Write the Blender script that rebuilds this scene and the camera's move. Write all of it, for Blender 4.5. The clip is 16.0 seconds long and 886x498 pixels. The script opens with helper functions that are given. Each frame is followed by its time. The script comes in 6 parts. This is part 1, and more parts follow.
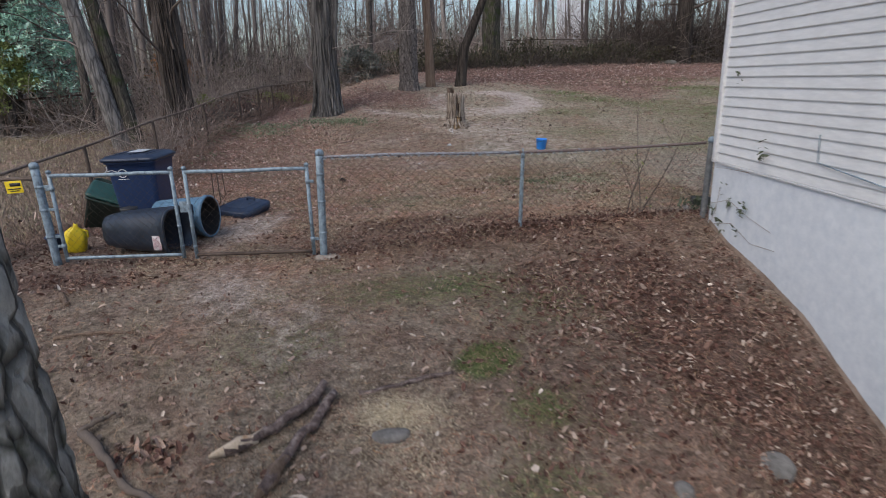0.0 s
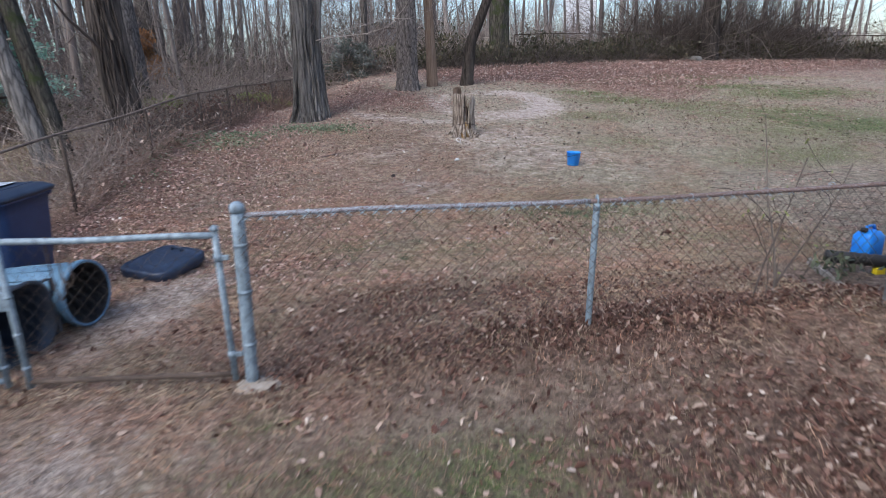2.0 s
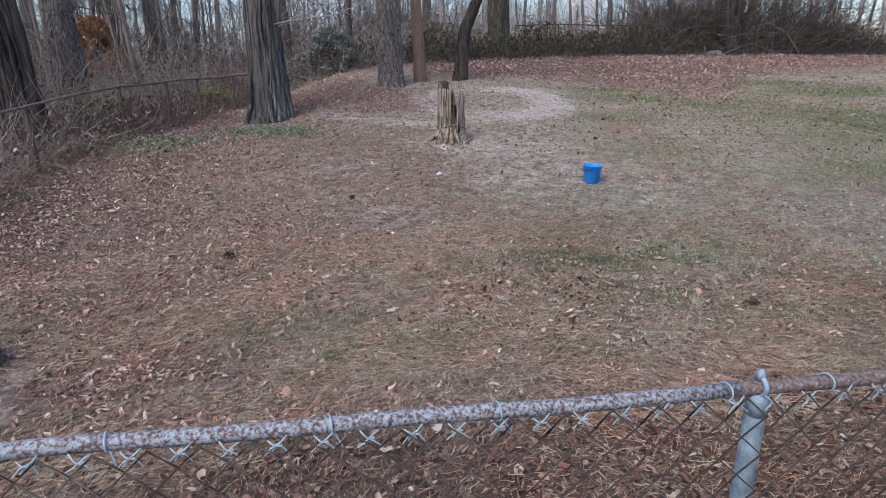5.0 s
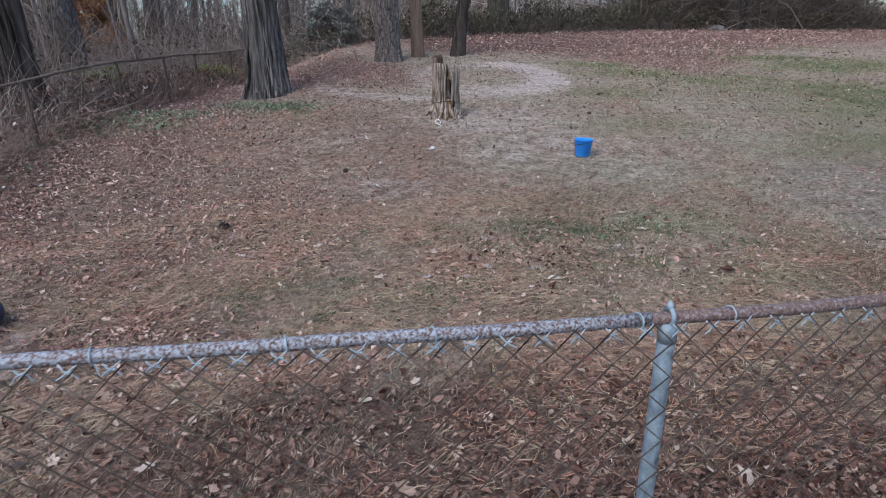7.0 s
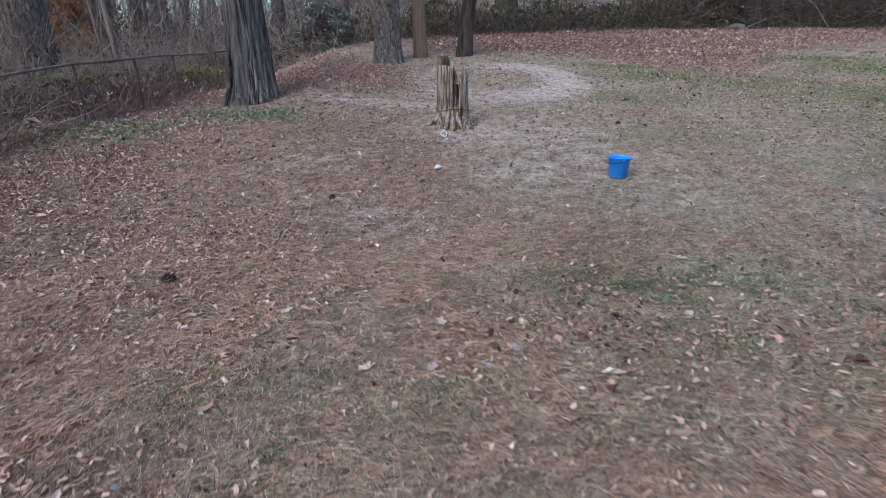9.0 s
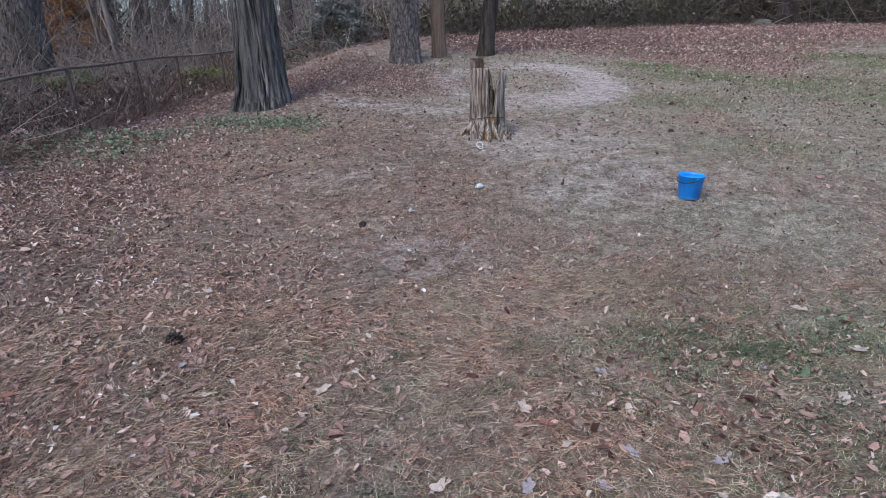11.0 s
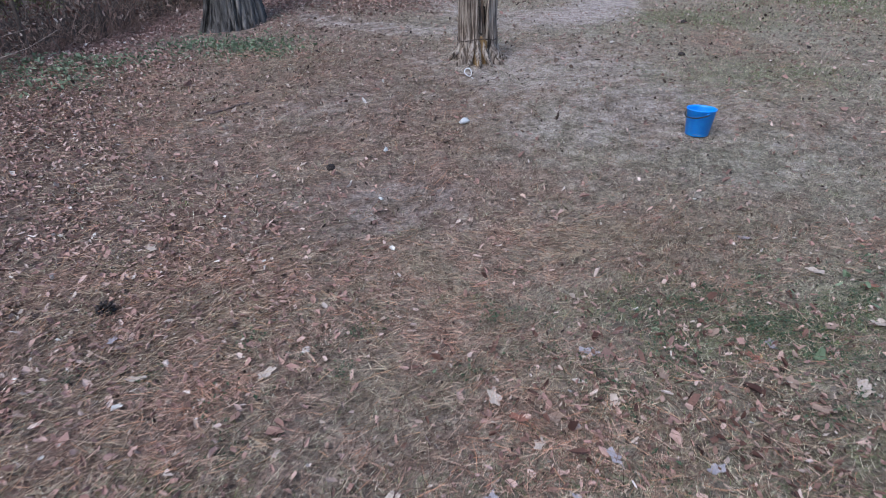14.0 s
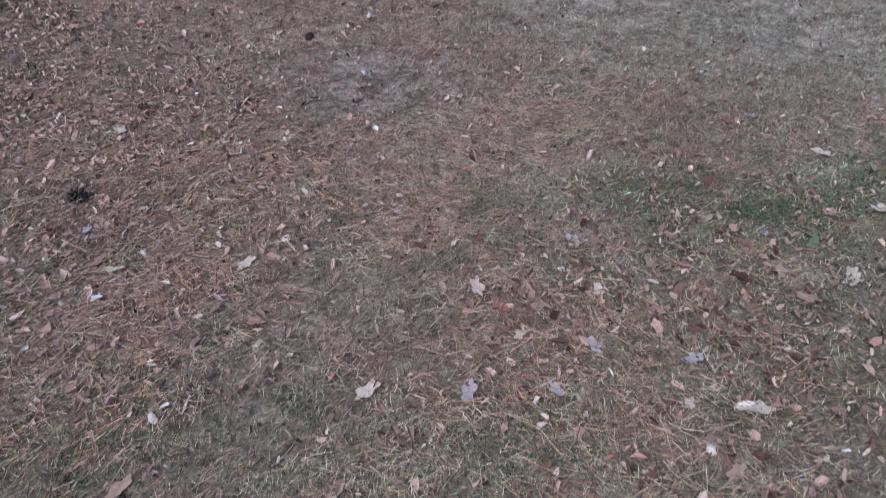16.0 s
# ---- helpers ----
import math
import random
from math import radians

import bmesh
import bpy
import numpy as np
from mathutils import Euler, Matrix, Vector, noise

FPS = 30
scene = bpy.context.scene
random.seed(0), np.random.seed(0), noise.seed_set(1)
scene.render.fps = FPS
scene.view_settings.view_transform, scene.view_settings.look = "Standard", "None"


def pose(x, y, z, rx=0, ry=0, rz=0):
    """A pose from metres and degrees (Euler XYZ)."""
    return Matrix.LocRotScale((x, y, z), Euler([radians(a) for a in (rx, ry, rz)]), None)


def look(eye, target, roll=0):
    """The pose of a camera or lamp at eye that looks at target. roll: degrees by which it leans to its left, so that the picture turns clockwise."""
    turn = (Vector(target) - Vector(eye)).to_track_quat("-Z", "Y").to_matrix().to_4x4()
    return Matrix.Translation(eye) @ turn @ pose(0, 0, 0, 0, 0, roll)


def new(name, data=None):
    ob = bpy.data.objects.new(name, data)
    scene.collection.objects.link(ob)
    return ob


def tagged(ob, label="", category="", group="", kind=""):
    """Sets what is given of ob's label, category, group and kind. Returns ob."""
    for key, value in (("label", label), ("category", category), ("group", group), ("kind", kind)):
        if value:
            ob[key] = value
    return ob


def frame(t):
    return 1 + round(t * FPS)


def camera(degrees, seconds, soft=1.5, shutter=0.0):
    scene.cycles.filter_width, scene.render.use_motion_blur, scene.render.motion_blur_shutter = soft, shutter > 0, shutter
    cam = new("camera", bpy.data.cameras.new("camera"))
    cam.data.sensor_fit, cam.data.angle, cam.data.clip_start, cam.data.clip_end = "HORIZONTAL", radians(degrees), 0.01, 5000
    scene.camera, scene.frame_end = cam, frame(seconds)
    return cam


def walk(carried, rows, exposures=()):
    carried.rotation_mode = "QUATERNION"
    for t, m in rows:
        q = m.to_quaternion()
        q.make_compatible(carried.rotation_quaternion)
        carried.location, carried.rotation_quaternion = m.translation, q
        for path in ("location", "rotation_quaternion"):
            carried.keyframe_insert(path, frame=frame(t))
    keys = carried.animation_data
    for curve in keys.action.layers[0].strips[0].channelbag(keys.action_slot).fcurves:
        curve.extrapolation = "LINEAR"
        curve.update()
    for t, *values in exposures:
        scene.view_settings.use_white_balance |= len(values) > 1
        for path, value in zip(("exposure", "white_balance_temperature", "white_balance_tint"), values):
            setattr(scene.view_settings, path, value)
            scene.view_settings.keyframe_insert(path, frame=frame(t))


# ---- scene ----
cam = camera(75.9, 16.0, soft=0.9, shutter=0.5)
PATH = [
    (0, (0.441, -6.237, 1.798), (0.72, -4.341, 1.228), -1.5),
    (0.5, (0.262, -5.698, 1.814), (0.54, -3.802, 1.242), -1.4),
    (1, (0.258, -5.006, 1.805), (0.535, -3.109, 1.233), -1.5),
    (1.5, (0.428, -4.25, 1.79), (0.705, -2.354, 1.218), -1.6),
    (2, (0.775, -3.439, 1.786), (1.051, -1.543, 1.212), -1.6),
    (2.5, (1.113, -2.582, 1.768), (1.391, -0.687, 1.194), -1.6),
    (3, (1.288, -1.696, 1.766), (1.567, 0.199, 1.191), -1.6),
    (3.2, (1.33, -1.428, 1.77), (1.609, 0.467, 1.195), -1.7),
    (5.3, (1.476, -0.972, 1.638), (1.749, 0.923, 1.058), -1.4),
    (5.5, (1.468, -1.045, 1.632), (1.739, 0.846, 1.04), -1.4),
    (6, (1.486, -1.163, 1.624), (1.75, 0.71, 0.976), -1.5),
    (6.5, (1.523, -1.199, 1.618), (1.784, 0.675, 0.97), -1.5),
    (7, (1.584, -1.163, 1.619), (1.844, 0.711, 0.97), -1.5),
    (7.5, (1.683, -0.959, 1.622), (1.939, 0.915, 0.972), -1.5),
    (8, (1.756, -0.585, 1.609), (2.014, 1.289, 0.961), -1.5),
    (8.5, (1.795, -0.215, 1.619), (2.051, 1.66, 0.971), -1.5),
    (9, (1.738, 0.233, 1.622), (1.988, 2.108, 0.975), -1.6),
    (9.5, (1.602, 0.735, 1.637), (1.852, 2.611, 0.99), -1.6),
    (9.7, (1.58, 0.908, 1.634), (1.824, 2.786, 0.991), -1.7),
    (11.8, (1.423, 1.216, 1.725), (1.659, 3.075, 1.025), -1.8),
    (12, (1.426, 1.186, 1.72), (1.662, 3.037, 1.001), -1.8),
    (12.5, (1.457, 1.144, 1.717), (1.687, 2.976, 0.948), -1.8),
    (13, (1.525, 1.227, 1.71), (1.747, 3.04, 0.896), -1.9),
    (13.5, (1.622, 1.428, 1.71), (1.837, 3.22, 0.848), -2.1),
    (14, (1.734, 1.698, 1.709), (1.941, 3.469, 0.802), -2.2),
    (14.5, (1.828, 1.91, 1.702), (2.026, 3.653, 0.741), -2.3),
    (15, (1.853, 1.952, 1.707), (2.045, 3.634, 0.643), -2.4),
    (15.5, (1.837, 1.888, 1.709), (2.015, 3.497, 0.534), -2.6),
    (16, (1.833, 1.831, 1.7), (1.994, 3.358, 0.419), -2.8),
]
EXPOSURES = [(0.0, 0.53, 6950, 10), (0.7, 0.77, 6900, 10), (1.5, 0.96, 6550, 10), (3.0, 1.14, 6500, 10), (5.5, 0.92, 6400, 10), (7.0, 0.90, 6350, 10), (9.5, 0.92, 6200, 10), (12.5, 0.90, 6050, 10), (16.0, 0.78, 6000, 10)]
walk(cam, [(t, look(e, g, r)) for t, e, g, r in PATH], EXPOSURES)

# ---- world and light ----
world = bpy.data.worlds.new("overcast_sky")
scene.world = world
world.use_nodes = True
wn = world.node_tree
sky = wn.nodes.new("ShaderNodeTexSky")
sky.sky_type = 'NISHITA'
sky.sun_disc = False
sky.sun_elevation = radians(53)
sky.sun_rotation = radians(225)
sky.air_density = 1.0
sky.dust_density = 2.0
sky.ozone_density = 2.0
wn.links.new(sky.outputs[0], wn.nodes["Background"].inputs[0])
wn.nodes["Background"].inputs[1].default_value = 0.13
sun = new("sun", bpy.data.lights.new("sun", 'SUN'))
sun.data.energy = 0.9
sun.data.angle = radians(35)
sun.data.color = (1.0, 0.97, 0.93)
sun.matrix_basis = look((-8, -8, 15), (0, 0, 0))

# ---- mesh helpers ----
RNG = np.random.default_rng(7)


def mesh_from(name, verts, faces, mat, smooth=True):
    """verts (N,3); faces: (M,k) array, or a list of tuples."""
    me = bpy.data.meshes.new(name)
    if isinstance(faces, np.ndarray):
        n, k = faces.shape
        me.vertices.add(len(verts))
        me.vertices.foreach_set("co", np.asarray(verts, np.float32).ravel())
        me.loops.add(n * k)
        me.loops.foreach_set("vertex_index", faces.astype(np.int32).ravel())
        me.polygons.add(n)
        me.polygons.foreach_set("loop_start", np.arange(0, n * k, k, dtype=np.int32))
        me.update(calc_edges=True)
    else:
        me.from_pydata([tuple(map(float, v)) for v in verts], [], faces)
        me.update()
    me.polygons.foreach_set("use_smooth", np.full(len(me.polygons), smooth))
    if mat:
        me.materials.append(mat)
    return me


class Geo:
    """Collects pieces of one mesh."""

    def __init__(self):
        self.v, self.f = [], []

    def add(self, verts, faces):
        o = len(self.v)
        self.v.extend(tuple(map(float, p)) for p in verts)
        self.f.extend(tuple(i + o for i in q) for q in faces)
        return self

    def loft(self, rings, cap0=True, cap1=True):
        n = len(rings[0])
        verts = [p for r in rings for p in r]
        faces = []
        for k in range(len(rings) - 1):
            for i in range(n):
                j = (i + 1) % n
                faces.append((k * n + i, k * n + j, (k + 1) * n + j, (k + 1) * n + i))
        if cap0:
            faces.append(tuple(range(n - 1, -1, -1)))
        if cap1:
            faces.append(tuple(range((len(rings) - 1) * n, len(rings) * n)))
        return self.add(verts, faces)

    def tube(self, pts, radii, sides=8, cap=True):
        pts = [Vector(p) for p in pts]
        if not hasattr(radii, "__len__"):
            radii = [radii] * len(pts)
        rings, ref = [], None
        for i, p in enumerate(pts):
            d = (pts[min(i + 1, len(pts) - 1)] - pts[max(i - 1, 0)]).normalized()
            if ref is None:
                ref = d.orthogonal().normalized()
            ref = (ref - d * ref.dot(d)).normalized()
            s = d.cross(ref)
            rings.append([p + (ref * math.cos(a) + s * math.sin(a)) * radii[i]
                          for a in (2 * math.pi * k / sides for k in range(sides))])
        return self.loft(rings, cap, cap)

    def box(self, size, at=(0, 0, 0), bevel=0.0):
        bm = bmesh.new()
        bmesh.ops.create_cube(bm, size=1)
        bmesh.ops.scale(bm, vec=size, verts=bm.verts)
        if bevel:
            bmesh.ops.bevel(bm, geom=bm.edges[:], offset=bevel, segments=2, affect='EDGES', profile=0.6)
        bmesh.ops.translate(bm, vec=at, verts=bm.verts)
        self.add([v.co[:] for v in bm.verts], [[v.index for v in f.verts] for f in bm.faces])
        bm.free()
        return self

    def turned(self, m):
        self.v = [tuple(m @ Vector(p)) for p in self.v]
        return self


def rrect(w, d, r, z, n=5, cx=0, cy=0):
    """A rounded rectangle as a ring at height z."""
    out = []
    for k, (sx, sy) in enumerate(((1, 1), (-1, 1), (-1, -1), (1, -1))):
        for i in range(n):
            a = math.pi / 2 * (k + i / (n - 1))
            out.append((cx + sx * (w / 2 - r) + r * math.cos(a), cy + sy * (d / 2 - r) + r * math.sin(a), z))
    return out


def circle(r, z, n=28, cx=0, cy=0):
    return [(cx + r * math.cos(2 * math.pi * i / n), cy + r * math.sin(2 * math.pi * i / n), z) for i in range(n)]


def part(name, geo, mat, parent, label="", smooth=True):
    ob = new(name, mesh_from(name, geo.v, geo.f, mat, smooth))
    ob.parent = parent
    if label:
        tagged(ob, label)
    return ob


def thing(name, label, category, m, group="", kind=""):
    ob = new(name)
    ob.matrix_basis = m
    return tagged(ob, label, category, group, kind)


def tubes(P, R, sides=3):
    """Many tubes at once: P (N,K,3), R (N,K)."""
    N, K, _ = P.shape
    d = np.empty_like(P)
    d[:, 1:-1] = P[:, 2:] - P[:, :-2]
    d[:, 0] = P[:, 1] - P[:, 0]
    d[:, -1] = P[:, -1] - P[:, -2]
    d /= np.linalg.norm(d, axis=2, keepdims=True) + 1e-9
    ref = np.where(np.abs(d[..., 2:3]) > 0.8, np.array([1.0, 0, 0]), np.array([0, 0, 1.0]))
    a = np.cross(d, ref)
    a /= np.linalg.norm(a, axis=2, keepdims=True) + 1e-9
    b = np.cross(d, a)
    ang = np.arange(sides) * 2 * math.pi / sides
    V = P[:, :, None] + R[:, :, None, None] * (a[:, :, None] * np.cos(ang)[:, None] + b[:, :, None] * np.sin(ang)[:, None])
    idx = np.arange(N * K * sides).reshape(N, K, sides)
    nx = np.roll(idx, -1, axis=2)
    F = np.stack([idx[:, :-1], nx[:, :-1], nx[:, 1:], idx[:, 1:]], axis=-1).reshape(-1, 4)
    return V.reshape(-1, 3), F


def curly(base, heading, length, K=5, wander=0.25, droop=0.0, rng=RNG):
    """Wandering twig lines: base (N,3), heading (N,3) unit, length (N,)."""
    N = len(base)
    P = np.empty((N, K, 3))
    P[:, 0] = base
    h = heading.copy()
    for k in range(1, K):
        h = h + rng.normal(0, wander, (N, 3))
        h[:, 2] -= droop
        h /= np.linalg.norm(h, axis=1, keepdims=True)
        P[:, k] = P[:, k - 1] + h * (length / (K - 1))[:, None]
    return P


# ---- lie of the land ----
LAND_Y = (-60, -20, -8, -5, -3.3, -2.3, -1.4, 0, 3.2, 4.7, 6, 7.4, 9.3, 12, 15.5, 24, 27, 40, 90, 400)
LAND_Z = (-3.0, -1.8, -1.0, -0.72, -0.48, -0.28, -0.13, -0.06, -0.11, -0.02, 0.13, 0.40, 0.66, 1.04, 1.58, 2.62, 2.75, 2.6, 2.2, 2.0)
_ty = np.linspace(-60, 400, 9201)
_tz = np.interp(_ty, LAND_Y, LAND_Z)
_k = np.exp(-np.linspace(-2.5, 2.5, 41) ** 2)
_tz = np.convolve(np.pad(_tz, 20, mode="edge"), _k / _k.sum(), "valid")


def sstep(a, b, x):
    t = np.clip((x - a) / (b - a), 0, 1)
    return t * t * (3 - 2 * t)


def land(x, y):
    x, y = np.asarray(x, float), np.asarray(y, float)
    z = np.interp(y, _ty, _tz)
    z = z - 0.02 * np.clip(x - 5, 0, 25) * sstep(6, 12, y)
    z = z + 0.20 * np.exp(-((y + 0.05) / 0.6) ** 2) * sstep(0.3, 2.2, x) * (1 - sstep(6, 9, x))
    z = z + 0.10 * np.exp(-((x + 3.0) / 0.7) ** 2) * sstep(4, 8, y) * (1 - sstep(9, 12, y))
    z = z - np.interp(y, (9.5, 13.6, 17, 21, 32, 70), (0, 0.42, 0.78, 1.15, 1.2, 0)) * sstep(1.6, -1.8, x)
    z = z - 0.35 * sstep(-4, -12, x) * sstep(6, 12, y)
    z = z - 0.18 * sstep(-0.5, -3.6, y) * sstep(2.0, 3.9, x)
    z = z - 0.25 * sstep(-1.9, -3.6, y) * sstep(2.3, 4.0, x)
    z = z + 0.018 * np.sin(1.3 * x + 0.7 * y) * np.sin(0.9 * y - 0.5 * x + 1) + 0.008 * np.sin(4.1 * x + 2.3 * y) * np.sin(3.7 * y - 1.9 * x)
    return z


def lz(x, y):
    return float(land(x, y))

# ---- materials ----


def material(name, rough=0.8, metal=0.0):
    m = bpy.data.materials.new(name)
    m.use_nodes = True
    b = m.node_tree.nodes["Principled BSDF"]
    b.inputs["Roughness"].default_value = rough
    b.inputs["Metallic"].default_value = metal
    return m, m.node_tree, b


def node(nt, kind, **kw):
    n = nt.nodes.new(kind)
    for k, v in kw.items():
        n.inputs[k.replace("_", " ")].default_value = v
    return n


def coords(nt, scale=(1, 1, 1), world_space=False):
    mp = nt.nodes.new("ShaderNodeMapping")
    mp.inputs["Scale"].default_value = scale
    if world_space:
        src = nt.nodes.new("ShaderNodeNewGeometry").outputs["Position"]
    else:
        src = nt.nodes.new("ShaderNodeTexCoord").outputs["Object"]
    nt.links.new(src, mp.inputs[0])
    return mp.outputs[0]


def noise_tex(nt, vec, scale, detail=6, rough=0.6, dist=0.0):
    n = node(nt, "ShaderNodeTexNoise", Scale=scale, Detail=detail, Roughness=rough, Distortion=dist)
    nt.links.new(vec, n.inputs["Vector"])
    return n.outputs["Fac"]


def ramp(nt, fac, stops):
    r = nt.nodes.new("ShaderNodeValToRGB")
    e = r.color_ramp.elements
    while len(e) < len(stops):
        e.new(0.5)
    for el, (p, c) in zip(e, stops):
        el.position = p
        el.color = (*c, 1) if len(c) == 3 else c
    nt.links.new(fac, r.inputs[0])
    return r.outputs[0]


def blend(nt, fac, a, b, mode='MIX'):
    n = nt.nodes.new("ShaderNodeMix")
    n.data_type = 'RGBA'
    n.blend_type = mode
    for sock, val in ((n.inputs[0], fac), (n.inputs[6], a), (n.inputs[7], b)):
        if isinstance(val, (int, float)):
            sock.default_value = val
        elif isinstance(val, tuple):
            sock.default_value = (*val, 1)
        else:
            nt.links.new(val, sock)
    return n.outputs[2]


def bump(nt, bsdf, height, strength=0.4, dist=0.01):
    n = node(nt, "ShaderNodeBump", Strength=strength, Distance=dist)
    nt.links.new(height, n.inputs["Height"])
    nt.links.new(n.outputs[0], bsdf.inputs["Normal"])


def speckled(name, stops, scale, rough=0.8, metal=0.0, bump_scale=None, bump_strength=0.3, bump_dist=0.004, stretch=(1, 1, 1), island=False, detail=7):
    """A surface with a ramp of tones over noise, a fine grain and bump."""
    m, nt, b = material(name, rough, metal)
    v = coords(nt, stretch)
    n = noise_tex(nt, v, scale, detail, 0.65)
    col = ramp(nt, n, stops)
    fine = noise_tex(nt, v, scale * 9, 4, 0.7)
    col = blend(nt, 0.35, col, ramp(nt, fine, [(0.3, (0.25, 0.25, 0.25)), (0.7, (0.85, 0.85, 0.85))]), 'OVERLAY')
    nt.links.new(col, b.inputs["Base Color"])
    bump(nt, b, noise_tex(nt, v, bump_scale or scale * 4, 6, 0.7), bump_strength, bump_dist)
    return m


def litter(name, stops, rough=0.85, patch=False):
    """Loose small pieces: a tone for each piece."""
    m, nt, b = material(name, rough)
    g = nt.nodes.new("ShaderNodeNewGeometry")
    col = ramp(nt, g.outputs["Random Per Island"], stops)
    fine = noise_tex(nt, coords(nt), 60, 3, 0.6)
    col = blend(nt, 0.3, col, ramp(nt, fine, [(0.3, (0.3, 0.3, 0.3)), (0.7, (0.75, 0.75, 0.75))]), 'OVERLAY')
    if patch:                                # drifts of redder, greyer and greener stuff
        where = coords(nt, world_space=True)
        tint = ramp(nt, noise_tex(nt, where, 2.0, 4, 0.62, 0.7), [(0.30, (0.59, 0.45, 0.39)), (0.45, (0.54, 0.48, 0.44)), (0.55, (0.45, 0.48, 0.40)), (0.70, (0.62, 0.60, 0.54))])
        col = blend(nt, 0.75, col, tint, 'OVERLAY')
        col = blend(nt, 0.5, col, ramp(nt, noise_tex(nt, where, 7.0, 4, 0.6), [(0.3, (0.25, 0.25, 0.25)), (0.7, (0.78, 0.78, 0.78))]), 'OVERLAY')
        col = blend(nt, 0.5, col, ramp(nt, noise_tex(nt, where, 21.0, 3, 0.6), [(0.32, (0.22, 0.22, 0.22)), (0.68, (0.80, 0.80, 0.80))]), 'OVERLAY')
    nt.links.new(col, b.inputs["Base Color"])
    b.inputs["Specular IOR Level"].default_value = 0.25
    return m


def ground_material():
    m, nt, b = material("soil_and_thatch", 0.95)
    v = coords(nt, world_space=True)
    big = noise_tex(nt, v, 0.8, 6, 0.6, 0.4)
    mid = noise_tex(nt, v, 5.0, 8, 0.7)
    fine = noise_tex(nt, v, 55.0, 6, 0.75)

    def fibres(turn, along, across):
        """Thin dry strands lying one way, wavering."""
        mp = nt.nodes.new("ShaderNodeMapping")
        mp.inputs["Rotation"].default_value = (0, 0, radians(turn))
        mp.inputs["Scale"].default_value = (along, across, 1)
        nt.links.new(nt.nodes.new("ShaderNodeNewGeometry").outputs["Position"], mp.inputs[0])
        return noise_tex(nt, mp.outputs[0], 1.0, 4, 0.65, 1.6)

    f1 = ramp(nt, fibres(25, 16, 150), [(0.42, (0, 0, 0)), (0.66, (1, 1, 1))])
    f2 = ramp(nt, fibres(95, 14, 130), [(0.44, (0, 0, 0)), (0.68, (1, 1, 1))])
    f3 = ramp(nt, fibres(152, 18, 170), [(0.44, (0, 0, 0)), (0.68, (1, 1, 1))])
    strand = blend(nt, 1.0, blend(nt, 1.0, f1, f2, 'LIGHTEN'), f3, 'LIGHTEN')
    # low stops kept dark to stand in for shaded gaps under the straw
    thatch = ramp(nt, mid, [(0.25, (0.105, 0.078, 0.066)), (0.5, (0.300, 0.236, 0.200)), (0.75, (0.440, 0.362, 0.306))])
    pine = ramp(nt, mid, [(0.25, (0.105, 0.071, 0.059)), (0.5, (0.300, 0.218, 0.182)), (0.75, (0.455, 0.352, 0.296))])
    col = blend(nt, ramp(nt, big, [(0.4, (0, 0, 0)), (0.6, (1, 1, 1))]), thatch, pine)
    cover = nt.nodes.new("ShaderNodeVertexColor")
    cover.layer_name = "cover"
    sep = nt.nodes.new("ShaderNodeSeparateColor")
    nt.links.new(cover.outputs[0], sep.inputs[0])

    def mask(ch, edge):
        mm = node(nt, "ShaderNodeMath")
        mm.operation = 'ADD'
        nt.links.new(sep.outputs[ch], mm.inputs[0])
        sc = nt.nodes.new("ShaderNodeMath")
        sc.operation = 'MULTIPLY_ADD'
        sc.inputs[1].default_value, sc.inputs[2].default_value = 1.6, -0.8
        nt.links.new(edge, sc.inputs[0])
        nt.links.new(sc.outputs[0], mm.inputs[1])
        return ramp(nt, mm.outputs[0], [(0.25, (0, 0, 0)), (0.80, (1, 1, 1))])

    tuft = noise_tex(nt, v, 17.0, 5, 0.7, 0.5)
    green = ramp(nt, fine, [(0.3, (0.060, 0.085, 0.034)), (0.6, (0.150, 0.192, 0.082)), (0.8, (0.28, 0.31, 0.160))])
    bare = ramp(nt, mid, [(0.25, (0.365, 0.300, 0.268)), (0.55, (0.530, 0.455, 0.414)), (0.8, (0.640, 0.565, 0.520))])
    # its low stop carries the dark gaps between leaves
    leafy = ramp(nt, fine, [(0.3, (0.070, 0.042, 0.036)), (0.55, (0.170, 0.108, 0.090)), (0.75, (0.340, 0.245, 0.205))])
    olive = ramp(nt, mid, [(0.25, (0.190, 0.165, 0.130)), (0.5, (0.350, 0.315, 0.260)), (0.75, (0.520, 0.475, 0.400))])
    col = blend(nt, cover.outputs["Alpha"], col, olive)
    drift = noise_tex(nt, v, 1.6, 5, 0.62, 0.8)
    col = blend(nt, 0.5, col, ramp(nt, drift, [(0.33, (0.58, 0.44, 0.39)), (0.48, (0.50, 0.48, 0.46)), (0.60, (0.46, 0.48, 0.42)), (0.72, (0.61, 0.58, 0.54))]), 'OVERLAY')
    col = blend(nt, mask(2, fine), col, leafy)
    col = blend(nt, mask(0, tuft), col, green)
    col = blend(nt, 0.62, col, ramp(nt, strand, [(0.0, (0.13, 0.125, 0.125)), (0.45, (0.46, 0.46, 0.46)), (1.0, (0.80, 0.79, 0.77))]), 'OVERLAY')
    col = blend(nt, mask(1, mid), col, bare)
    col = blend(nt, 0.68, col, ramp(nt, fine, [(0.28, (0.08, 0.08, 0.08)), (0.72, (0.93, 0.93, 0.93))]), 'OVERLAY')
    col = blend(nt, 0.72, col, ramp(nt, tuft, [(0.34, (0.16, 0.16, 0.16)), (0.66, (0.86, 0.86, 0.86))]), 'OVERLAY')
    nt.links.new(col, b.inputs["Base Color"])
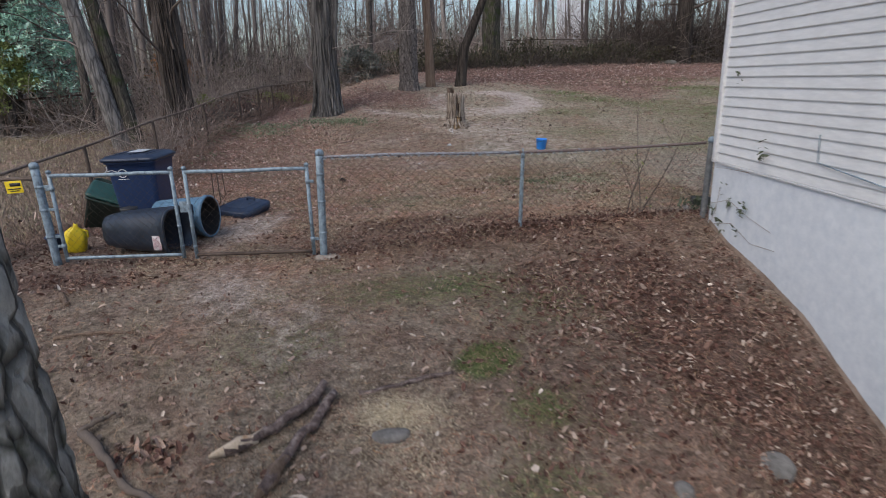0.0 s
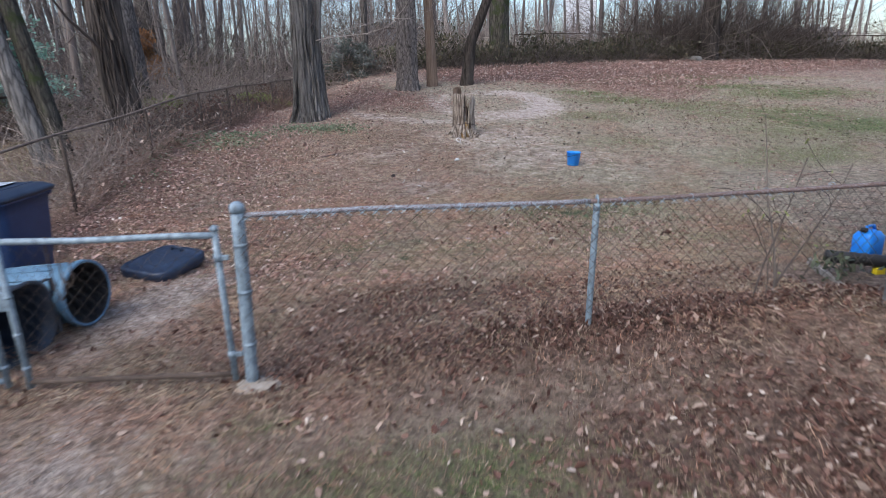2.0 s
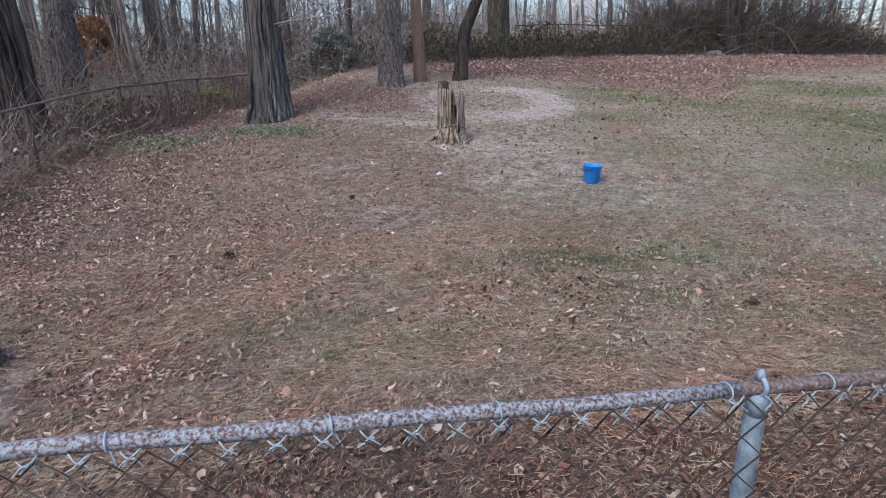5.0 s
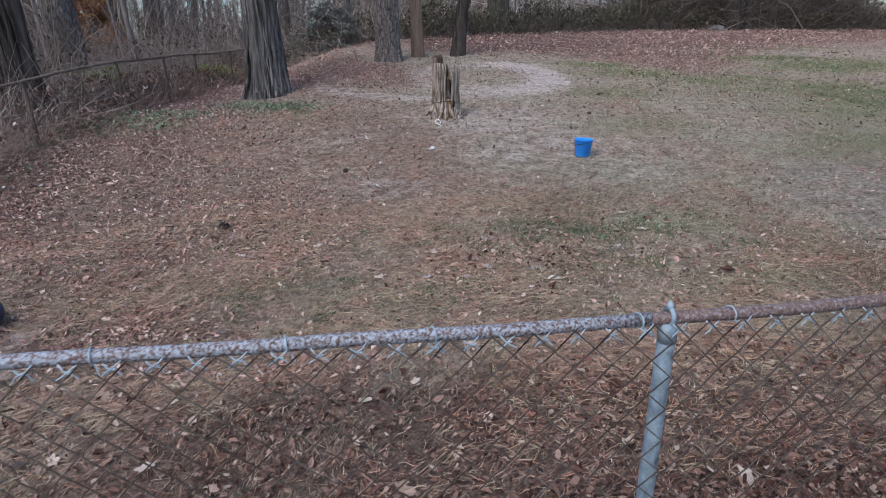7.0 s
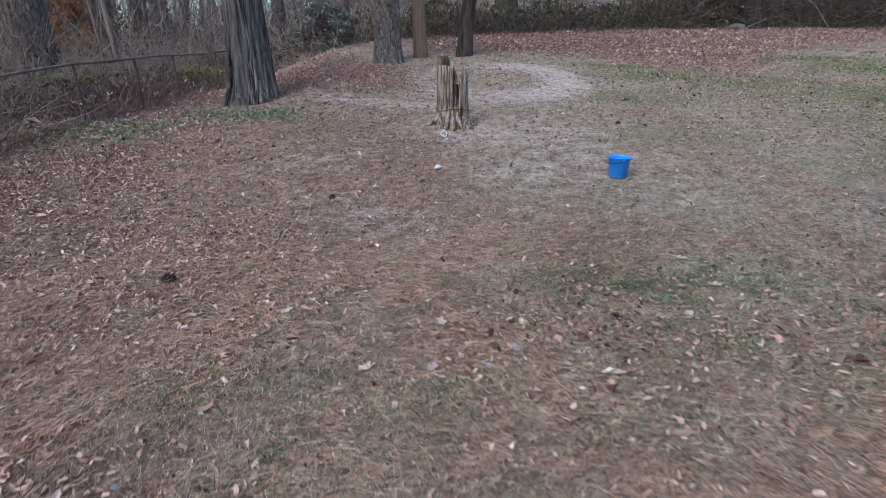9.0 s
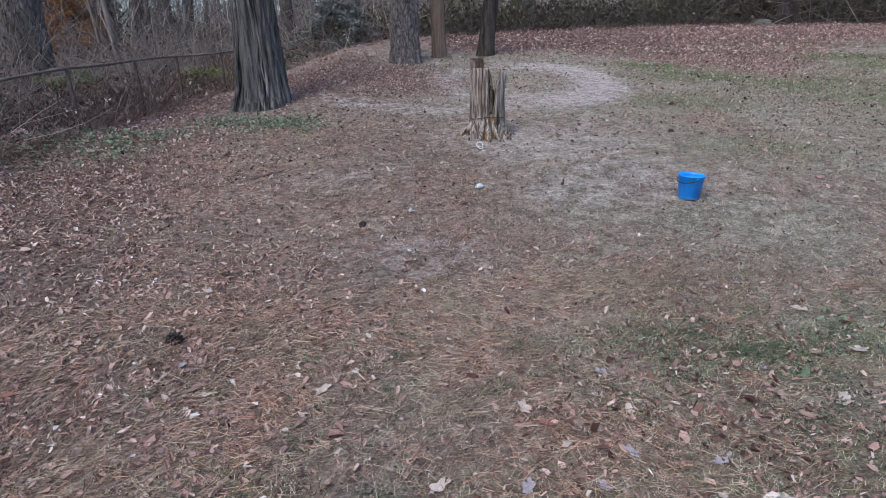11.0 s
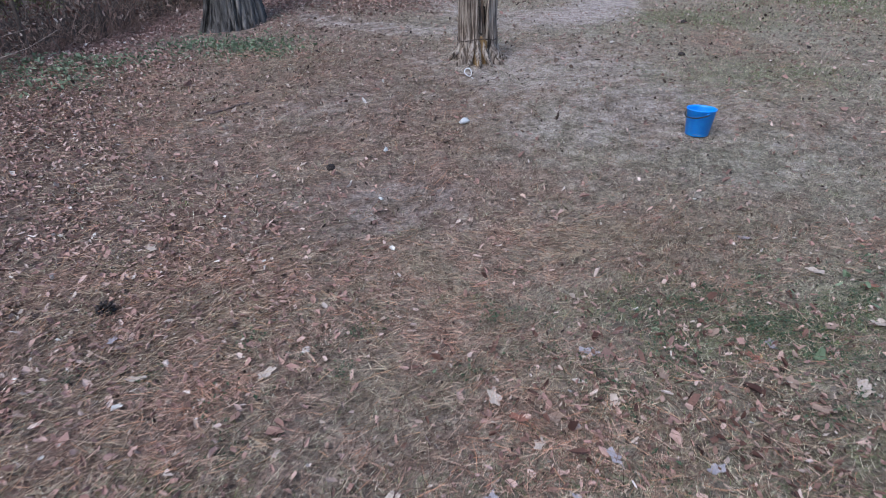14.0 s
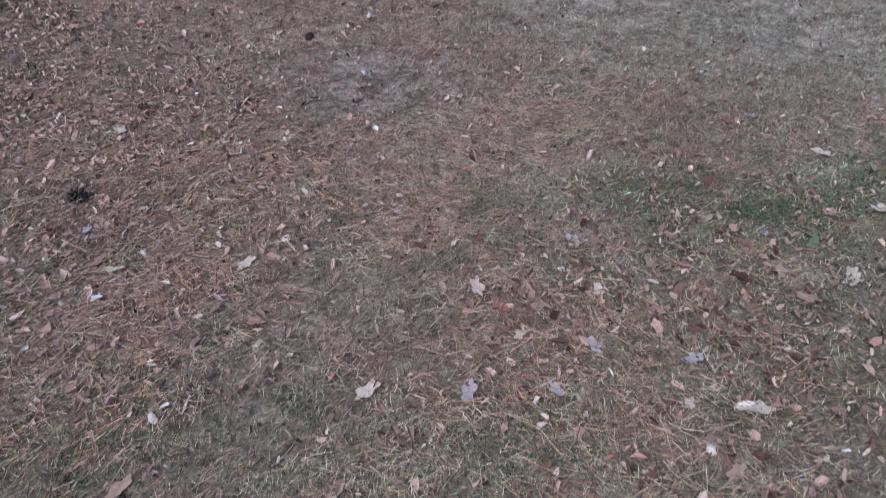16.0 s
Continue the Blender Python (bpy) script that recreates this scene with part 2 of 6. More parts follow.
    b.inputs["Specular IOR Level"].default_value = 0.15
    bump(nt, b, blend(nt, 0.5, ramp(nt, fine, [(0, (0, 0, 0)), (1, (1, 1, 1))]), strand), 0.9, 0.02)
    return m


def bark_material(name, dark, light, plate=9.0, stretch=0.22, depth=0.035, moss=0.0, stringy=False, broken=0.45):
    m, nt, b = material(name, 0.95)
    v = coords(nt, (1, 1, stretch))
    warp = noise_tex(nt, v, 6, 5, 0.6)
    mixv = nt.nodes.new("ShaderNodeMix")
    mixv.data_type = 'VECTOR'
    mixv.inputs[0].default_value = 0.13
    nt.links.new(v, mixv.inputs[4])
    nz = nt.nodes.new("ShaderNodeTexNoise")
    nz.inputs["Scale"].default_value = 5
    nt.links.new(v, nz.inputs["Vector"])
    nt.links.new(nz.outputs["Color"], mixv.inputs[5])
    vo = nt.nodes.new("ShaderNodeTexVoronoi")
    vo.feature = 'DISTANCE_TO_EDGE'
    vo.inputs["Scale"].default_value = plate
    nt.links.new(mixv.outputs[1], vo.inputs["Vector"])
    crack = ramp(nt, vo.outputs["Distance"], [(0.0, (0, 0, 0)), (0.16, (1, 1, 1))])
    if stringy:
        crack = ramp(nt, noise_tex(nt, v, plate, 7, 0.62, 0.5), [(0.36, (0, 0, 0)), (0.56, (1, 1, 1))])
    else:                                    # plates broken up by coarse noise
        crack = blend(nt, broken, crack, ramp(nt, noise_tex(nt, v, plate * 1.3, 6, 0.7, 0.8), [(0.36, (0, 0, 0)), (0.58, (1, 1, 1))]))
    tone = ramp(nt, noise_tex(nt, v, 14, 8, 0.7), [(0.3, dark), (0.7, light)])
    col = blend(nt, crack, tuple(c * (0.6 if stringy else 0.35) for c in dark), tone)
    big = noise_tex(nt, coords(nt, (1, 1, 0.5)), 1.7, 4, 0.6)
    col = blend(nt, 0.5, col, ramp(nt, big, [(0.3, (0.3, 0.3, 0.3)), (0.7, (0.72, 0.72, 0.72))]), 'OVERLAY')
    if moss:
        col = blend(nt, ramp(nt, noise_tex(nt, coords(nt), 2.3, 6, 0.65), [(0.62 - moss, (0, 0, 0)), (0.72 - moss, (1, 1, 1))]), col, (0.045, 0.055, 0.025))
    nt.links.new(col, b.inputs["Base Color"])
    b.inputs["Specular IOR Level"].default_value = 0.2
    hgt = blend(nt, 0.4, crack, ramp(nt, warp, [(0, (0, 0, 0)), (1, (1, 1, 1))]))
    bump(nt, b, hgt, 0.9, depth)
    return m


MAT = {
    "ground": ground_material(),
    # tan, lightened: the brightness of leaves met at a grazing angle is put in
    "leaf_tan": litter("tan_leaf_lightened", [(0.0, (0.206, 0.130, 0.112)), (0.25, (0.277, 0.171, 0.147)), (0.55, (0.393, 0.240, 0.203)), (0.84, (0.540, 0.385, 0.330)), (0.97, (0.640, 0.510, 0.445)), (1.0, (0.680, 0.650, 0.610))]),
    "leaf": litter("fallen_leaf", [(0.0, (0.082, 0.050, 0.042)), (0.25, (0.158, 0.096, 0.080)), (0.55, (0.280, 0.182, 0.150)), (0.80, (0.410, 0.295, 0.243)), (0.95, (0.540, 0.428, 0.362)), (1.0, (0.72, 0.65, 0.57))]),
    # russet, kept darker for the shade between the near leaves
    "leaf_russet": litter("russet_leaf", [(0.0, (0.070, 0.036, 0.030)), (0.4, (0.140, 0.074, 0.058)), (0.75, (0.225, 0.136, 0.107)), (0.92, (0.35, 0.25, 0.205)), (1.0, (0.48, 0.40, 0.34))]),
    "leaf_scrap": litter("torn_leaf", [(0.0, (0.035, 0.025, 0.022)), (0.40, (0.100, 0.070, 0.056)), (0.55, (0.24, 0.17, 0.138)), (0.75, (0.40, 0.31, 0.255)), (1.0, (0.54, 0.46, 0.395))]),
    "leaf_pale": litter("bleached_leaf", [(0.0, (0.32, 0.235, 0.195)), (0.6, (0.45, 0.355, 0.30)), (1.0, (0.64, 0.57, 0.50))]),
    "weed": litter("small_weed_leaf", [(0.0, (0.040, 0.065, 0.038)), (0.6, (0.085, 0.120, 0.070)), (1.0, (0.155, 0.190, 0.115))], 0.7),
    "needle": litter("dry_needle", [(0.0, (0.060, 0.038, 0.031)), (0.28, (0.190, 0.128, 0.102)), (0.62, (0.350, 0.246, 0.196)), (0.90, (0.520, 0.410, 0.338)), (0.95, (0.50, 0.29, 0.19)), (1.0, (0.44, 0.25, 0.17))], patch=True),
    "grass": litter("dry_grass_blade", [(0.0, (0.170, 0.146, 0.112)), (0.35, (0.390, 0.345, 0.275)), (0.8, (0.660, 0.600, 0.500)), (1.0, (0.255, 0.275, 0.175))], patch=True),
    "field": litter("uncut_dry_grass", [(0.0, (0.160, 0.136, 0.098)), (0.5, (0.300, 0.258, 0.190)), (1.0, (0.440, 0.390, 0.300))], patch=True),
    "green": litter("green_blade", [(0.0, (0.084, 0.112, 0.037)), (0.6, (0.164, 0.203, 0.071)), (1.0, (0.322, 0.338, 0.151))]),
    "herb": litter("ground_ivy_leaf", [(0.0, (0.085, 0.120, 0.070)), (0.6, (0.190, 0.245, 0.150)), (1.0, (0.32, 0.375, 0.260))], 0.6),
    "chips": litter("wood_chip", [(0.0, (0.484, 0.407, 0.286)), (0.6, (0.682, 0.594, 0.440)), (1.0, (0.825, 0.737, 0.572))]),
    # darker copy of the twig tones with thicket shade put in; also dark sticks
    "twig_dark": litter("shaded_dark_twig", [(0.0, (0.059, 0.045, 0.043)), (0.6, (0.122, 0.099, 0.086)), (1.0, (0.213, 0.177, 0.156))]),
    "twig": litter("bare_twig", [(0.0, (0.145, 0.115, 0.104)), (0.6, (0.310, 0.250, 0.222)), (1.0, (0.500, 0.425, 0.380))]),
    "twig_red": litter("russet_twig", [(0.0, (0.125, 0.086, 0.072)), (0.6, (0.270, 0.182, 0.152)), (1.0, (0.430, 0.310, 0.255))]),
    "far_bark": litter("far_bark", [(0.0, (0.092, 0.076, 0.074)), (0.6, (0.195, 0.164, 0.152)), (1.0, (0.340, 0.298, 0.275))]),
    "evergreen": litter("evergreen_needle", [(0.0, (0.26, 0.47, 0.38)), (0.6, (0.42, 0.66, 0.53)), (1.0, (0.60, 0.80, 0.66))], 0.9),
    "yellowgreen": litter("yellow_green_leaf", [(0.0, (0.16, 0.20, 0.07)), (1.0, (0.34, 0.38, 0.15))], 0.9),
    "beech": litter("clinging_tan_leaf", [(0.0, (0.22, 0.10, 0.045)), (1.0, (0.46, 0.24, 0.11))], 0.8),
    "ivy": litter("ivy_leaf", [(0.0, (0.038, 0.043, 0.026)), (0.6, (0.079, 0.074, 0.044)), (1.0, (0.156, 0.126, 0.081))], 0.6),
    "ivy_green": litter("green_ivy_leaf", [(0.0, (0.045, 0.06, 0.04)), (1.0, (0.12, 0.14, 0.09))], 0.5),
    "haze_bush": litter("grey_green_leaf", [(0.0, (0.10, 0.11, 0.105)), (1.0, (0.20, 0.21, 0.19))], 0.7),
    "pine_bark": bark_material("pine_bark", (0.102, 0.087, 0.080), (0.286, 0.249, 0.235), 13, 0.35, 0.03),
    "oak_bark": bark_material("ridged_bark", (0.076, 0.066, 0.060), (0.241, 0.210, 0.189), 15, 0.2, 0.03),
    "cedar_bark": bark_material("stringy_bark", (0.064, 0.059, 0.056), (0.230, 0.215, 0.206), 16, 0.05, 0.03, stringy=True),
    "dark_bark": bark_material("dark_shaggy_bark", (0.054, 0.043, 0.038), (0.168, 0.138, 0.120), 16, 0.06, 0.03, stringy=True),
    "grey_bark": bark_material("grey_bark", (0.128, 0.118, 0.112), (0.346, 0.320, 0.299), 14, 0.12, 0.02),
    "black_bark": bark_material("blackish_bark", (0.030, 0.025, 0.022), (0.095, 0.078, 0.068), 16, 0.08, 0.03, stringy=True),
    "moss_bark": bark_material("mossy_bark", (0.05, 0.045, 0.038), (0.15, 0.135, 0.11), 14, 0.15, 0.02, 0.11),
    "near_bark": bark_material("furrowed_bark", (0.13, 0.13, 0.12), (0.42, 0.42, 0.395), 9, 0.36, 0.06, 0.05, broken=0.15),
    "snag_wood": speckled("weathered_wood", [(0.3, (0.093, 0.058, 0.038)), (0.55, (0.197, 0.137, 0.102)), (0.75, (0.299, 0.229, 0.174))], 9, 0.9, stretch=(3, 3, 0.18), bump_strength=0.9, bump_dist=0.02),
    "stump_wood": speckled("bleached_stump_wood", [(0.36, (0.022, 0.016, 0.012)), (0.45, (0.135, 0.100, 0.078)), (0.54, (0.370, 0.310, 0.262)), (0.72, (0.620, 0.560, 0.500))], 13, 0.9, stretch=(3, 3, 0.13), bump_strength=1.0, bump_dist=0.02),
    "rust_stain": speckled("rust_stained_wood", [(0.35, (0.11, 0.07, 0.04)), (0.55, (0.30, 0.19, 0.08)), (0.75, (0.42, 0.31, 0.20))], 12, 0.9, stretch=(3, 3, 0.4), bump_strength=0.9, bump_dist=0.01),
    # near-black tones for the shade inside the stump
    "hollow_shade": speckled("shaded_hollow_core", [(0.3, (0.012, 0.009, 0.007)), (0.7, (0.05, 0.035, 0.026))], 14, 0.95, stretch=(2, 2, 0.3), bump_strength=1.0, bump_dist=0.02),
    "cut_wood": speckled("splintered_bare_wood", [(0.3, (0.34, 0.19, 0.10)), (0.42, (0.50, 0.40, 0.30)), (0.7, (0.62, 0.54, 0.44))], 9, 0.9, stretch=(1, 1, 1), bump_strength=0.9, bump_dist=0.012),
    "log_bark": speckled("flaking_bark", [(0.32, (0.060, 0.044, 0.043)), (0.5, (0.165, 0.122, 0.115)), (0.62, (0.28, 0.225, 0.21)), (0.8, (0.42, 0.36, 0.33))], 22, 0.95, stretch=(1, 1, 1), bump_strength=1.0, bump_dist=0.02),
    "galv": speckled("galvanised_steel", [(0.30, (0.085, 0.105, 0.125)), (0.45, (0.185, 0.245, 0.295)), (0.60, (0.265, 0.345, 0.410)), (0.8, (0.36, 0.445, 0.52))], 26, 0.6, 0.15, bump_strength=0.2, stretch=(1, 1, 0.6)),
    "rusty_rail": speckled("rust_freckled_galvanised_rail", [(0.38, (0.075, 0.046, 0.040)), (0.47, (0.19, 0.145, 0.140)), (0.53, (0.28, 0.315, 0.365)), (0.72, (0.44, 0.51, 0.59))], 130, 0.65, 0.1, bump_strength=0.3, detail=6),
    "brown_rail": speckled("rusted_rail", [(0.35, (0.085, 0.050, 0.044)), (0.52, (0.17, 0.118, 0.108)), (0.62, (0.25, 0.25, 0.28)), (0.82, (0.36, 0.41, 0.47))], 120, 0.7, 0.1, bump_strength=0.3, detail=6),
    "old_post": speckled("dark_rusted_post", [(0.3, (0.040, 0.028, 0.023)), (0.7, (0.115, 0.085, 0.070))], 8, 0.9, 0.0),
    "old_rail": speckled("dark_rusted_rail", [(0.3, (0.080, 0.058, 0.048)), (0.7, (0.215, 0.165, 0.138))], 8, 0.9, 0.0),
    "wire": speckled("weathered_fence_wire", [(0.35, (0.068, 0.045, 0.034)), (0.6, (0.128, 0.109, 0.098)), (0.8, (0.225, 0.225, 0.225))], 6, 0.65, 0.3),
    "grey_post": speckled("weathered_grey_post", [(0.3, (0.075, 0.078, 0.082)), (0.7, (0.185, 0.192, 0.20))], 18, 0.8, 0.1),
    "tie": speckled("aluminium_tie_wire", [(0.3, (0.264, 0.360, 0.432)), (0.7, (0.416, 0.528, 0.608))], 9, 0.5, 0.2),
    "siding": speckled("white_vinyl_siding", [(0.3, (0.66, 0.67, 0.68)), (0.7, (0.76, 0.765, 0.77))], 1.7, 0.5, bump_scale=30, bump_strength=0.05, stretch=(1, 0.4, 2)),
    "foundation": speckled("white_painted_block", [(0.25, (0.60, 0.635, 0.675)), (0.45, (0.66, 0.695, 0.735)), (0.8, (0.71, 0.745, 0.785))], 1.2, 0.7, bump_scale=40, bump_strength=0.08),
    "splash": speckled("soil_splashed_block", [(0.3, (0.20, 0.135, 0.10)), (0.7, (0.42, 0.33, 0.27))], 5, 0.9),
    "roof": speckled("dark_shingle", [(0.3, (0.035, 0.034, 0.034)), (0.7, (0.09, 0.085, 0.08))], 20, 0.95),
    "blue_bin": speckled("navy_bin_plastic", [(0.3, (0.009, 0.027, 0.085)), (0.7, (0.016, 0.043, 0.122))], 5, 0.48, bump_strength=0.08),
    "bin_lid": speckled("scuffed_navy_lid", [(0.3, (0.009, 0.017, 0.040)), (0.6, (0.018, 0.032, 0.066)), (0.9, (0.06, 0.09, 0.14))], 4, 0.42, bump_strength=0.1),
    "black_bin": speckled("faded_black_plastic", [(0.3, (0.013, 0.019, 0.031)), (0.6, (0.026, 0.036, 0.055)), (0.85, (0.065, 0.080, 0.11))], 4, 0.4, bump_strength=0.1),
    "grey_can": speckled("faded_slate_blue_plastic", [(0.3, (0.060, 0.140, 0.225)), (0.7, (0.125, 0.235, 0.345))], 5, 0.5, bump_strength=0.1),
    "dark": speckled("dark_plastic", [(0.3, (0.012, 0.012, 0.013)), (0.7, (0.03, 0.03, 0.032))], 8, 0.55),
    "green_bin": speckled("dark_green_plastic", [(0.3, (0.013, 0.026, 0.021)), (0.7, (0.024, 0.050, 0.040))], 5, 0.5),
    "teal": speckled("teal_plastic", [(0.3, (0.010, 0.050, 0.044)), (0.7, (0.020, 0.085, 0.076))], 5, 0.45),
    "yellow": speckled("yellow_plastic", [(0.3, (0.66, 0.46, 0.012)), (0.7, (0.85, 0.66, 0.03))], 6, 0.45),
    "blue": speckled("bright_blue_plastic", [(0.3, (0.010, 0.235, 0.84)), (0.7, (0.018, 0.30, 0.94))], 3, 0.38, bump_strength=0.05),
    "white": speckled("white_paint", [(0.3, (0.55, 0.56, 0.57)), (0.7, (0.78, 0.79, 0.80))], 8, 0.6),
    "sticker": speckled("printed_label", [(0.4, (0.70, 0.68, 0.68)), (0.6, (0.45, 0.25, 0.28))], 14, 0.5),
    # pale tones of the highlight painted on the bin lid
    "lid_glare_tone": speckled("pale_lid_glare", [(0.35, (0.20, 0.24, 0.30)), (0.6, (0.55, 0.60, 0.66))], 7, 0.45),
    "concrete": speckled("worn_concrete", [(0.3, (0.204, 0.178, 0.157)), (0.7, (0.365, 0.332, 0.297))], 9, 0.95, bump_strength=0.6),
    "sawdust": speckled("sawdust", [(0.3, (0.30, 0.235, 0.15)), (0.7, (0.52, 0.43, 0.29))], 22, 0.95, bump_strength=0.6),
    "stone": speckled("grey_field_stone", [(0.3, (0.09, 0.085, 0.08)), (0.7, (0.23, 0.22, 0.21))], 11, 0.9, bump_strength=0.8, bump_dist=0.01),
    "house_wall_far": speckled("far_grey_wall", [(0.3, (0.33, 0.34, 0.36)), (0.7, (0.45, 0.46, 0.48))], 2, 0.8),
    "white_far": speckled("far_white_wall", [(0.3, (0.66, 0.68, 0.72)), (0.7, (0.78, 0.79, 0.82))], 2, 0.8),
    "red_far": speckled("far_red_boards", [(0.3, (0.13, 0.05, 0.04)), (0.7, (0.24, 0.10, 0.08))], 3, 0.9),
    "cone": speckled("dark_pine_cone", [(0.3, (0.02, 0.018, 0.02)), (0.7, (0.07, 0.055, 0.05))], 20, 0.9),
}
g, ntg, bg = material("window_glass", 0.08)
bg.inputs["Base Color"].default_value = (0.03, 0.035, 0.04, 1)
MAT["glass"] = g

# ---- ground ----
xs = np.concatenate([[-400, -200, -110, -70, -45, -32, -24, -18, -14, -11], np.arange(-9, 13.01, 0.13), [14, 16, 18, 21, 24, 28, 34, 42, 55, 80, 130, 220, 400]])
ys = np.concatenate([[-200, -90, -45, -25, -16, -12, -10], np.arange(-8.5, 26, 0.14), [27, 29, 32, 36, 42, 50, 62, 80, 110, 170, 260, 400]])
GX, GYY = np.meshgrid(xs, ys)
gx, gy = GX.ravel(), GYY.ravel()
gz = land(gx, gy)
nx_, ny_ = len(xs), len(ys)
ii = np.arange(nx_ * ny_).reshape(ny_, nx_)
gf = np.stack([ii[:-1, :-1], ii[:-1, 1:], ii[1:, 1:], ii[1:, :-1]], -1).reshape(-1, 4)
ground = new("ground", mesh_from("ground", np.stack([gx, gy, gz], 1), gf, MAT["ground"]))
tagged(ground, "sloping backyard of bare soil, pine straw and patchy grass", "ground", kind="structure")


def spot(x, y, cx, cy, rx, ry, turn=0.0):
    """1 in the middle of an oval patch, 0 outside."""
    c, s = math.cos(turn), math.sin(turn)
    u, v = ((x - cx) * c + (y - cy) * s) / rx, (-(x - cx) * s + (y - cy) * c) / ry
    return np.clip(1.35 - np.sqrt(u * u + v * v), 0, 1)


def patches(x, y, rows):
    """The strongest of several oval patches, each (strength, cx, cy, rx, ry, turn)."""
    c = np.zeros_like(x)
    for k, *p in rows:
        c = np.maximum(c, k * spot(x, y, *p))
    return c


def green_cover(x, y):
    c = patches(x, y, ((0.60, 7.9, 13.7, 1.5, 0.6, -0.3), (0.55, 8.3, 12.5, 1.9, 0.8, -0.2), (0.42, 7.0, 10.4, 1.6, 1.0, 0), (0.75, 13.0, 14.6, 1.9, 0.55, 0.1), (0.62, 14.6, 13.4, 3.2, 1.3, 0.1),
                       (0.50, 10.0, 11.6, 2.4, 1.0, 0.2), (0.52, 11.8, 10.2, 3.6, 1.8, 0), (0.54, 12.0, 8.6, 3.6, 1.8, 0.2), (0.45, 9.2, 6.4, 2.2, 1.0, 0.2), (0.35, 6.2, 7.8, 1.5, 0.8, 0),
                       (0.60, 3.94, 3.05, 0.25, 0.12, 0), (0.36, 3.15, 4.2, 0.9, 0.35, 0), (0.42, 3.7, 3.85, 1.1, 0.4, 0.1), (0.38, 4.5, 3.9, 0.8, 0.4, 0), (0.34, 3.4, 3.0, 0.9, 0.4, 0), (0.36, 0.73, 3.17, 0.5, 0.35, 0), (0.36, 1.7, 2.8, 0.8, 0.3, 0), (0.34, 2.3, 3.1, 1.0, 0.3, 0), (0.35, 4.6, 2.5, 1.2, 0.5, 0.2),
                       (0.45, 0.74, -0.95, 0.6, 0.28, 0), (0.50, 0.9, -1.1, 1.2, 0.45, 0), (0.36, -0.3, -1.9, 0.7, 0.4, 0), (1.5, 1.35, -2.33, 0.26, 0.18, 0.3), (0.55, 1.6, -2.9, 0.32, 0.24, 0), (0.40, 1.4, -3.6, 0.5, 0.3, 0), (0.34, 2.0, -1.6, 0.7, 0.5, 0.4), (0.40, 0.2, -0.5, 0.4, 0.15, 0), (0.35, 14.0, 17.0, 5.0, 1.2, 0)))
    return 1.45 * c * (0.85 + 0.15 * np.sin(2.7 * x + np.sin(3.1 * y)) * np.sin(2.5 * y + 0.6 * x))


def bare_cover(x, y):
    ring = np.hypot((x - 4.55) / 1.45, (y - 12.45) / 1.75)      # a worn loop of track round a browner middle
    loop = np.exp(-((ring - 1.0) / 0.37) ** 2) * (0.5 + 0.5 * sstep(3.6, 5.6, x)) * sstep(14.8, 13.6, y)
    way = np.interp(x, (-0.2, 0.3, 0.7, 1.6, 2.3, 3.9, 4.6), (13.2, 12.7, 11.85, 10.9, 10.45, 10.45, 10.5))
    track = 0.55 * np.exp(-((y - way) / 0.42) ** 2) * sstep(0.2, 1.0, x) * (1 - sstep(4.4, 5.2, x))
    c = patches(x, y, ((0.8, -1.05, 1.7, 0.5, 1.2, -0.2), (0.6, -0.9, -0.7, 0.45, 0.9, 0.3), (0.35, 0.6, -2.9, 0.35, 0.25, 0), (0.45, -0.2, -1.6, 0.45, 1.0, 0.25), (0.35, 1.9, 5.6, 0.9, 0.7, 0), (0.55, 3.7, 8.6, 1.8, 1.6, 0), (0.46, 4.3, 7.0, 1.8, 1.2, 0), (0.26, 5.2, 5.9, 1.8, 1.1, 0.1), (0.30, 0.6, 7.4, 0.7, 0.4, 0.2), (0.32, 1.2, 7.6, 1.0, 0.6, 0)))
    return np.maximum(np.maximum(c, 1.12 * loop), track)


def leaf_cover(x, y):
    edge = np.interp(x, (3.0, 5.2, 7.5, 8.7, 9.5, 10.6, 12.5, 16.5, 22), (17.0, 16.1, 15.3, 14.2, 12.9, 13.1, 15.0, 17.6, 19.8))
    band = 0.85 * sstep(-1.6, 1.4, y - edge + 0.5 * np.sin(2.3 * x) * np.sin(1.9 * y)) * sstep(2.5, 4.5, x)
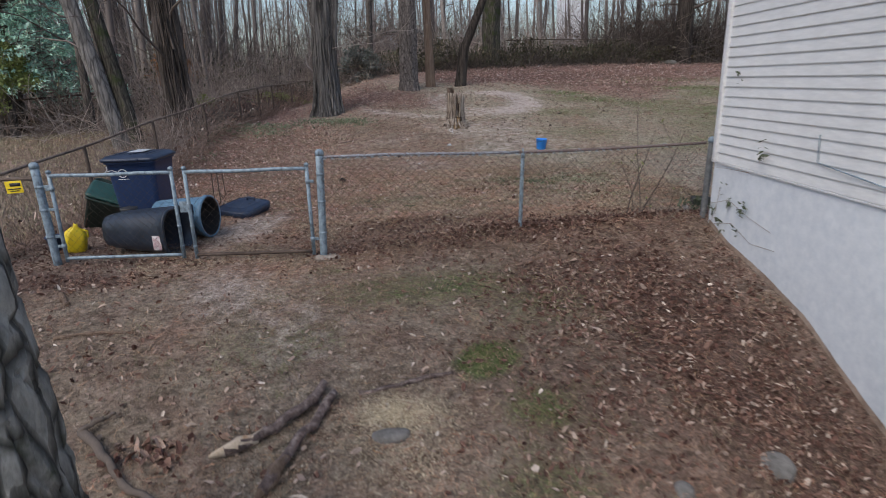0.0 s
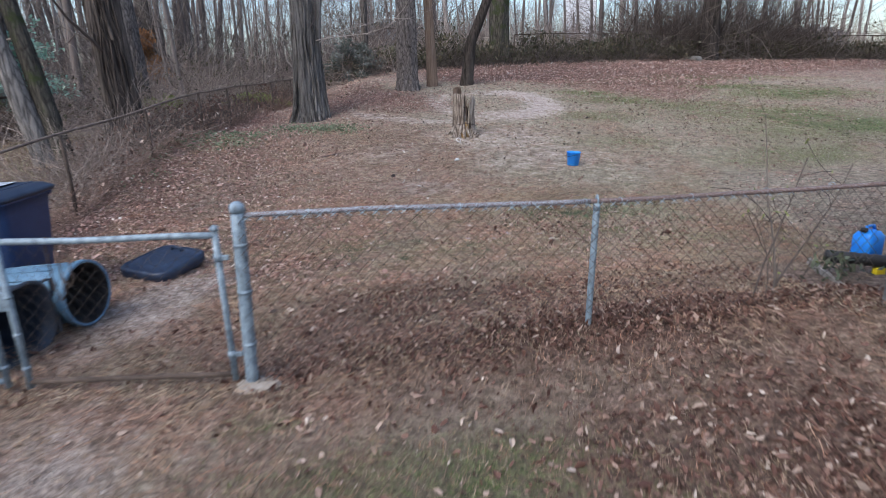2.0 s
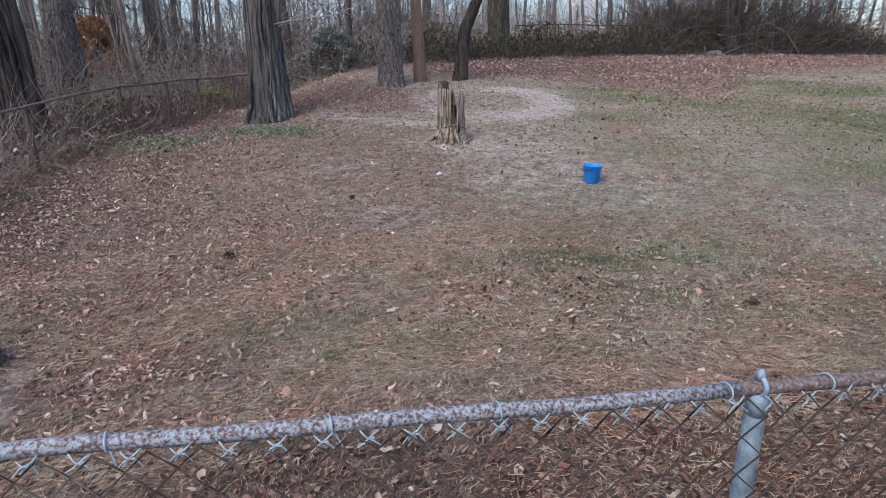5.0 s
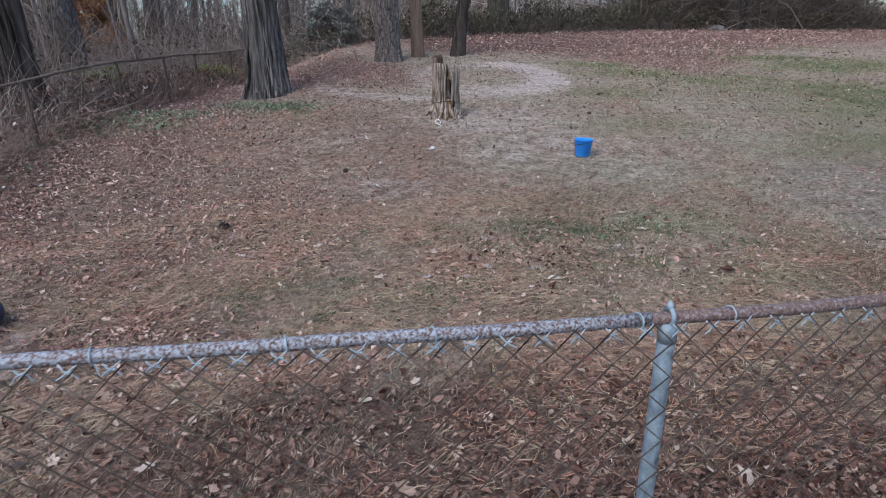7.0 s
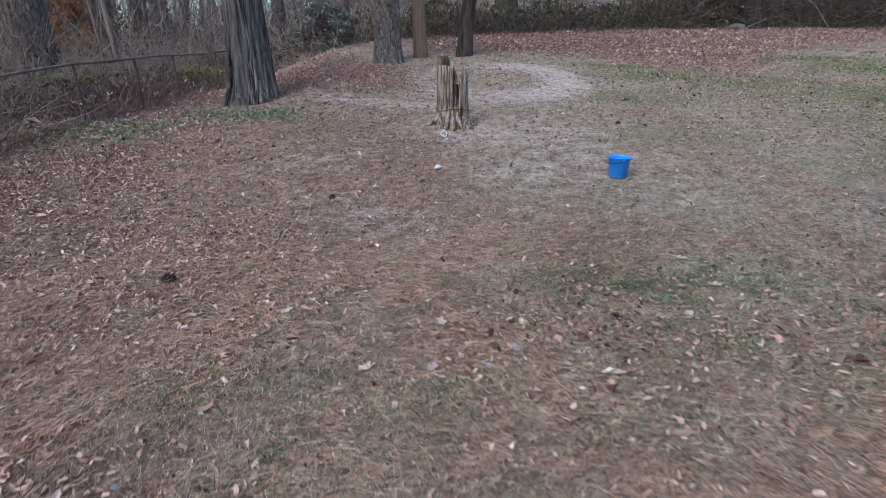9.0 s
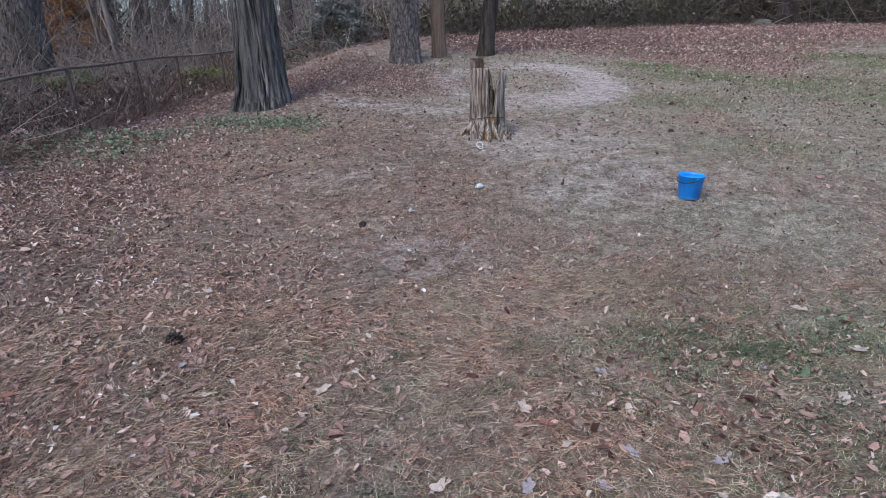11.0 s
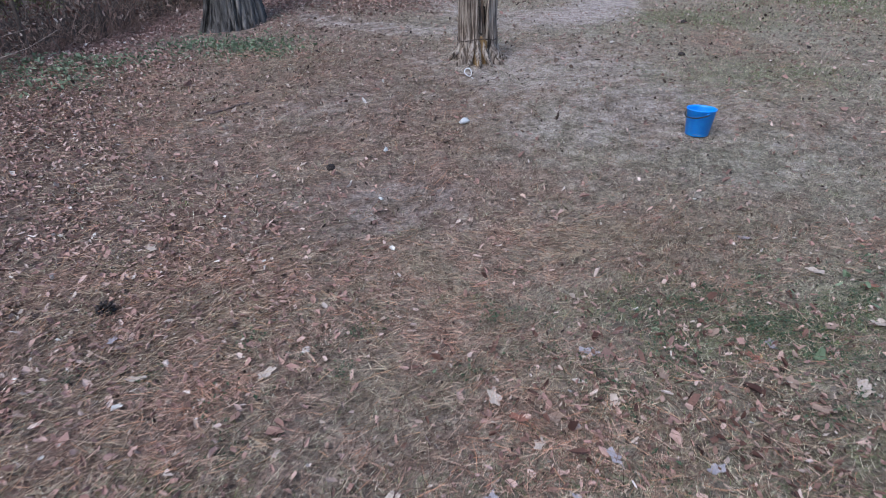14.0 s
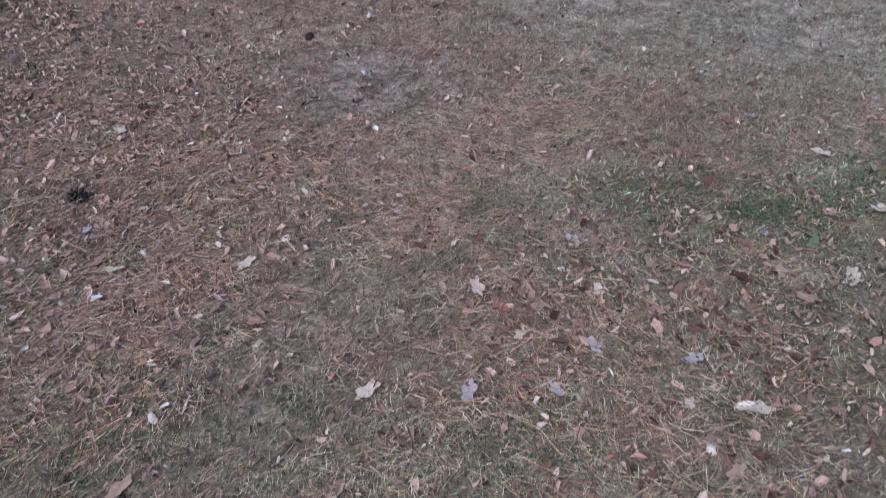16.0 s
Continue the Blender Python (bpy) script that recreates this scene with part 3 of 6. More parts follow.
    # the first patch darkens the ground for thicket shade beyond the side fence
    c = patches(x, y, ((0.7, -5.5, 13.0, 2.6, 9.0, 0.05), (0.75, 1.6, 13.6, 1.6, 1.4, 0), (0.7, 2.6, 12.4, 1.3, 0.9, 0.2), (0.95, 2.6, 0.2, 2.8, 0.75, 0.03), (0.75, 2.0, 1.0, 2.8, 0.9, 0), (0.75, 3.3, -2.4, 1.2, 3.2, 0.17), (0.7, 2.3, -1.2, 0.9, 0.8, 0),
                       (0.7, 0.5, 14.5, 1.6, 2.6, 0), (0.30, -1.7, -1.7, 1.2, 1.3, 0), (0.28, -0.9, -2.8, 0.7, 0.6, 0), (0.22, 3.6, 3.1, 1.5, 0.8, 0), (0.7, -2.6, -0.3, 1.2, 0.45, 0), (0.6, -2.0, 0.2, 1.5, 0.3, 0), (0.75, -2.5, 5.5, 1.3, 5.0, 0), (0.8, -2.3, 10.5, 0.9, 4.5, -0.12), (0.6, -1.6, 7.5, 1.6, 3.0, 0), (0.5, -0.9, 5.4, 1.5, 2.8, 0), (0.5, 0.3, 4.8, 1.3, 1.6, 0), (0.55, 2.0, -2.7, 1.2, 1.2, 0), (0.20, 3.0, 3.5, 1.3, 0.7, 0.1), (0.5, -0.6, 2.6, 1.2, 0.8, 0)))
    return np.maximum(band, c)


def olive_cover(x, y):
    """Thin grey-tan turf: the front yard and the open side of the back yard."""
    front_yard = 0.5 * sstep(0.2, -0.9, y) * (1 - 0.85 * sstep(1.4, 3.0, x)) * sstep(-5, -2.5, x)
    side_yard = sstep(2.6, 5.2, x + 0.14 * y) * (1 - 0.45 * sstep(7, 11, x)) * sstep(1.8, 4.0, y) * (1 - sstep(15, 17.5, y))
    middle = 0.5 * sstep(1.0, 2.2, y) * (1 - sstep(4.0, 6.5, y)) * sstep(0.3, 2.0, x)
    return np.clip(np.maximum(np.maximum(front_yard, side_yard), middle) * (0.80 + 0.20 * np.sin(1.9 * x + 1.3 * y) * np.sin(1.7 * y - x)), 0, 1)


col = ground.data.color_attributes.new("cover", 'FLOAT_COLOR', 'POINT')
rgba = np.stack([green_cover(gx, gy), bare_cover(gx, gy), leaf_cover(gx, gy), olive_cover(gx, gy)], 1)
col.data.foreach_set("color", rgba.astype(np.float32).ravel())

# ---- house ----
HX, HY = 4.46, -0.263                       # the corner beside the fence
HTURN = -math.degrees(math.atan2(0.1093, 0.994))   # the wall runs back along local -y
house = thing("house", "white vinyl-sided house on a white painted block foundation", "house", pose(HX, HY, 0, 0, 0, HTURN), kind="")
WALL_L, SIDE_L, SILL, COURSE, TOP = 14.0, 9.0, 0.837, 0.1016, 3.6
fnd = Geo()
fnd.box((0.2, WALL_L, 3.0), (0.13, -WALL_L / 2, SILL - 1.5), 0.004)
part("foundation_wall", fnd, MAT["foundation"], house)
part("foundation_wall", Geo().box((SIDE_L, 0.2, 3.0), (0.235 + SIDE_L / 2, -0.1, SILL - 1.5), 0.004), MAT["foundation"], house)
part("foundation_wall", Geo().box((0.2, WALL_L, 3.0), (0.13 + SIDE_L, -WALL_L / 2 - 0.21, SILL - 1.5), 0.004), MAT["foundation"], house)
part("foundation_wall", Geo().box((SIDE_L, 0.2, 3.0), (0.235 + SIDE_L / 2, -WALL_L + 0.0, SILL - 1.5), 0.004), MAT["foundation"], house)
part("wall_sheathing", Geo().box((SIDE_L, WALL_L - 0.1, TOP - SILL), (0.06 + SIDE_L / 2, -WALL_L / 2 - 0.05, (TOP + SILL) / 2 + 0.004)), MAT["siding"], house)


def lap(length):
    """One lap of siding, drop-edged, running along y from 0 to -length, face to -x."""
    g = Geo()
    prof = [(0.03, 0.0), (-0.012, 0.0), (-0.014, 0.008), (-0.004, 0.085), (0.0, COURSE + 0.006), (0.03, COURSE + 0.006)]
    g.loft([[(x, 0, z) for x, z in prof], [(x, -length, z) for x, z in prof]])
    return mesh_from("siding_board", g.v, g.f, MAT["siding"], False)


lap_side, lap_back = lap(WALL_L), lap(SIDE_L)
n = 0
while SILL + n * COURSE < TOP:
    for me, m in ((lap_side, pose(0.03, -0.06, SILL + n * COURSE)), (lap_back, pose(SIDE_L + 0.1, -0.03, SILL + n * COURSE, 0, 0, -90))):
        ob = new("siding_board", me)
        ob.parent = house
        ob.matrix_basis = m
    n += 1
part("corner_post", Geo().box((0.07, 0.07, TOP - SILL + 0.02), (0.028, -0.028, (TOP + SILL) / 2), 0.006), MAT["siding"], house, "white corner post trim")
part("starter_strip", Geo().box((0.02, WALL_L, 0.02), (0.022, -WALL_L / 2 - 0.1, SILL - 0.012), 0.003), MAT["siding"], house, "white starter strip under the siding")
sp, n_sp = Geo(), 90
q = np.random.default_rng(8)
wob = np.convolve(q.uniform(0, 1, n_sp + 8), np.ones(5) / 5, "same")
ring0, ring1 = [], []
for k in range(n_sp):                        # soil splashed up the foot of the wall
    s_ = -0.02 - 7.0 * k / (n_sp - 1)
    gx0, gy0 = HX + 0.1093 * s_, HY + 0.994 * s_
    gz0 = lz(gx0, gy0)
    ring0.append((s_, gz0 - 0.1))
    ring1.append((s_, gz0 + 0.035 + 0.03 * wob[k + 4] + q.uniform(0, 0.008)))
v_ = [(0.027, a, b) for a, b in ring0] + [(0.027, a, b) for a, b in ring1]
sp.add(v_, [(k, k + 1, n_sp + k + 1, n_sp + k) for k in range(n_sp - 1)])
part("soil_splash", sp, MAT["splash"], house, "brown soil stain along the wall's foot", False)
rf = Geo()
ov = 0.35
rf.loft([[(-ov, ov, TOP), (SIDE_L + ov, ov, TOP), (SIDE_L + ov, ov, TOP + 0.12), (SIDE_L / 2, ov, TOP + 2.3), (-ov, ov, TOP + 0.12)],
         [(-ov, -WALL_L - ov, TOP), (SIDE_L + ov, -WALL_L - ov, TOP), (SIDE_L + ov, -WALL_L - ov, TOP + 0.12), (SIDE_L / 2, -WALL_L - ov, TOP + 2.3), (-ov, -WALL_L - ov, TOP + 0.12)]])
part("roof", rf, MAT["roof"], house, smooth=False)
tagged(house, kind="thing")

# ---- chain-link fences ----


def fabric(p0, p1, h0, h1, bottom0, bottom1, pitch=0.085, r=0.0018):
    """Woven diamonds between two plan points; zigzag wires, alternate ones mirrored."""
    p0, p1 = np.array(p0, float), np.array(p1, float)
    L = np.linalg.norm(p1 - p0)
    nw = max(2, int(L / pitch))
    pitch = L / nw
    rows = int(max(h0 - bottom0, h1 - bottom1) / (pitch / 2))
    K = rows + 1
    P = np.empty((nw * 2, K, 3))
    for i in range(nw * 2):
        u = (np.arange(K) + i) % 2
        s = np.clip((i / 2 + (u * 0.5 if i % 2 == 0 else -(1 - u) * 0.5 + 0.5)) * pitch / L, 0, 1)
        k = np.arange(K) / (K - 1)
        z = (bottom0 + (bottom1 - bottom0) * s) * (1 - k) + (h0 + (h1 - h0) * s) * k
        xy = p0[None] + (p1 - p0)[None] * s[:, None]
        P[i, :, 0], P[i, :, 1], P[i, :, 2] = xy[:, 0], xy[:, 1], z
    nrm = np.array([-(p1 - p0)[1], (p1 - p0)[0]]) / L
    P[:, :, :2] += nrm * (0.002 * ((np.arange(K) % 2) * 2 - 1))[None, :, None]
    return P, np.full(P.shape[:2], r)


def wire_part(P, R, parent, name="wire_mesh", sides=3, mat="wire"):
    V, F = tubes(P, R, sides)
    ob = new(name, mesh_from(name, V, F, MAT[mat]))
    ob.parent = parent
    return ob


RAIL_X, RAIL_H = (0, 0.8, 1.7, 2.3, 2.9, 3.6, 4.66), (1.04, 1.037, 1.01, 0.996, 0.99, 1.0, 1.03)


def rail_z(x):
    return float(np.interp(x, RAIL_X, RAIL_H))


front = thing("chain_link_fence", "low chain-link fence with a rust-freckled top rail", "fence", pose(0, 0, 0))
r1 = 0.0165
rg = Geo()
rail_pts = [(0.05 + 4.40 * k / 24, 0.004 * math.sin(k * 1.7) - 0.12 * max(0.0, (k - 16) / 8) ** 1.5, rail_z(0.05 + 4.40 * k / 24)) for k in range(25)]
rg.tube(rail_pts[:13], r1, 14)
part("top_rail", rg, MAT["rusty_rail"], front)
part("top_rail", Geo().tube(rail_pts[12:], r1 * 0.98, 14), MAT["brown_rail"], front, "rusted brown length of rail")
SPAN = (0.05, 0.8, 1.7, 2.29, 2.9, 3.6, 4.42)
bottoms = [max(lz(x, 0) - 0.02, -0.05) for x in SPAN]
for a, b in zip(range(6), range(1, 7)):
    xa, xb = SPAN[a], SPAN[b]
    P, R = fabric((xa, -0.040), (xb, -0.040), rail_z(xa) + 0.004, rail_z(xb) + 0.004, bottoms[a], bottoms[b], r=0.0026)
    wire_part(P, R, front)


def post_parts(parent, x, y, z0, z1, r, cap="dome", lean=(0, 0), mat="galv"):
    g = Geo()
    pts = [(x + lean[0] * k / 6, y + lean[1] * k / 6, z0 + (z1 - z0) * k / 6) for k in range(7)]
    g.tube(pts, r, 18)
    p = part("post", g, MAT[mat], parent)
    tx, ty = x + lean[0], y + lean[1]
    if cap == "dome":
        part("post_cap", Geo().loft([circle(r * 1.14, z1 - 0.03, 18, tx, ty), circle(r * 1.14, z1 + 0.005, 18, tx, ty), circle(r * 0.95, z1 + 0.022, 18, tx, ty), circle(r * 0.45, z1 + 0.035, 18, tx, ty)]), MAT["galv"], p)
    else:                                    # loop cap that carries the rail
        part("post_cap", Geo().loft([circle(r * 1.06, z1 - 0.05, 18, tx, ty), circle(r * 1.06, z1 - 0.012, 18, tx, ty), circle(r * 0.7, z1 - 0.002, 18, tx, ty)]), MAT["galv"], p)
        lg = Geo()
        zc = z1 + r1 + 0.002
        ring = [(tx, ty + (r1 + 0.005) * math.cos(a), zc + (r1 + 0.005) * math.sin(a)) for a in (2 * math.pi * k / 14 for k in range(15))]
        lg.tube(ring, 0.006, 6)
        lg.loft([circle(0.010, zc + r1 + 0.002, 10, tx, ty), circle(0.009, zc + r1 + 0.014, 10, tx, ty), circle(0.004, zc + r1 + 0.022, 10, tx, ty)])
        part("rail_loop", lg, MAT["galv"], p)
    return p


post_parts(front, 2.275, 0.0, lz(2.29, 0) - 0.1, rail_z(2.29) - r1 + 0.005, 0.022, "loop", (0.022, 0))
gate_post = post_parts(front, 0.0, 0.0, -0.2, 1.09, 0.040, "dome", (0.05, 0))
post_parts(front, 4.50, -0.13, lz(4.4, -0.1) - 0.3, 1.06, 0.036, "dome", (0.02, 0.0), "grey_post")
for zz in (0.2, 0.55, 0.85):                 # tension bands on the gate post
    part("tension_band", Geo().loft([circle(0.044, zz, 18, 0.01 + 0.04 * zz, 0), circle(0.044, zz + 0.022, 18, 0.01 + 0.04 * zz, 0)]), MAT["galv"], gate_post)
for i in range(50):                          # knuckles along the rail
    x = 0.10 + i * 0.085
    zc = rail_z(x)
    kn = Geo()
    e = 0.004 * math.sin(i * 2.3)
    kn.tube([(x - 0.022, -0.037, zc - 0.030), (x - 0.010, -0.033, zc - 0.021 + e), (x + 0.008, -0.028, zc - 0.010), (x + 0.019, -0.024, zc - 0.002 + e)], 0.0017, 5)
    kn.tube([(x + 0.022, -0.037, zc - 0.030), (x + 0.010, -0.029, zc - 0.022 + e), (x - 0.006, -0.033, zc - 0.012), (x - 0.017, -0.025, zc - 0.003 - e)], 0.0017, 5)
    kn.tube([(x - 0.010, -0.034, zc - 0.026), (x, -0.026, zc - 0.018), (x + 0.010, -0.034, zc - 0.014)], 0.0020, 5)
    part("knuckle", kn, MAT["tie"], front)
for x in (0.45, 0.98, 1.38, 1.71, 2.21, 2.45, 2.95, 3.5, 4.0):   # tie wires round the rail
    zc = rail_z(x)
    g = Geo()
    g.tube([(x + 0.012 * math.sin(a * 0.5), (r1 + 0.003) * math.cos(a), zc + (r1 + 0.003) * math.sin(a)) for a in (0.45 * k - 1.2 for k in range(19))] + [(x + 0.03, -0.03, zc - 0.03)], 0.0020, 5)
    part("tie_wire", g, MAT["tie"], front)
foot = thing("concrete_footing", "small worn concrete collar at a gate post", "footing", pose(0.05, -0.04, lz(0.05, -0.04)))
fg = Geo().loft([[(x * (1 + 0.12 * math.sin(3 * k)), y, z) for k, (x, y, z) in enumerate(rrect(w, d, 0.06, zz))] for w, d, zz in ((0.28, 0.20, -0.08), (0.27, 0.19, 0.005), (0.22, 0.15, 0.022))])
part("collar", fg, MAT["concrete"], foot)

# gates: two leaves between the posts
GP0, GP1 = np.array((0.0, 0.0)), np.array((-2.91, 0.35))


def gate(a, b, z_top, z_bot, hinge_at_a, foot_mat):
    """A leaf from plan point a to b with frame, mesh, hinges and latch."""
    a, b = np.array(a), np.array(b)
    th = thing("chain_link_gate", "galvanised chain-link gate leaf, standing closed", "gate", pose(a[0], a[1], z_bot, 0, 0, math.degrees(math.atan2(b[1] - a[1], b[0] - a[0]))), "pair of gate leaves")
    L, hgt = float(np.linalg.norm(b - a)), z_top - z_bot
    r = 0.020
    part("top_bar", Geo().tube([(L * k / 8, 0, hgt + 0.004 * math.sin(k)) for k in range(9)], r, 12), MAT["galv"], th)
    part("bottom_bar", Geo().tube([(L * k / 8, 0, 0.03) for k in range(9)], r * 0.9, 12), MAT[foot_mat], th)
    for x in (0.0, L):
        part("upright", Geo().tube([(x, 0, -0.01), (x, 0, hgt * 0.5), (x, 0, hgt + 0.045)], r, 12), MAT["galv"], th)
        part("end_cap", Geo().loft([circle(0.027, hgt + 0.03, 12, x, 0), circle(0.027, hgt + 0.05, 12, x, 0), circle(0.01, hgt + 0.064, 12, x, 0)]), MAT["galv"], th)
    P, R = fabric((0.03, -0.012), (L - 0.03, -0.012), hgt, hgt, 0.03, 0.03)
    wire_part(P, R, th)
    xh = 0.0 if hinge_at_a else L
    for zz in (0.15, hgt - 0.16):
        part("hinge", Geo().loft([circle(0.026, zz, 12, xh, 0), circle(0.026, zz + 0.045, 12, xh, 0)]).box((0.06, 0.02, 0.03), (xh + (-0.035 if hinge_at_a else 0.035), 0, zz + 0.02), 0.003), MAT["galv"], th)
    xb = L if hinge_at_a else 0.0
    for zz in (0.12, 0.35, 0.6):
        part("tension_band", Geo().loft([circle(0.023, zz, 12, xb, 0), circle(0.023, zz + 0.02, 12, xb, 0)]), MAT["galv"], th)
    return th, L, hgt


ud = (GP1 - GP0) / np.linalg.norm(GP1 - GP0)
gate_r, Lr, hr = gate(GP0 + ud * 0.10, GP0 + ud * 1.40, 0.925, -0.03, True, "old_post")
gate_l, Ll, hl = gate(GP0 + ud * 1.54, GP0 + ud * 2.82, 0.925, -0.02, False, "galv")
part("latch", Geo().box((0.10, 0.03, 0.12), (Lr + 0.06, -0.02, hr * 0.60), 0.006).tube([(Lr + 0.02, -0.03, hr * 0.5), (Lr + 0.03, -0.05, hr * 0.62), (Lr + 0.10, -0.045, hr * 0.64)], 0.008, 6), MAT["galv"], gate_r, "fork latch")
for dx, drop in ((Lr - 0.30, 0.34), (Lr - 0.36, 0.26)):   # a loose chain over the top bar
    part("chain", Geo().tube([(dx - 0.03, -0.024, hr - 0.02), (dx - 0.035, -0.03, hr - drop), (dx - 0.005, -0.034, hr - drop - 0.05), (dx + 0.03, -0.03, hr - drop + 0.03), (dx + 0.025, -0.026, hr + 0.005), (dx, 0.0, hr + 0.024), (dx - 0.03, -0.02, hr - 0.01)], 0.0055, 6), MAT["old_post"], gate_r, "dark loop of chain")
end_post = thing("gate_post", "weathered pale-grey steel gate post with a domed cap", "post", pose(GP1[0], GP1[1], 0))
post_parts(end_post, 0.0, 0.0, lz(*GP1) - 0.1, 1.04, 0.042, "dome", (-0.02, 0.0))
for zz in (0.25, 0.55, 0.8):
    part("tension_band", Geo().loft([circle(0.047, zz, 18, -0.012, 0), circle(0.047, zz + 0.025, 18, -0.012, 0)]).box((0.10, 0.02, 0.03), (0.05, 0, zz + 0.012), 0.003), MAT["galv"], end_post)

# the old fence along the yard's side
side = thing("chain_link_fence", "old dark rusted chain-link fence overgrown with vines", "fence", pose(0, 0, 0))
SIDE = [(-3.96, -2.0, 0.70), (-3.69, 0.5, 0.83), (-3.42, 4.0, 1.08), (-2.98, 7.0, 1.36), (-2.54, 9.97, 1.64), (-2.14, 13.6, 1.76), (-1.45, 17.0, 1.87), (-0.6, 21.5, 2.02)]
sy_ = [p[1] for p in SIDE]


def side_at(y):
    return np.interp(y, sy_, [p[0] for p in SIDE]), np.interp(y, sy_, [p[2] for p in SIDE])


part("top_rail", Geo().tube([(float(side_at(y)[0]) + 0.01 * math.sin(y * 2), y, float(side_at(y)[1]) + 0.012 * math.sin(y * 1.6)) for y in np.linspace(-2, 21.5, 48)], 0.019, 8), MAT["old_rail"], side)
for y in (-1.7, 0.7, 2.9, 5.2, 7.6, 9.97, 11.9, 13.6, 15.6, 17.6, 20.0):
    x, z = (float(q) for q in side_at(y))
    part("post", Geo().tube([(x, y, lz(x, y) - 0.1), (x + 0.01, y, z * 0.5), (x, y, z)], 0.026, 10), MAT["old_post"], side)
yy = np.arange(-2, 21.0, 1.0)
for y0, y1 in zip(yy[:-1], yy[1:]):
    (x0, z0), (x1, z1) = side_at(y0), side_at(y1)
    P, R = fabric((x0 + 0.03, y0), (x1 + 0.03, y1), float(z0), float(z1), min(lz(x0, y0), float(z0) - 0.2), min(lz(x1, y1), float(z1) - 0.2), r=0.0016 if y0 < 8 else 0.0022)
    wire_part(P, R, side)
lot = thing("chain_link_fence", "dark rusted fence across the far side of the next lot", "fence", pose(0, 0, 0))
LOT = [(-15.0, 12.2), (-12.0, 12.3), (-9.0, 12.0), (-6.4, 11.6)]
part("top_rail", Geo().tube([(x, y, lz(x, y) + 1.0) for x, y in LOT], 0.025, 8), MAT["old_post"], lot)
for (x0, y0), (x1, y1) in zip(LOT[:-1], LOT[1:]):
    part("post", Geo().tube([(x0, y0, lz(x0, y0) - 0.1), (x0, y0, lz(x0, y0) + 1.0)], 0.03, 8), MAT["old_post"], lot)
    P, R = fabric((x0, y0), (x1, y1), lz(x0, y0) + 1.0, lz(x1, y1) + 1.0, lz(x0, y0), lz(x1, y1), 0.10, 0.003)
    wire_part(P, R, lot)
link = thing("fence_rail", "short rail tying the gate post to the side fence", "fence", pose(0, 0, 0))
part("rail", Geo().tube([(-2.93, 0.36, 0.90), (-3.3, 0.43, 0.90), (-3.68, 0.5, 0.84)], 0.018, 10), MAT["old_rail"], link)
P, R = fabric((-2.93, 0.36), (-3.68, 0.5), 0.9, 0.84, -0.04, -0.04)
wire_part(P, R, link)
sign = thing("warning_sign", "small yellow plastic sign with black print on the fence", "sign", pose(-3.18, 0.375, 0.82, 0, -4, -12))
part("plate", Geo().box((0.19, 0.004, 0.13), (0, 0, 0), 0.001), MAT["yellow"], sign)
part("print", Geo().box((0.12, 0.003, 0.035), (0.02, -0.004, 0.025)), MAT["dark"], sign)
part("print", Geo().box((0.15, 0.003, 0.012), (0.0, -0.004, -0.02)), MAT["dark"], sign)
part("print", Geo().box((0.10, 0.003, 0.010), (0.0, -0.004, -0.042)), MAT["dark"], sign)

# ---- trees ----


def trunk_geo(pts, radii, sides=28, ridges=9, rough=0.08, flare=0.0, seed=0, plates=0.0, plate_scale=14.0):
    """A trunk along pts with lobed, ridged section and root flare; dense rings."""
    pts = np.array(pts, float)
    t = np.linspace(0, 1, len(pts))
    rr = np.random.default_rng(seed)
    n = max(24, int(14 * np.linalg.norm(pts[-1] - pts[0]) ** 0.75))
    if plates:
        n, sides = n * 3, sides * 2
    u = np.linspace(0, 1, n) ** (2.0 if plates else 1.5)
    C = np.stack([np.interp(u, t, pts[:, k]) for k in range(3)], 1)
    R = np.interp(u, t, radii)
    a = np.arange(sides) * 2 * math.pi / sides
    ph = rr.uniform(0, 6.28, 5)
    hgt = C[:, 2] - C[0, 2]
    lobes = 1 + rough * np.sin(ridges * a[None] + ph[0] + 1.2 * np.sin(hgt[:, None] * 1.3 + ph[1])) + rough * 0.8 * np.sin(3 * a[None] + ph[2] + hgt[:, None] * 0.4)
    fl = 1 + flare * np.exp(-np.clip(hgt, 0, None)[:, None] / 0.25) * (0.6 + 0.5 * np.sin(5 * a[None] + ph[3]) ** 2)
    ridge = rr.normal(0, 1, (9, sides))       # ridges that run up the trunk and slowly change
    at = np.clip(hgt, 0, 7.9)[:, None] % 8
    lo_ = at.astype(int)
    cols = np.arange(sides)[None]
    lobes = lobes + rough * 0.45 * (ridge[lo_, cols] * (1 - (at - lo_)) + ridge[lo_ + 1, cols] * (at - lo_)) + rr.normal(0, rough * 0.06, lobes.shape)
    rad = R[:, None] * lobes * fl
    if plates:                               # bark plates parted by furrows
        for i in range(n):
            if hgt[i] > 5:
                break
            for j in range(sides):
                d_ = noise.voronoi(Vector((R[i] * math.cos(a[j]) * plate_scale, R[i] * math.sin(a[j]) * plate_scale, C[i, 2] * plate_scale * 0.34 + seed)))[0]
                rad[i, j] += plates * (min(1.0, (d_[1] - d_[0]) / 0.20) - 0.6) + plates * 0.15 * noise.noise(Vector((j * 0.5, C[i, 2] * 20, seed)))
    V = np.stack([C[:, None, 0] + rad * np.cos(a), C[:, None, 1] + rad * np.sin(a), np.repeat(C[:, 2][:, None], sides, 1)], -1)
    g = Geo()
    g.loft([[tuple(p) for p in ring] for ring in V], True, True)
    return g


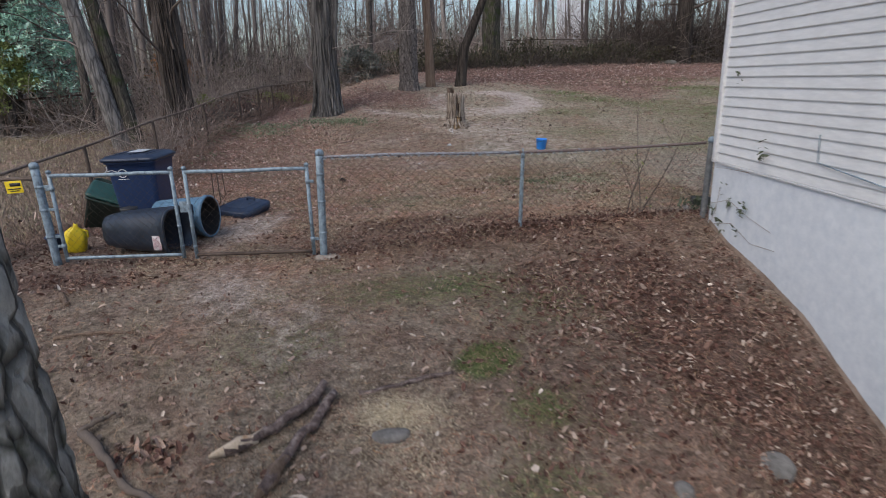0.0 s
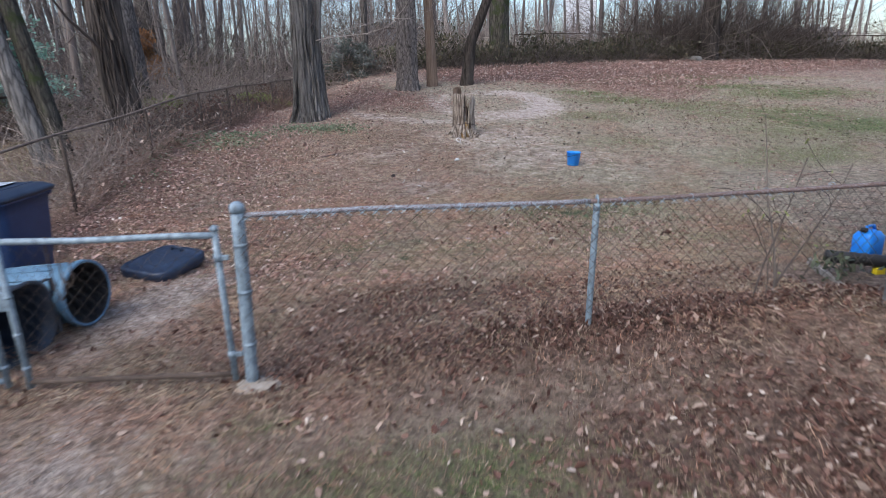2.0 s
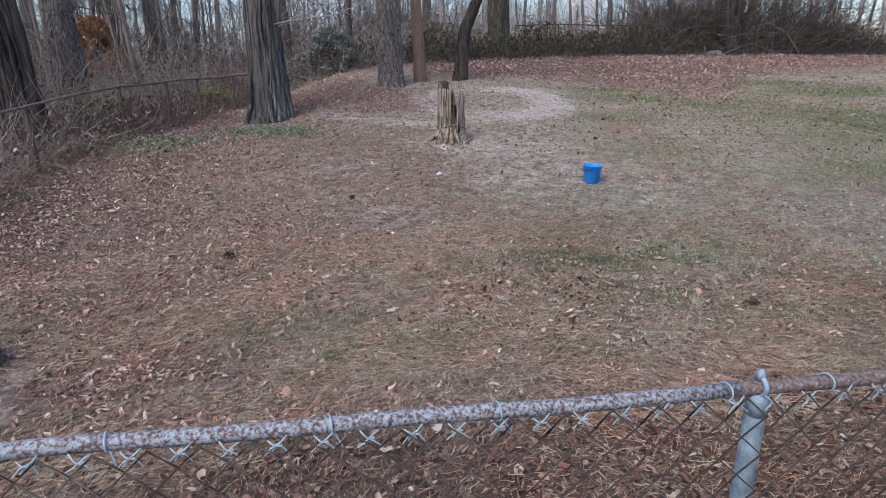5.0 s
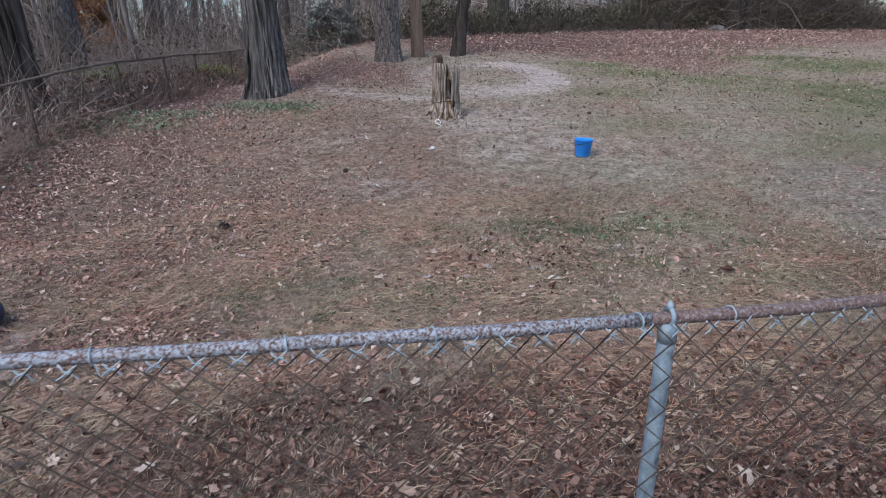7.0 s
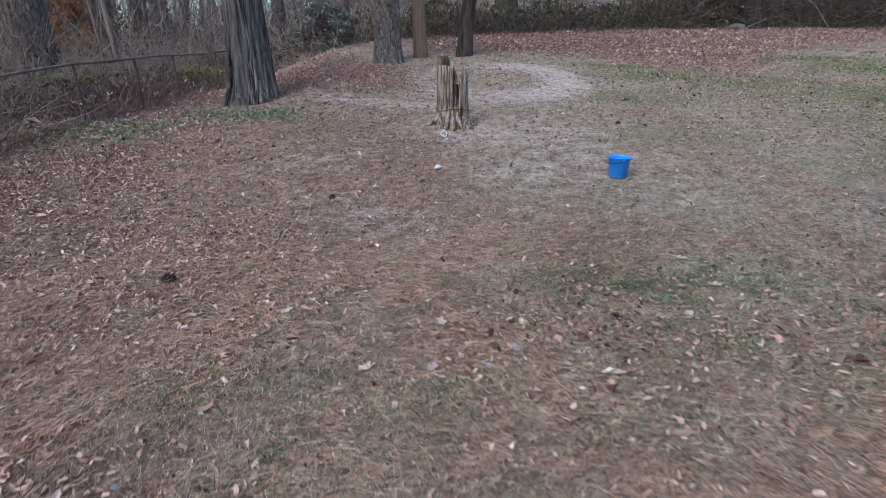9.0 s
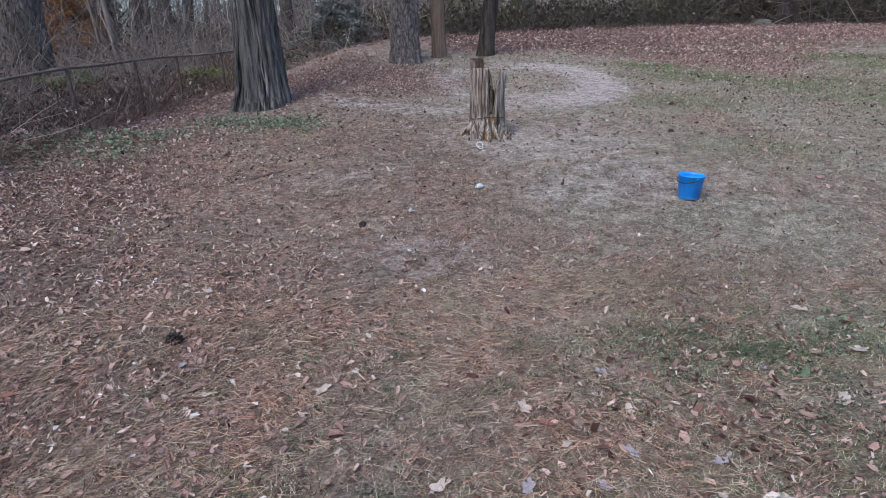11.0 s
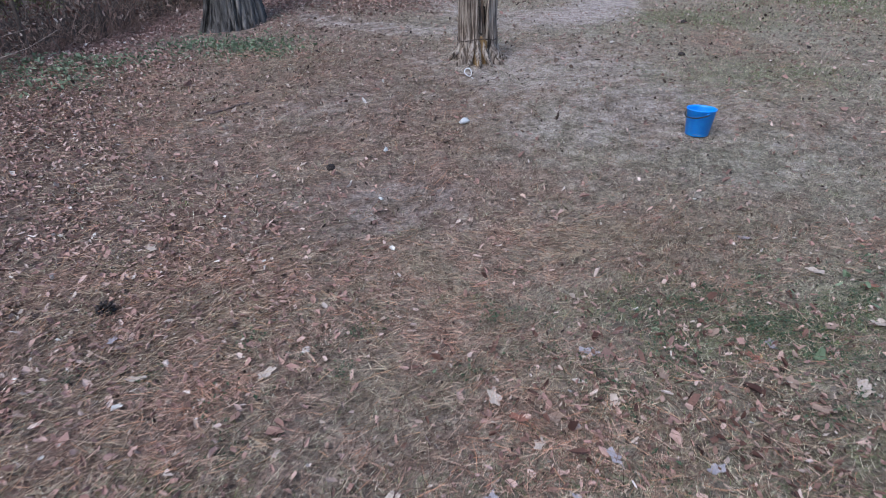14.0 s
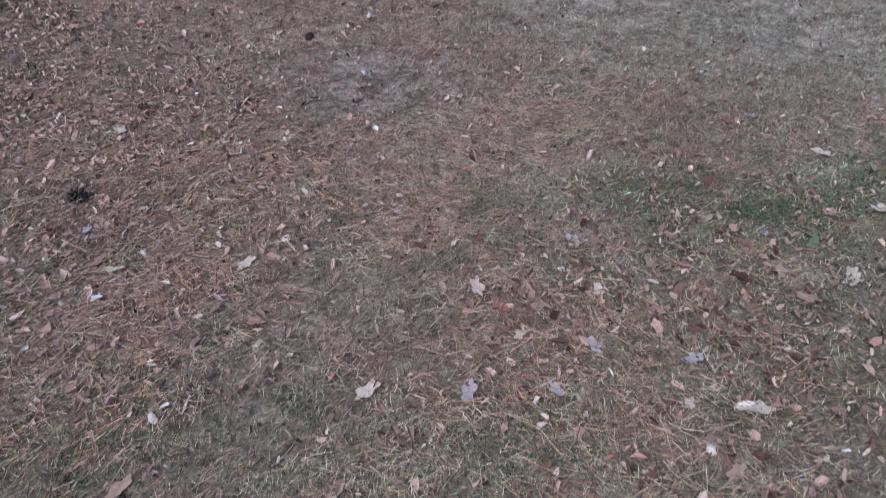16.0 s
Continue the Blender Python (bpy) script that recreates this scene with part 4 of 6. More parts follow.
def limb_arrays(base, trunk_pts, count, seed, r0=0.05, length=(1.5, 4), low=0.3, up=0.5, twigs=5):
    """Limbs along a trunk and twigs along each limb, as arrays of tubes."""
    rr = np.random.default_rng(seed)
    tp = np.array(trunk_pts, float)
    u = rr.uniform(low, 1, count)
    t = np.linspace(0, 1, len(tp))
    B = np.stack([np.interp(u, t, tp[:, k]) for k in range(3)], 1)
    ang = rr.uniform(0, 6.28, count)
    h = np.stack([np.cos(ang), np.sin(ang), rr.normal(up, 0.35, count)], 1)
    h /= np.linalg.norm(h, axis=1, keepdims=True)
    L = rr.uniform(*length, count) * (1.15 - 0.7 * u)
    P = curly(B, h, L, 7, 0.22, -0.03, rr)
    R = (r0 * (1.1 - 0.7 * u))[:, None] * np.linspace(1, 0.18, 7)[None]
    idx = rr.integers(2, 7, (count, twigs))
    TB = P[np.arange(count)[:, None], idx].reshape(-1, 3)
    th = rr.normal(0, 1, (len(TB), 3)) + np.repeat(h, twigs, 0) * 0.8
    th /= np.linalg.norm(th, axis=1, keepdims=True)
    TL = rr.uniform(0.4, 1.5, len(TB))
    TP = curly(TB, th, TL, 5, 0.3, 0.0, rr)
    TR = np.full((len(TB), 1), r0 * 0.22) * np.linspace(1, 0.3, 5)[None]
    idx2 = rr.integers(1, 5, (len(TB), 3))
    SB = TP[np.arange(len(TB))[:, None], idx2].reshape(-1, 3)
    sh = rr.normal(0, 1, (len(SB), 3))
    sh /= np.linalg.norm(sh, axis=1, keepdims=True)
    SP = curly(SB, sh, rr.uniform(0.2, 0.7, len(SB)), 4, 0.3, 0.02, rr)
    SR = np.full((len(SB), 4), r0 * 0.10)
    return [(P, R, 5), (TP, TR, 3), (SP, SR, 3)]


def arrays_mesh(name, arrays, mat):
    Vs, Fs, o = [], [], 0
    for P, R, s in arrays:
        V, F = tubes(P, R, s)
        Vs.append(V)
        Fs.append(F + o)
        o += len(V)
    return mesh_from(name, np.concatenate(Vs), np.concatenate(Fs), mat)


def tree(name, label, x, y, radii, lean, height, bark, seed, limbs=14, low=0.35, flare=0.35, ridges=9, rough=0.08, sides=28, bend=None, sink=0.15, limb_r=0.06, mat_twig="far_bark", group="", plates=0.0, plate_scale=14.0):
    z = lz(x, y)
    th = thing(name, label, "tree", pose(x, y, z), group)
    K = 7
    pts = []
    for k in range(K):
        u = k / (K - 1)
        bx, by = (bend(u) if bend else (0, 0))
        pts.append((lean[0] * u + bx, lean[1] * u + by, -sink + (height + sink) * u))
    rad = np.interp(np.linspace(0, 1, K), np.linspace(0, 1, len(radii)), radii)
    part("trunk", trunk_geo(pts, rad, sides, ridges, rough, flare, seed, plates, plate_scale), MAT[bark], th)
    if limbs:
        ob = new("crown", arrays_mesh("crown", limb_arrays((0, 0, 0), pts, limbs, seed + 50, limb_r, low=low), MAT[mat_twig]))
        ob.parent = th
    return th


def leaf_quads(C, size, rr, flat=0.0, points=7):
    """Small curled leaves round centres C, each with its own uneven outline."""
    N = len(C)
    yaw = rr.uniform(0, 6.28, N)
    tilt = rr.normal(0, 1, N) * (1.2 - flat)
    roll = rr.normal(0, 1, N) * (1.0 - flat)
    ca, sa = np.cos(yaw), np.sin(yaw)
    ct, st = np.cos(tilt * 0.8), np.sin(tilt * 0.8)
    d = np.stack([ca * ct, sa * ct, st], 1)
    side = np.stack([-sa, ca, np.sin(roll * 0.6)], 1)
    side /= np.linalg.norm(side, axis=1, keepdims=True)
    up = np.cross(d, side)
    L = size * np.exp(rr.normal(-0.05, 0.30, N)) * 0.5
    slim = rr.uniform(0.28, 0.68, N)
    curl = rr.uniform(-0.3, 0.8, N) * L
    V = np.empty((N, points + 1, 3))
    V[:, 0] = C - up * (curl * 0.15)[:, None]
    for k in range(points):
        a = 2 * math.pi * k / points
        r = L * rr.uniform(0.42, 1.25, N)
        u, w = r * math.cos(a), r * math.sin(a) * slim
        V[:, k + 1] = C + d * u[:, None] + side * w[:, None] + up * (curl * (0.25 + 0.75 * abs(math.sin(a))) * rr.uniform(0.3, 1.2, N))[:, None]
    i = np.arange(N)[:, None] * (points + 1)
    F = np.concatenate([i + np.array([[0, 1 + k, 1 + (k + 1) % points]]) for k in range(points)], 0)
    return V.reshape(-1, 3), F


def stuff(name, label, category, V, F, mat):
    ob = new(name, mesh_from(name, V, F, MAT[mat], False))
    return tagged(ob, label, category, kind="stuff")


# near tree beside the start of the way
tree("near_tree", "large tree trunk with deeply furrowed grey bark", -0.95, -4.25, (0.29, 0.25, 0.24, 0.20, 0.15), (-0.35, -0.1), 9.0, "near_bark", 3, 10, 0.5, 0.4, 11, 0.03, 72, plates=0.034, plate_scale=9)
# the trees standing in the yard
cedar = tree("yard_tree", "thick stringy-barked cedar trunk of several fused stems", -0.33, 11.95, (0.36, 0.28, 0.255, 0.21, 0.12), (0.15, 0.1), 10.0, "cedar_bark", 4, 44, 0.08, 0.55, 5, 0.16, 72, limb_r=0.015)
tree("yard_pine", "tall pine trunk with plated grey bark", 2.48, 14.9, (0.32, 0.285, 0.26, 0.20, 0.10), (0.25, 0.2), 15.0, "pine_bark", 5, 12, 0.5, 0.35, 7, 0.03, 36, plates=0.022, plate_scale=13)
tree("dead_snag", "dead barkless tree trunk, weathered brown", 3.33, 15.45, (0.16, 0.135, 0.12, 0.09, 0.05), (-0.25, 0.1), 9.0, "snag_wood", 6, 4, 0.6, 0.25, 5, 0.10, 24)
tree("young_tree", "slender dark tree bending over to one side", 4.43, 15.5, (0.20, 0.155, 0.14, 0.10, 0.04), (2.9, 0.5), 8.5, "black_bark", 8, 14, 0.3, 0.35, 5, 0.04, 20, bend=lambda u: (-0.3 * math.sin(u * 8) if u < 0.39 else 0.0, 0))
tree("ivy_tree", "dark tree trunk wrapped in ivy beside the brush", 7.3, 22.6, (0.42, 0.36, 0.33, 0.26, 0.12), (0.3, 0.2), 13.0, "moss_bark", 9, 16, 0.25, 0.2, 6, 0.12, 24)
tree("oak_tree", "dark oak trunk at the yard's edge", 18.2, 23.8, (0.46, 0.36, 0.34, 0.28, 0.14), (0.2, 0.3), 14.0, "black_bark", 10, 30, 0.2, 0.35, 8, 0.07, 28, limb_r=0.09, mat_twig="twig_dark")
tree("overhanging_tree", "bare tree with low spreading limbs", 24.5, 18.5, (0.35, 0.32, 0.29, 0.22, 0.1), (-0.5, 0.3), 10.0, "oak_bark", 11, 34, 0.2, 0.3, 8, 0.07, 22, limb_r=0.10)
# the trees behind the side fence
two = thing("leaning_tree", "twin-stemmed leaning tree, one stem mossy", "tree", pose(-4.75, 7.95, lz(-4.75, 7.95)))
for k, (dx, r, bark, lx, ly) in enumerate(((-0.06, 0.19, "grey_bark", -1.75, 0.2), (0.22, 0.17, "moss_bark", -1.55, 0.5))):
    pts = [(dx + lx * u, 0.1 * k + ly * u, -0.15 + 9.2 * u) for u in np.linspace(0, 1, 7)]
    part("stem", trunk_geo(pts, np.linspace(r, r * 0.45, 7), 24, 7, 0.06, 0.35, 20 + k), MAT[bark], two)
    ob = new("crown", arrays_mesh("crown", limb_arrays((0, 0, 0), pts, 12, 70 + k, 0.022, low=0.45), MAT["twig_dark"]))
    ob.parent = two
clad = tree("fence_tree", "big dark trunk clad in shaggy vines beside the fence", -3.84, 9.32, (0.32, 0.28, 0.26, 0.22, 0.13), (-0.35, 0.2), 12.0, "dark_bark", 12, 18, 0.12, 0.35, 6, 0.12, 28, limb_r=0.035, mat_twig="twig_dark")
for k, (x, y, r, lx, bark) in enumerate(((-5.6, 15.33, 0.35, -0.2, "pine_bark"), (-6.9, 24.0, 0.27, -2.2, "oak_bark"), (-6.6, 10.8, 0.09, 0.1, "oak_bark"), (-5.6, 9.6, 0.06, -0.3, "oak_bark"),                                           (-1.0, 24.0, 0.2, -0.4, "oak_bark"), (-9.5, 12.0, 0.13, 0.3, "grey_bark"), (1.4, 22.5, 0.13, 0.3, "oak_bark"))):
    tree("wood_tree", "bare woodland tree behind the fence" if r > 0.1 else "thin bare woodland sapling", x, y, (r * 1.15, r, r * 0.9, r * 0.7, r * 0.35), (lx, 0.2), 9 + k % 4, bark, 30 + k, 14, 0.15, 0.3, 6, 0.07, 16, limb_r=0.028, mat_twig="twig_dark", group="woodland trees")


def shag(th, radii, lean, height, n, top, seed, thick, mat, name, label, spread=0.02):
    """Loose strips and stems that run up a trunk, standing off it here and there."""
    q = np.random.default_rng(seed)
    K = 9
    a = q.uniform(0, 6.28, n)[:, None] + np.cumsum(q.normal(0, 0.10, (n, K)), 1)
    z0 = q.uniform(-0.1, top * 0.6, n)
    z0[: n // 2] = -0.1
    z = z0[:, None] + (q.uniform(0.5, 1.0, n) * (top - z0))[:, None] * np.linspace(0, 1, K)[None]
    u = np.clip(z / height, 0, 1)
    R = np.interp(u, np.linspace(0, 1, len(radii)), radii) * (1 + 0.45 * np.exp(-np.clip(z, 0, None) / 0.22)) + q.normal(0.0, spread, (n, K))
    P = np.stack([lean[0] * u + R * np.cos(a), lean[1] * u + R * np.sin(a), z], -1)
    r = q.uniform(0.3, 1.0, n)[:, None] ** 2 * thick * np.linspace(1.0, 0.5, K)[None]
    ob = new(name, arrays_mesh(name, [(P, r, 5)], MAT[mat]))
    ob.parent = th
    tagged(ob, label)


part("stem", trunk_geo([(0.06, -0.05, 0.2), (0.20, -0.06, 1.2), (0.34, -0.04, 2.4), (0.50, 0.0, 3.8), (0.75, 0.1, 6.5)], [0.17, 0.14, 0.12, 0.10, 0.05], 24, 5, 0.12, 0.0, 44), MAT["cedar_bark"], cedar, "second stem leaning out of the trunk")
shag(cedar, (0.36, 0.28, 0.255, 0.21, 0.12), (0.15, 0.1), 10.0, 110, 4.5, 41, 0.055, "cedar_bark", "shredding_bark", "grey shredding strips of bark")
shag(clad, (0.32, 0.28, 0.26, 0.22, 0.13), (-0.35, 0.2), 12.0, 130, 5.5, 42, 0.040, "dark_bark", "vine_cladding", "dark shaggy vine stems", 0.03)


# evergreen at the far side of the next lot
def evergreen(x, y, base, height, spread, n, seed, label, name="evergreen_tree", mat="evergreen", leafy=0.11):
    rr = np.random.default_rng(seed)
    z = lz(x, y)
    th = thing(name, label, "tree", pose(x, y, z))
    part("trunk", Geo().tube([(0, 0, -0.2), (0.05, 0, height * 0.4), (0, 0.05, height)], [0.13, 0.10, 0.02], 10), MAT["oak_bark"], th)
    nb = n // 90
    u = rr.uniform(0, 1, nb)
    ang = rr.uniform(0, 6.28, nb)
    h = np.stack([np.cos(ang), np.sin(ang), rr.normal(0.05, 0.12, nb)], 1)
    B = np.stack([np.zeros(nb), np.zeros(nb), base + (height - base) * u], 1)
    L = spread * (1.05 - 0.75 * u) * rr.uniform(0.7, 1.15, nb)
    P = curly(B, h, L, 7, 0.12, 0.05, rr)
    bo = new("branchwork", arrays_mesh("branchwork", [(P, np.linspace(0.025, 0.006, 7)[None].repeat(nb, 0), 4)], MAT["twig"]))
    bo.parent = th
    k = rr.integers(0, nb, n)
    s = rr.uniform(0.2, 1, n) ** 0.6 * 6
    i0 = np.clip(s.astype(int), 0, 5)
    f = (s - i0)[:, None]
    C = P[k, i0] * (1 - f) + P[k, i0 + 1] * f + rr.normal(0, 0.10, (n, 3)) * np.array([1, 1, 0.6])
    V, F = leaf_quads(C, leafy, rr, 0.3, 5)
    cr = new("foliage", mesh_from("foliage", V, F, MAT[mat], False))
    cr.parent = th
    return th


evergreen(-9.1, 12.4, 1.5, 5.6, 2.7, 42000, 91, "bushy blue-green evergreen at the edge of the wood", leafy=0.105)
evergreen(-8.6, 10.9, 1.35, 2.4, 1.0, 8000, 92, "low yellow-green bush beside the evergreen", "bush", "yellowgreen")
evergreen(0.9, 19.6, 0.1, 1.15, 1.6, 6000, 93, "grey-green evergreen shrub behind the big trunk", "bush", "haze_bush")
evergreen(-7.3, 21.5, 0.8, 2.9, 1.2, 7000, 94, "small tree holding tan dead leaves", "bush", "beech")
evergreen(-2.3, 17.2, 0.05, 0.45, 1.3, 1600, 95, "low yellow-green shrub behind the fence", "bush", "yellowgreen")
evergreen(-4.8, 15.2, 0.05, 0.5, 1.2, 900, 96, "low yellow-green shrub behind the fence", "bush", "yellowgreen")


# ---- brush ----
def thicket(name, label, line, n, depth, height, mat, seed, leaves=0, leaf_mat="ivy", twig_r=0.004, lean=0.5, leaf_size=0.09):
    """A tangle of stems along a plan line [(x, y), ...], with some leaves."""
    rr = np.random.default_rng(seed)
    ln = np.array(line, float)
    seg = np.r_[0, np.cumsum(np.linalg.norm(np.diff(ln, axis=0), axis=1))]

    def places(m):
        s = rr.uniform(0, seg[-1], m)
        return np.interp(s, seg, ln[:, 0]) + rr.normal(0, depth, m), np.interp(s, seg, ln[:, 1]) + rr.normal(0, depth, m)

    x, y = places(n)
    lump = 0.65 + 0.35 * np.sin(x * 1.7 + y) * np.sin(x * 0.6 + 2)
    hd = np.stack([rr.normal(0, lean, n), rr.normal(0, lean, n), rr.uniform(0.35, 1, n)], 1)
    hd /= np.linalg.norm(hd, axis=1, keepdims=True)
    P = curly(np.stack([x, y, land(x, y) - 0.03], 1), hd, rr.uniform(0.5, 1.25, n) * height * lump * 1.25, 5, 0.33, 0.06, rr)
    floor_z = land(P[..., 0], P[..., 1]) + 0.01
    P[..., 2] = np.maximum(P[..., 2], floor_z)
    R = rr.uniform(0.6, 2.2, n)[:, None] * twig_r * np.linspace(1, 0.4, 5)[None]
    V, F = tubes(P, R, 3)
    th = thing(name, label, "brush", pose(0, 0, 0), kind="stuff")
    a = new("tangle", mesh_from("tangle", V, F, MAT[mat], True))
    a.parent = th
    if leaves:
        lx, ly = places(leaves)
        lump = 0.65 + 0.35 * np.sin(lx * 1.7 + ly) * np.sin(lx * 0.6 + 2)
        V, F = leaf_quads(np.stack([lx, ly, land(lx, ly) + rr.uniform(0.02, 1, leaves) ** 0.8 * height * lump], 1), leaf_size, rr)
        b = new("foliage", mesh_from("foliage", V, F, MAT[leaf_mat], False))
        b.parent = th
    return th


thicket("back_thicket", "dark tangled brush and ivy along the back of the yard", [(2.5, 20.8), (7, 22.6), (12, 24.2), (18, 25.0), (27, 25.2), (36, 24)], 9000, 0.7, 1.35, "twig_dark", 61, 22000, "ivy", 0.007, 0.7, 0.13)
thicket("back_thicket", "dark tangled brush and ivy along the back of the yard", [(-1.6, 21.5), (0.5, 19.6), (2.5, 20.8)], 2200, 0.6, 1.1, "twig", 62, 2500, "ivy", 0.006, 0.6, 0.11)
thicket("fence_vines", "russet vines and dead stems grown through the old fence", [(-3.9, -1.5), (-3.69, 0.5), (-3.42, 4.0), (-2.98, 7.0), (-2.54, 9.97), (-2.14, 13.6), (-1.45, 17.0), (-0.6, 21)], 2100, 0.09, 0.70, "twig_red", 63, 900, "leaf", 0.0035, 0.45, 0.08)
thicket("wood_brush", "grey-brown leafless underbrush behind the fence", [(-7.0, 11), (-6.2, 15), (-5.0, 19), (-2.4, 25)], 4200, 1.2, 2.3, "twig", 64, 1800, "ivy", 0.005, 0.6)
thicket("wood_brush", "grey-brown leafless underbrush at the edge of the next lot", [(-14, 13.5), (-10.2, 13.2), (-7.5, 12.6), (-6, 13.2)], 3200, 0.5, 1.2, "twig_red", 65, 1500, "ivy", 0.005, 0.5)
thicket("wood_brush", "leafless underbrush in the wood", [(-26, 21), (-14, 21), (-6, 24), (2, 28), (12, 31), (26, 31), (40, 29)], 9000, 2.2, 3.4, "twig", 66, 2500, "ivy", 0.010, 0.5, 0.14)
# dark stems and litter whose colour carries the thicket's own shade
thicket("wood_brush", "tangled stems and dead leaves behind the old fence, darkened for shade", [(-4.0, 7.6), (-3.6, 9.6), (-3.1, 13.0), (-2.5, 16.5), (-1.6, 20.5)], 2000, 0.34, 0.9, "twig_dark", 70, 2600, "leaf_russet", 0.006, 0.7, 0.08)
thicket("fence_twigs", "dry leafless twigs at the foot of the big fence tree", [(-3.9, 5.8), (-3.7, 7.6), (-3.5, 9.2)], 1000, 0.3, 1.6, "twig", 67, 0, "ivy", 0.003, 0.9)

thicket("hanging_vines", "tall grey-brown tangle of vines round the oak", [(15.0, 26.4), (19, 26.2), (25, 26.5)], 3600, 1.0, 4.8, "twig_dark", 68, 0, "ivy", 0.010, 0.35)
thicket("wood_brush", "tall leafless saplings and vines in the wood", [(-20, 24), (-9, 24), (-3, 27), (1, 33), (6, 38), (12, 46), (34, 48)], 6500, 1.8, 7.5, "far_bark", 69, 0, "ivy", 0.010, 0.3)

# ---- the wood behind, one mass ----
rr = np.random.default_rng(17)
n = 520
fx = rr.uniform(-62, 70, n)
fy = rr.uniform(27, 74, n)
left = rr.uniform(0, 1, n) < 0.30
fx[left] = rr.uniform(-40, -5, left.sum())
fy[left] = rr.uniform(19, 34, left.sum())
keep = ~((fx > -4) & (fx < 40) & (fy < 27)) & (np.abs(fx - (-9.5)) + np.abs(fy - 40) > 2)
fx, fy = fx[keep], fy[keep]
n = len(fx)
hd = np.stack([rr.normal(0, 0.05, n), rr.normal(0, 0.05, n), np.ones(n)], 1)
P = curly(np.stack([fx, fy, land(fx, fy) - 0.2], 1), hd, rr.uniform(10, 17, n), 7, 0.025, 0, rr)
R = rr.uniform(0.035, 0.17, n)[:, None] * np.linspace(1, 0.35, 7)[None]
arrs = [(P, R, 6)]
m = n * 9
k = rr.integers(0, n, m)
s = rr.uniform(0.8, 5.9, m)
i0 = s.astype(int)
f = (s - i0)[:, None]
B = P[k, i0] * (1 - f) + P[k, i0 + 1] * f
h = np.stack([rr.normal(0, 1, m), rr.normal(0, 1, m), rr.uniform(0.1, 1.2, m)], 1)
h /= np.linalg.norm(h, axis=1, keepdims=True)
LP = curly(B, h, rr.uniform(0.8, 3.2, m), 5, 0.22, 0, rr)
arrs.append((LP, (R[k, i0] * 0.22)[:, None] * np.linspace(1, 0.25, 5)[None], 3))
m2 = m * 8
k2 = rr.integers(0, m, m2)
SB = LP[k2, rr.integers(1, 5, m2)]
h = rr.normal(0, 1, (m2, 3))
h /= np.linalg.norm(h, axis=1, keepdims=True)
arrs.append((curly(SB, h, rr.uniform(0.4, 1.4, m2), 3, 0.3, 0, rr), np.full((m2, 3), 0.0065), 3))
woods = new("far_woods", arrays_mesh("far_woods", arrs, MAT["far_bark"]))
tagged(woods, "leafless winter woodland of thin grey trunks", "woods", kind="stuff")


# ---- far buildings, seen through the trees ----
def far_house(name, label, x, y, w, d, h, rise, wall, turn=0.0):
    th = thing(name, label, "building", pose(x, y, lz(x, y) - 0.3, 0, 0, turn))
    body = part("wall", Geo().box((w, d, h), (0, 0, h / 2)), MAT[wall], th, smooth=False)
    ov = 0.3
    part("roof", Geo().loft([[(-w / 2 - ov, -d / 2 - ov, h), (-w / 2 - ov, d / 2 + ov, h), (-w / 2 - ov, d / 2 + ov, h + 0.1), (-w / 2 - ov, 0, h + rise), (-w / 2 - ov, -d / 2 - ov, h + 0.1)],
                             [(w / 2 + ov, -d / 2 - ov, h), (w / 2 + ov, d / 2 + ov, h), (w / 2 + ov, d / 2 + ov, h + 0.1), (w / 2 + ov, 0, h + rise), (w / 2 + ov, -d / 2 - ov, h + 0.1)]]), MAT["roof"], th, smooth=False)
    for k in range(int(w / 3.5) if w > 3.6 else 0):
        wx = -w / 2 + (k + 0.5) * w / int(w / 3.5)
        wd = part("window", Geo().box((0.95, 0.06, 1.15), (wx, -d / 2 - 0.02, h * 0.55), 0.01), MAT["white"], th)
        part("pane", Geo().box((0.8, 0.03, 1.0), (wx, -d / 2 - 0.05, h * 0.55)), MAT["glass"], wd)
    return th


far_house("shed", "small grey shed among the trees", 3.7, 34.0, 2.0, 2.4, 2.3, 0.5, "house_wall_far", 8)
far_house("neighbour_house", "white house far behind the wood", 26.4, 62.0, 3.4, 5.0, 10.0, 1.6, "white_far", -20)
far_house("neighbour_house", "pale low house behind the brush", 42.0, 52.0, 12.0, 8.0, 2.8, 1.2, "house_wall_far", -18)
st = thing("outdoor_stair", "red-brown wooden stair and deck of a far house", "stair", pose(22.6, 40.5, lz(22.6, 40.5)))
part("deck", Geo().box((3.4, 2.0, 0.25), (2.6, 0, 2.7), 0.02), MAT["red_far"], st)
for k in range(9):
    part("tread", Geo().box((0.32, 1.0, 0.06), (-1.5 + k * 0.28, -0.4, 0.3 + k * 0.28)), MAT["red_far"], st)
for yy_ in (-0.9, 0.1):
    part("stringer", Geo().tube([(-1.8, yy_, 0.0), (1.0, yy_, 2.75)], 0.12, 6), MAT["red_far"], st)
    part("handrail", Geo().tube([(-1.8, yy_, 0.95), (1.0, yy_, 3.6), (4.3, yy_, 3.6)], 0.05, 6), MAT["red_far"], st)
for px in (1.1, 2.7, 4.2):
    part("post", Geo().box((0.14, 0.14, 3.6), (px, -0.9, 1.8), 0.01), MAT["red_far"], st)
back = thing("wire_fence", "old wire fence in the back brush", "fence", pose(0, 0, 0))
bx = np.linspace(8, 34, 14)
byy = np.interp(bx, (7, 12, 18, 27, 36), (22.7, 24.2, 25.0, 25.2, 24))
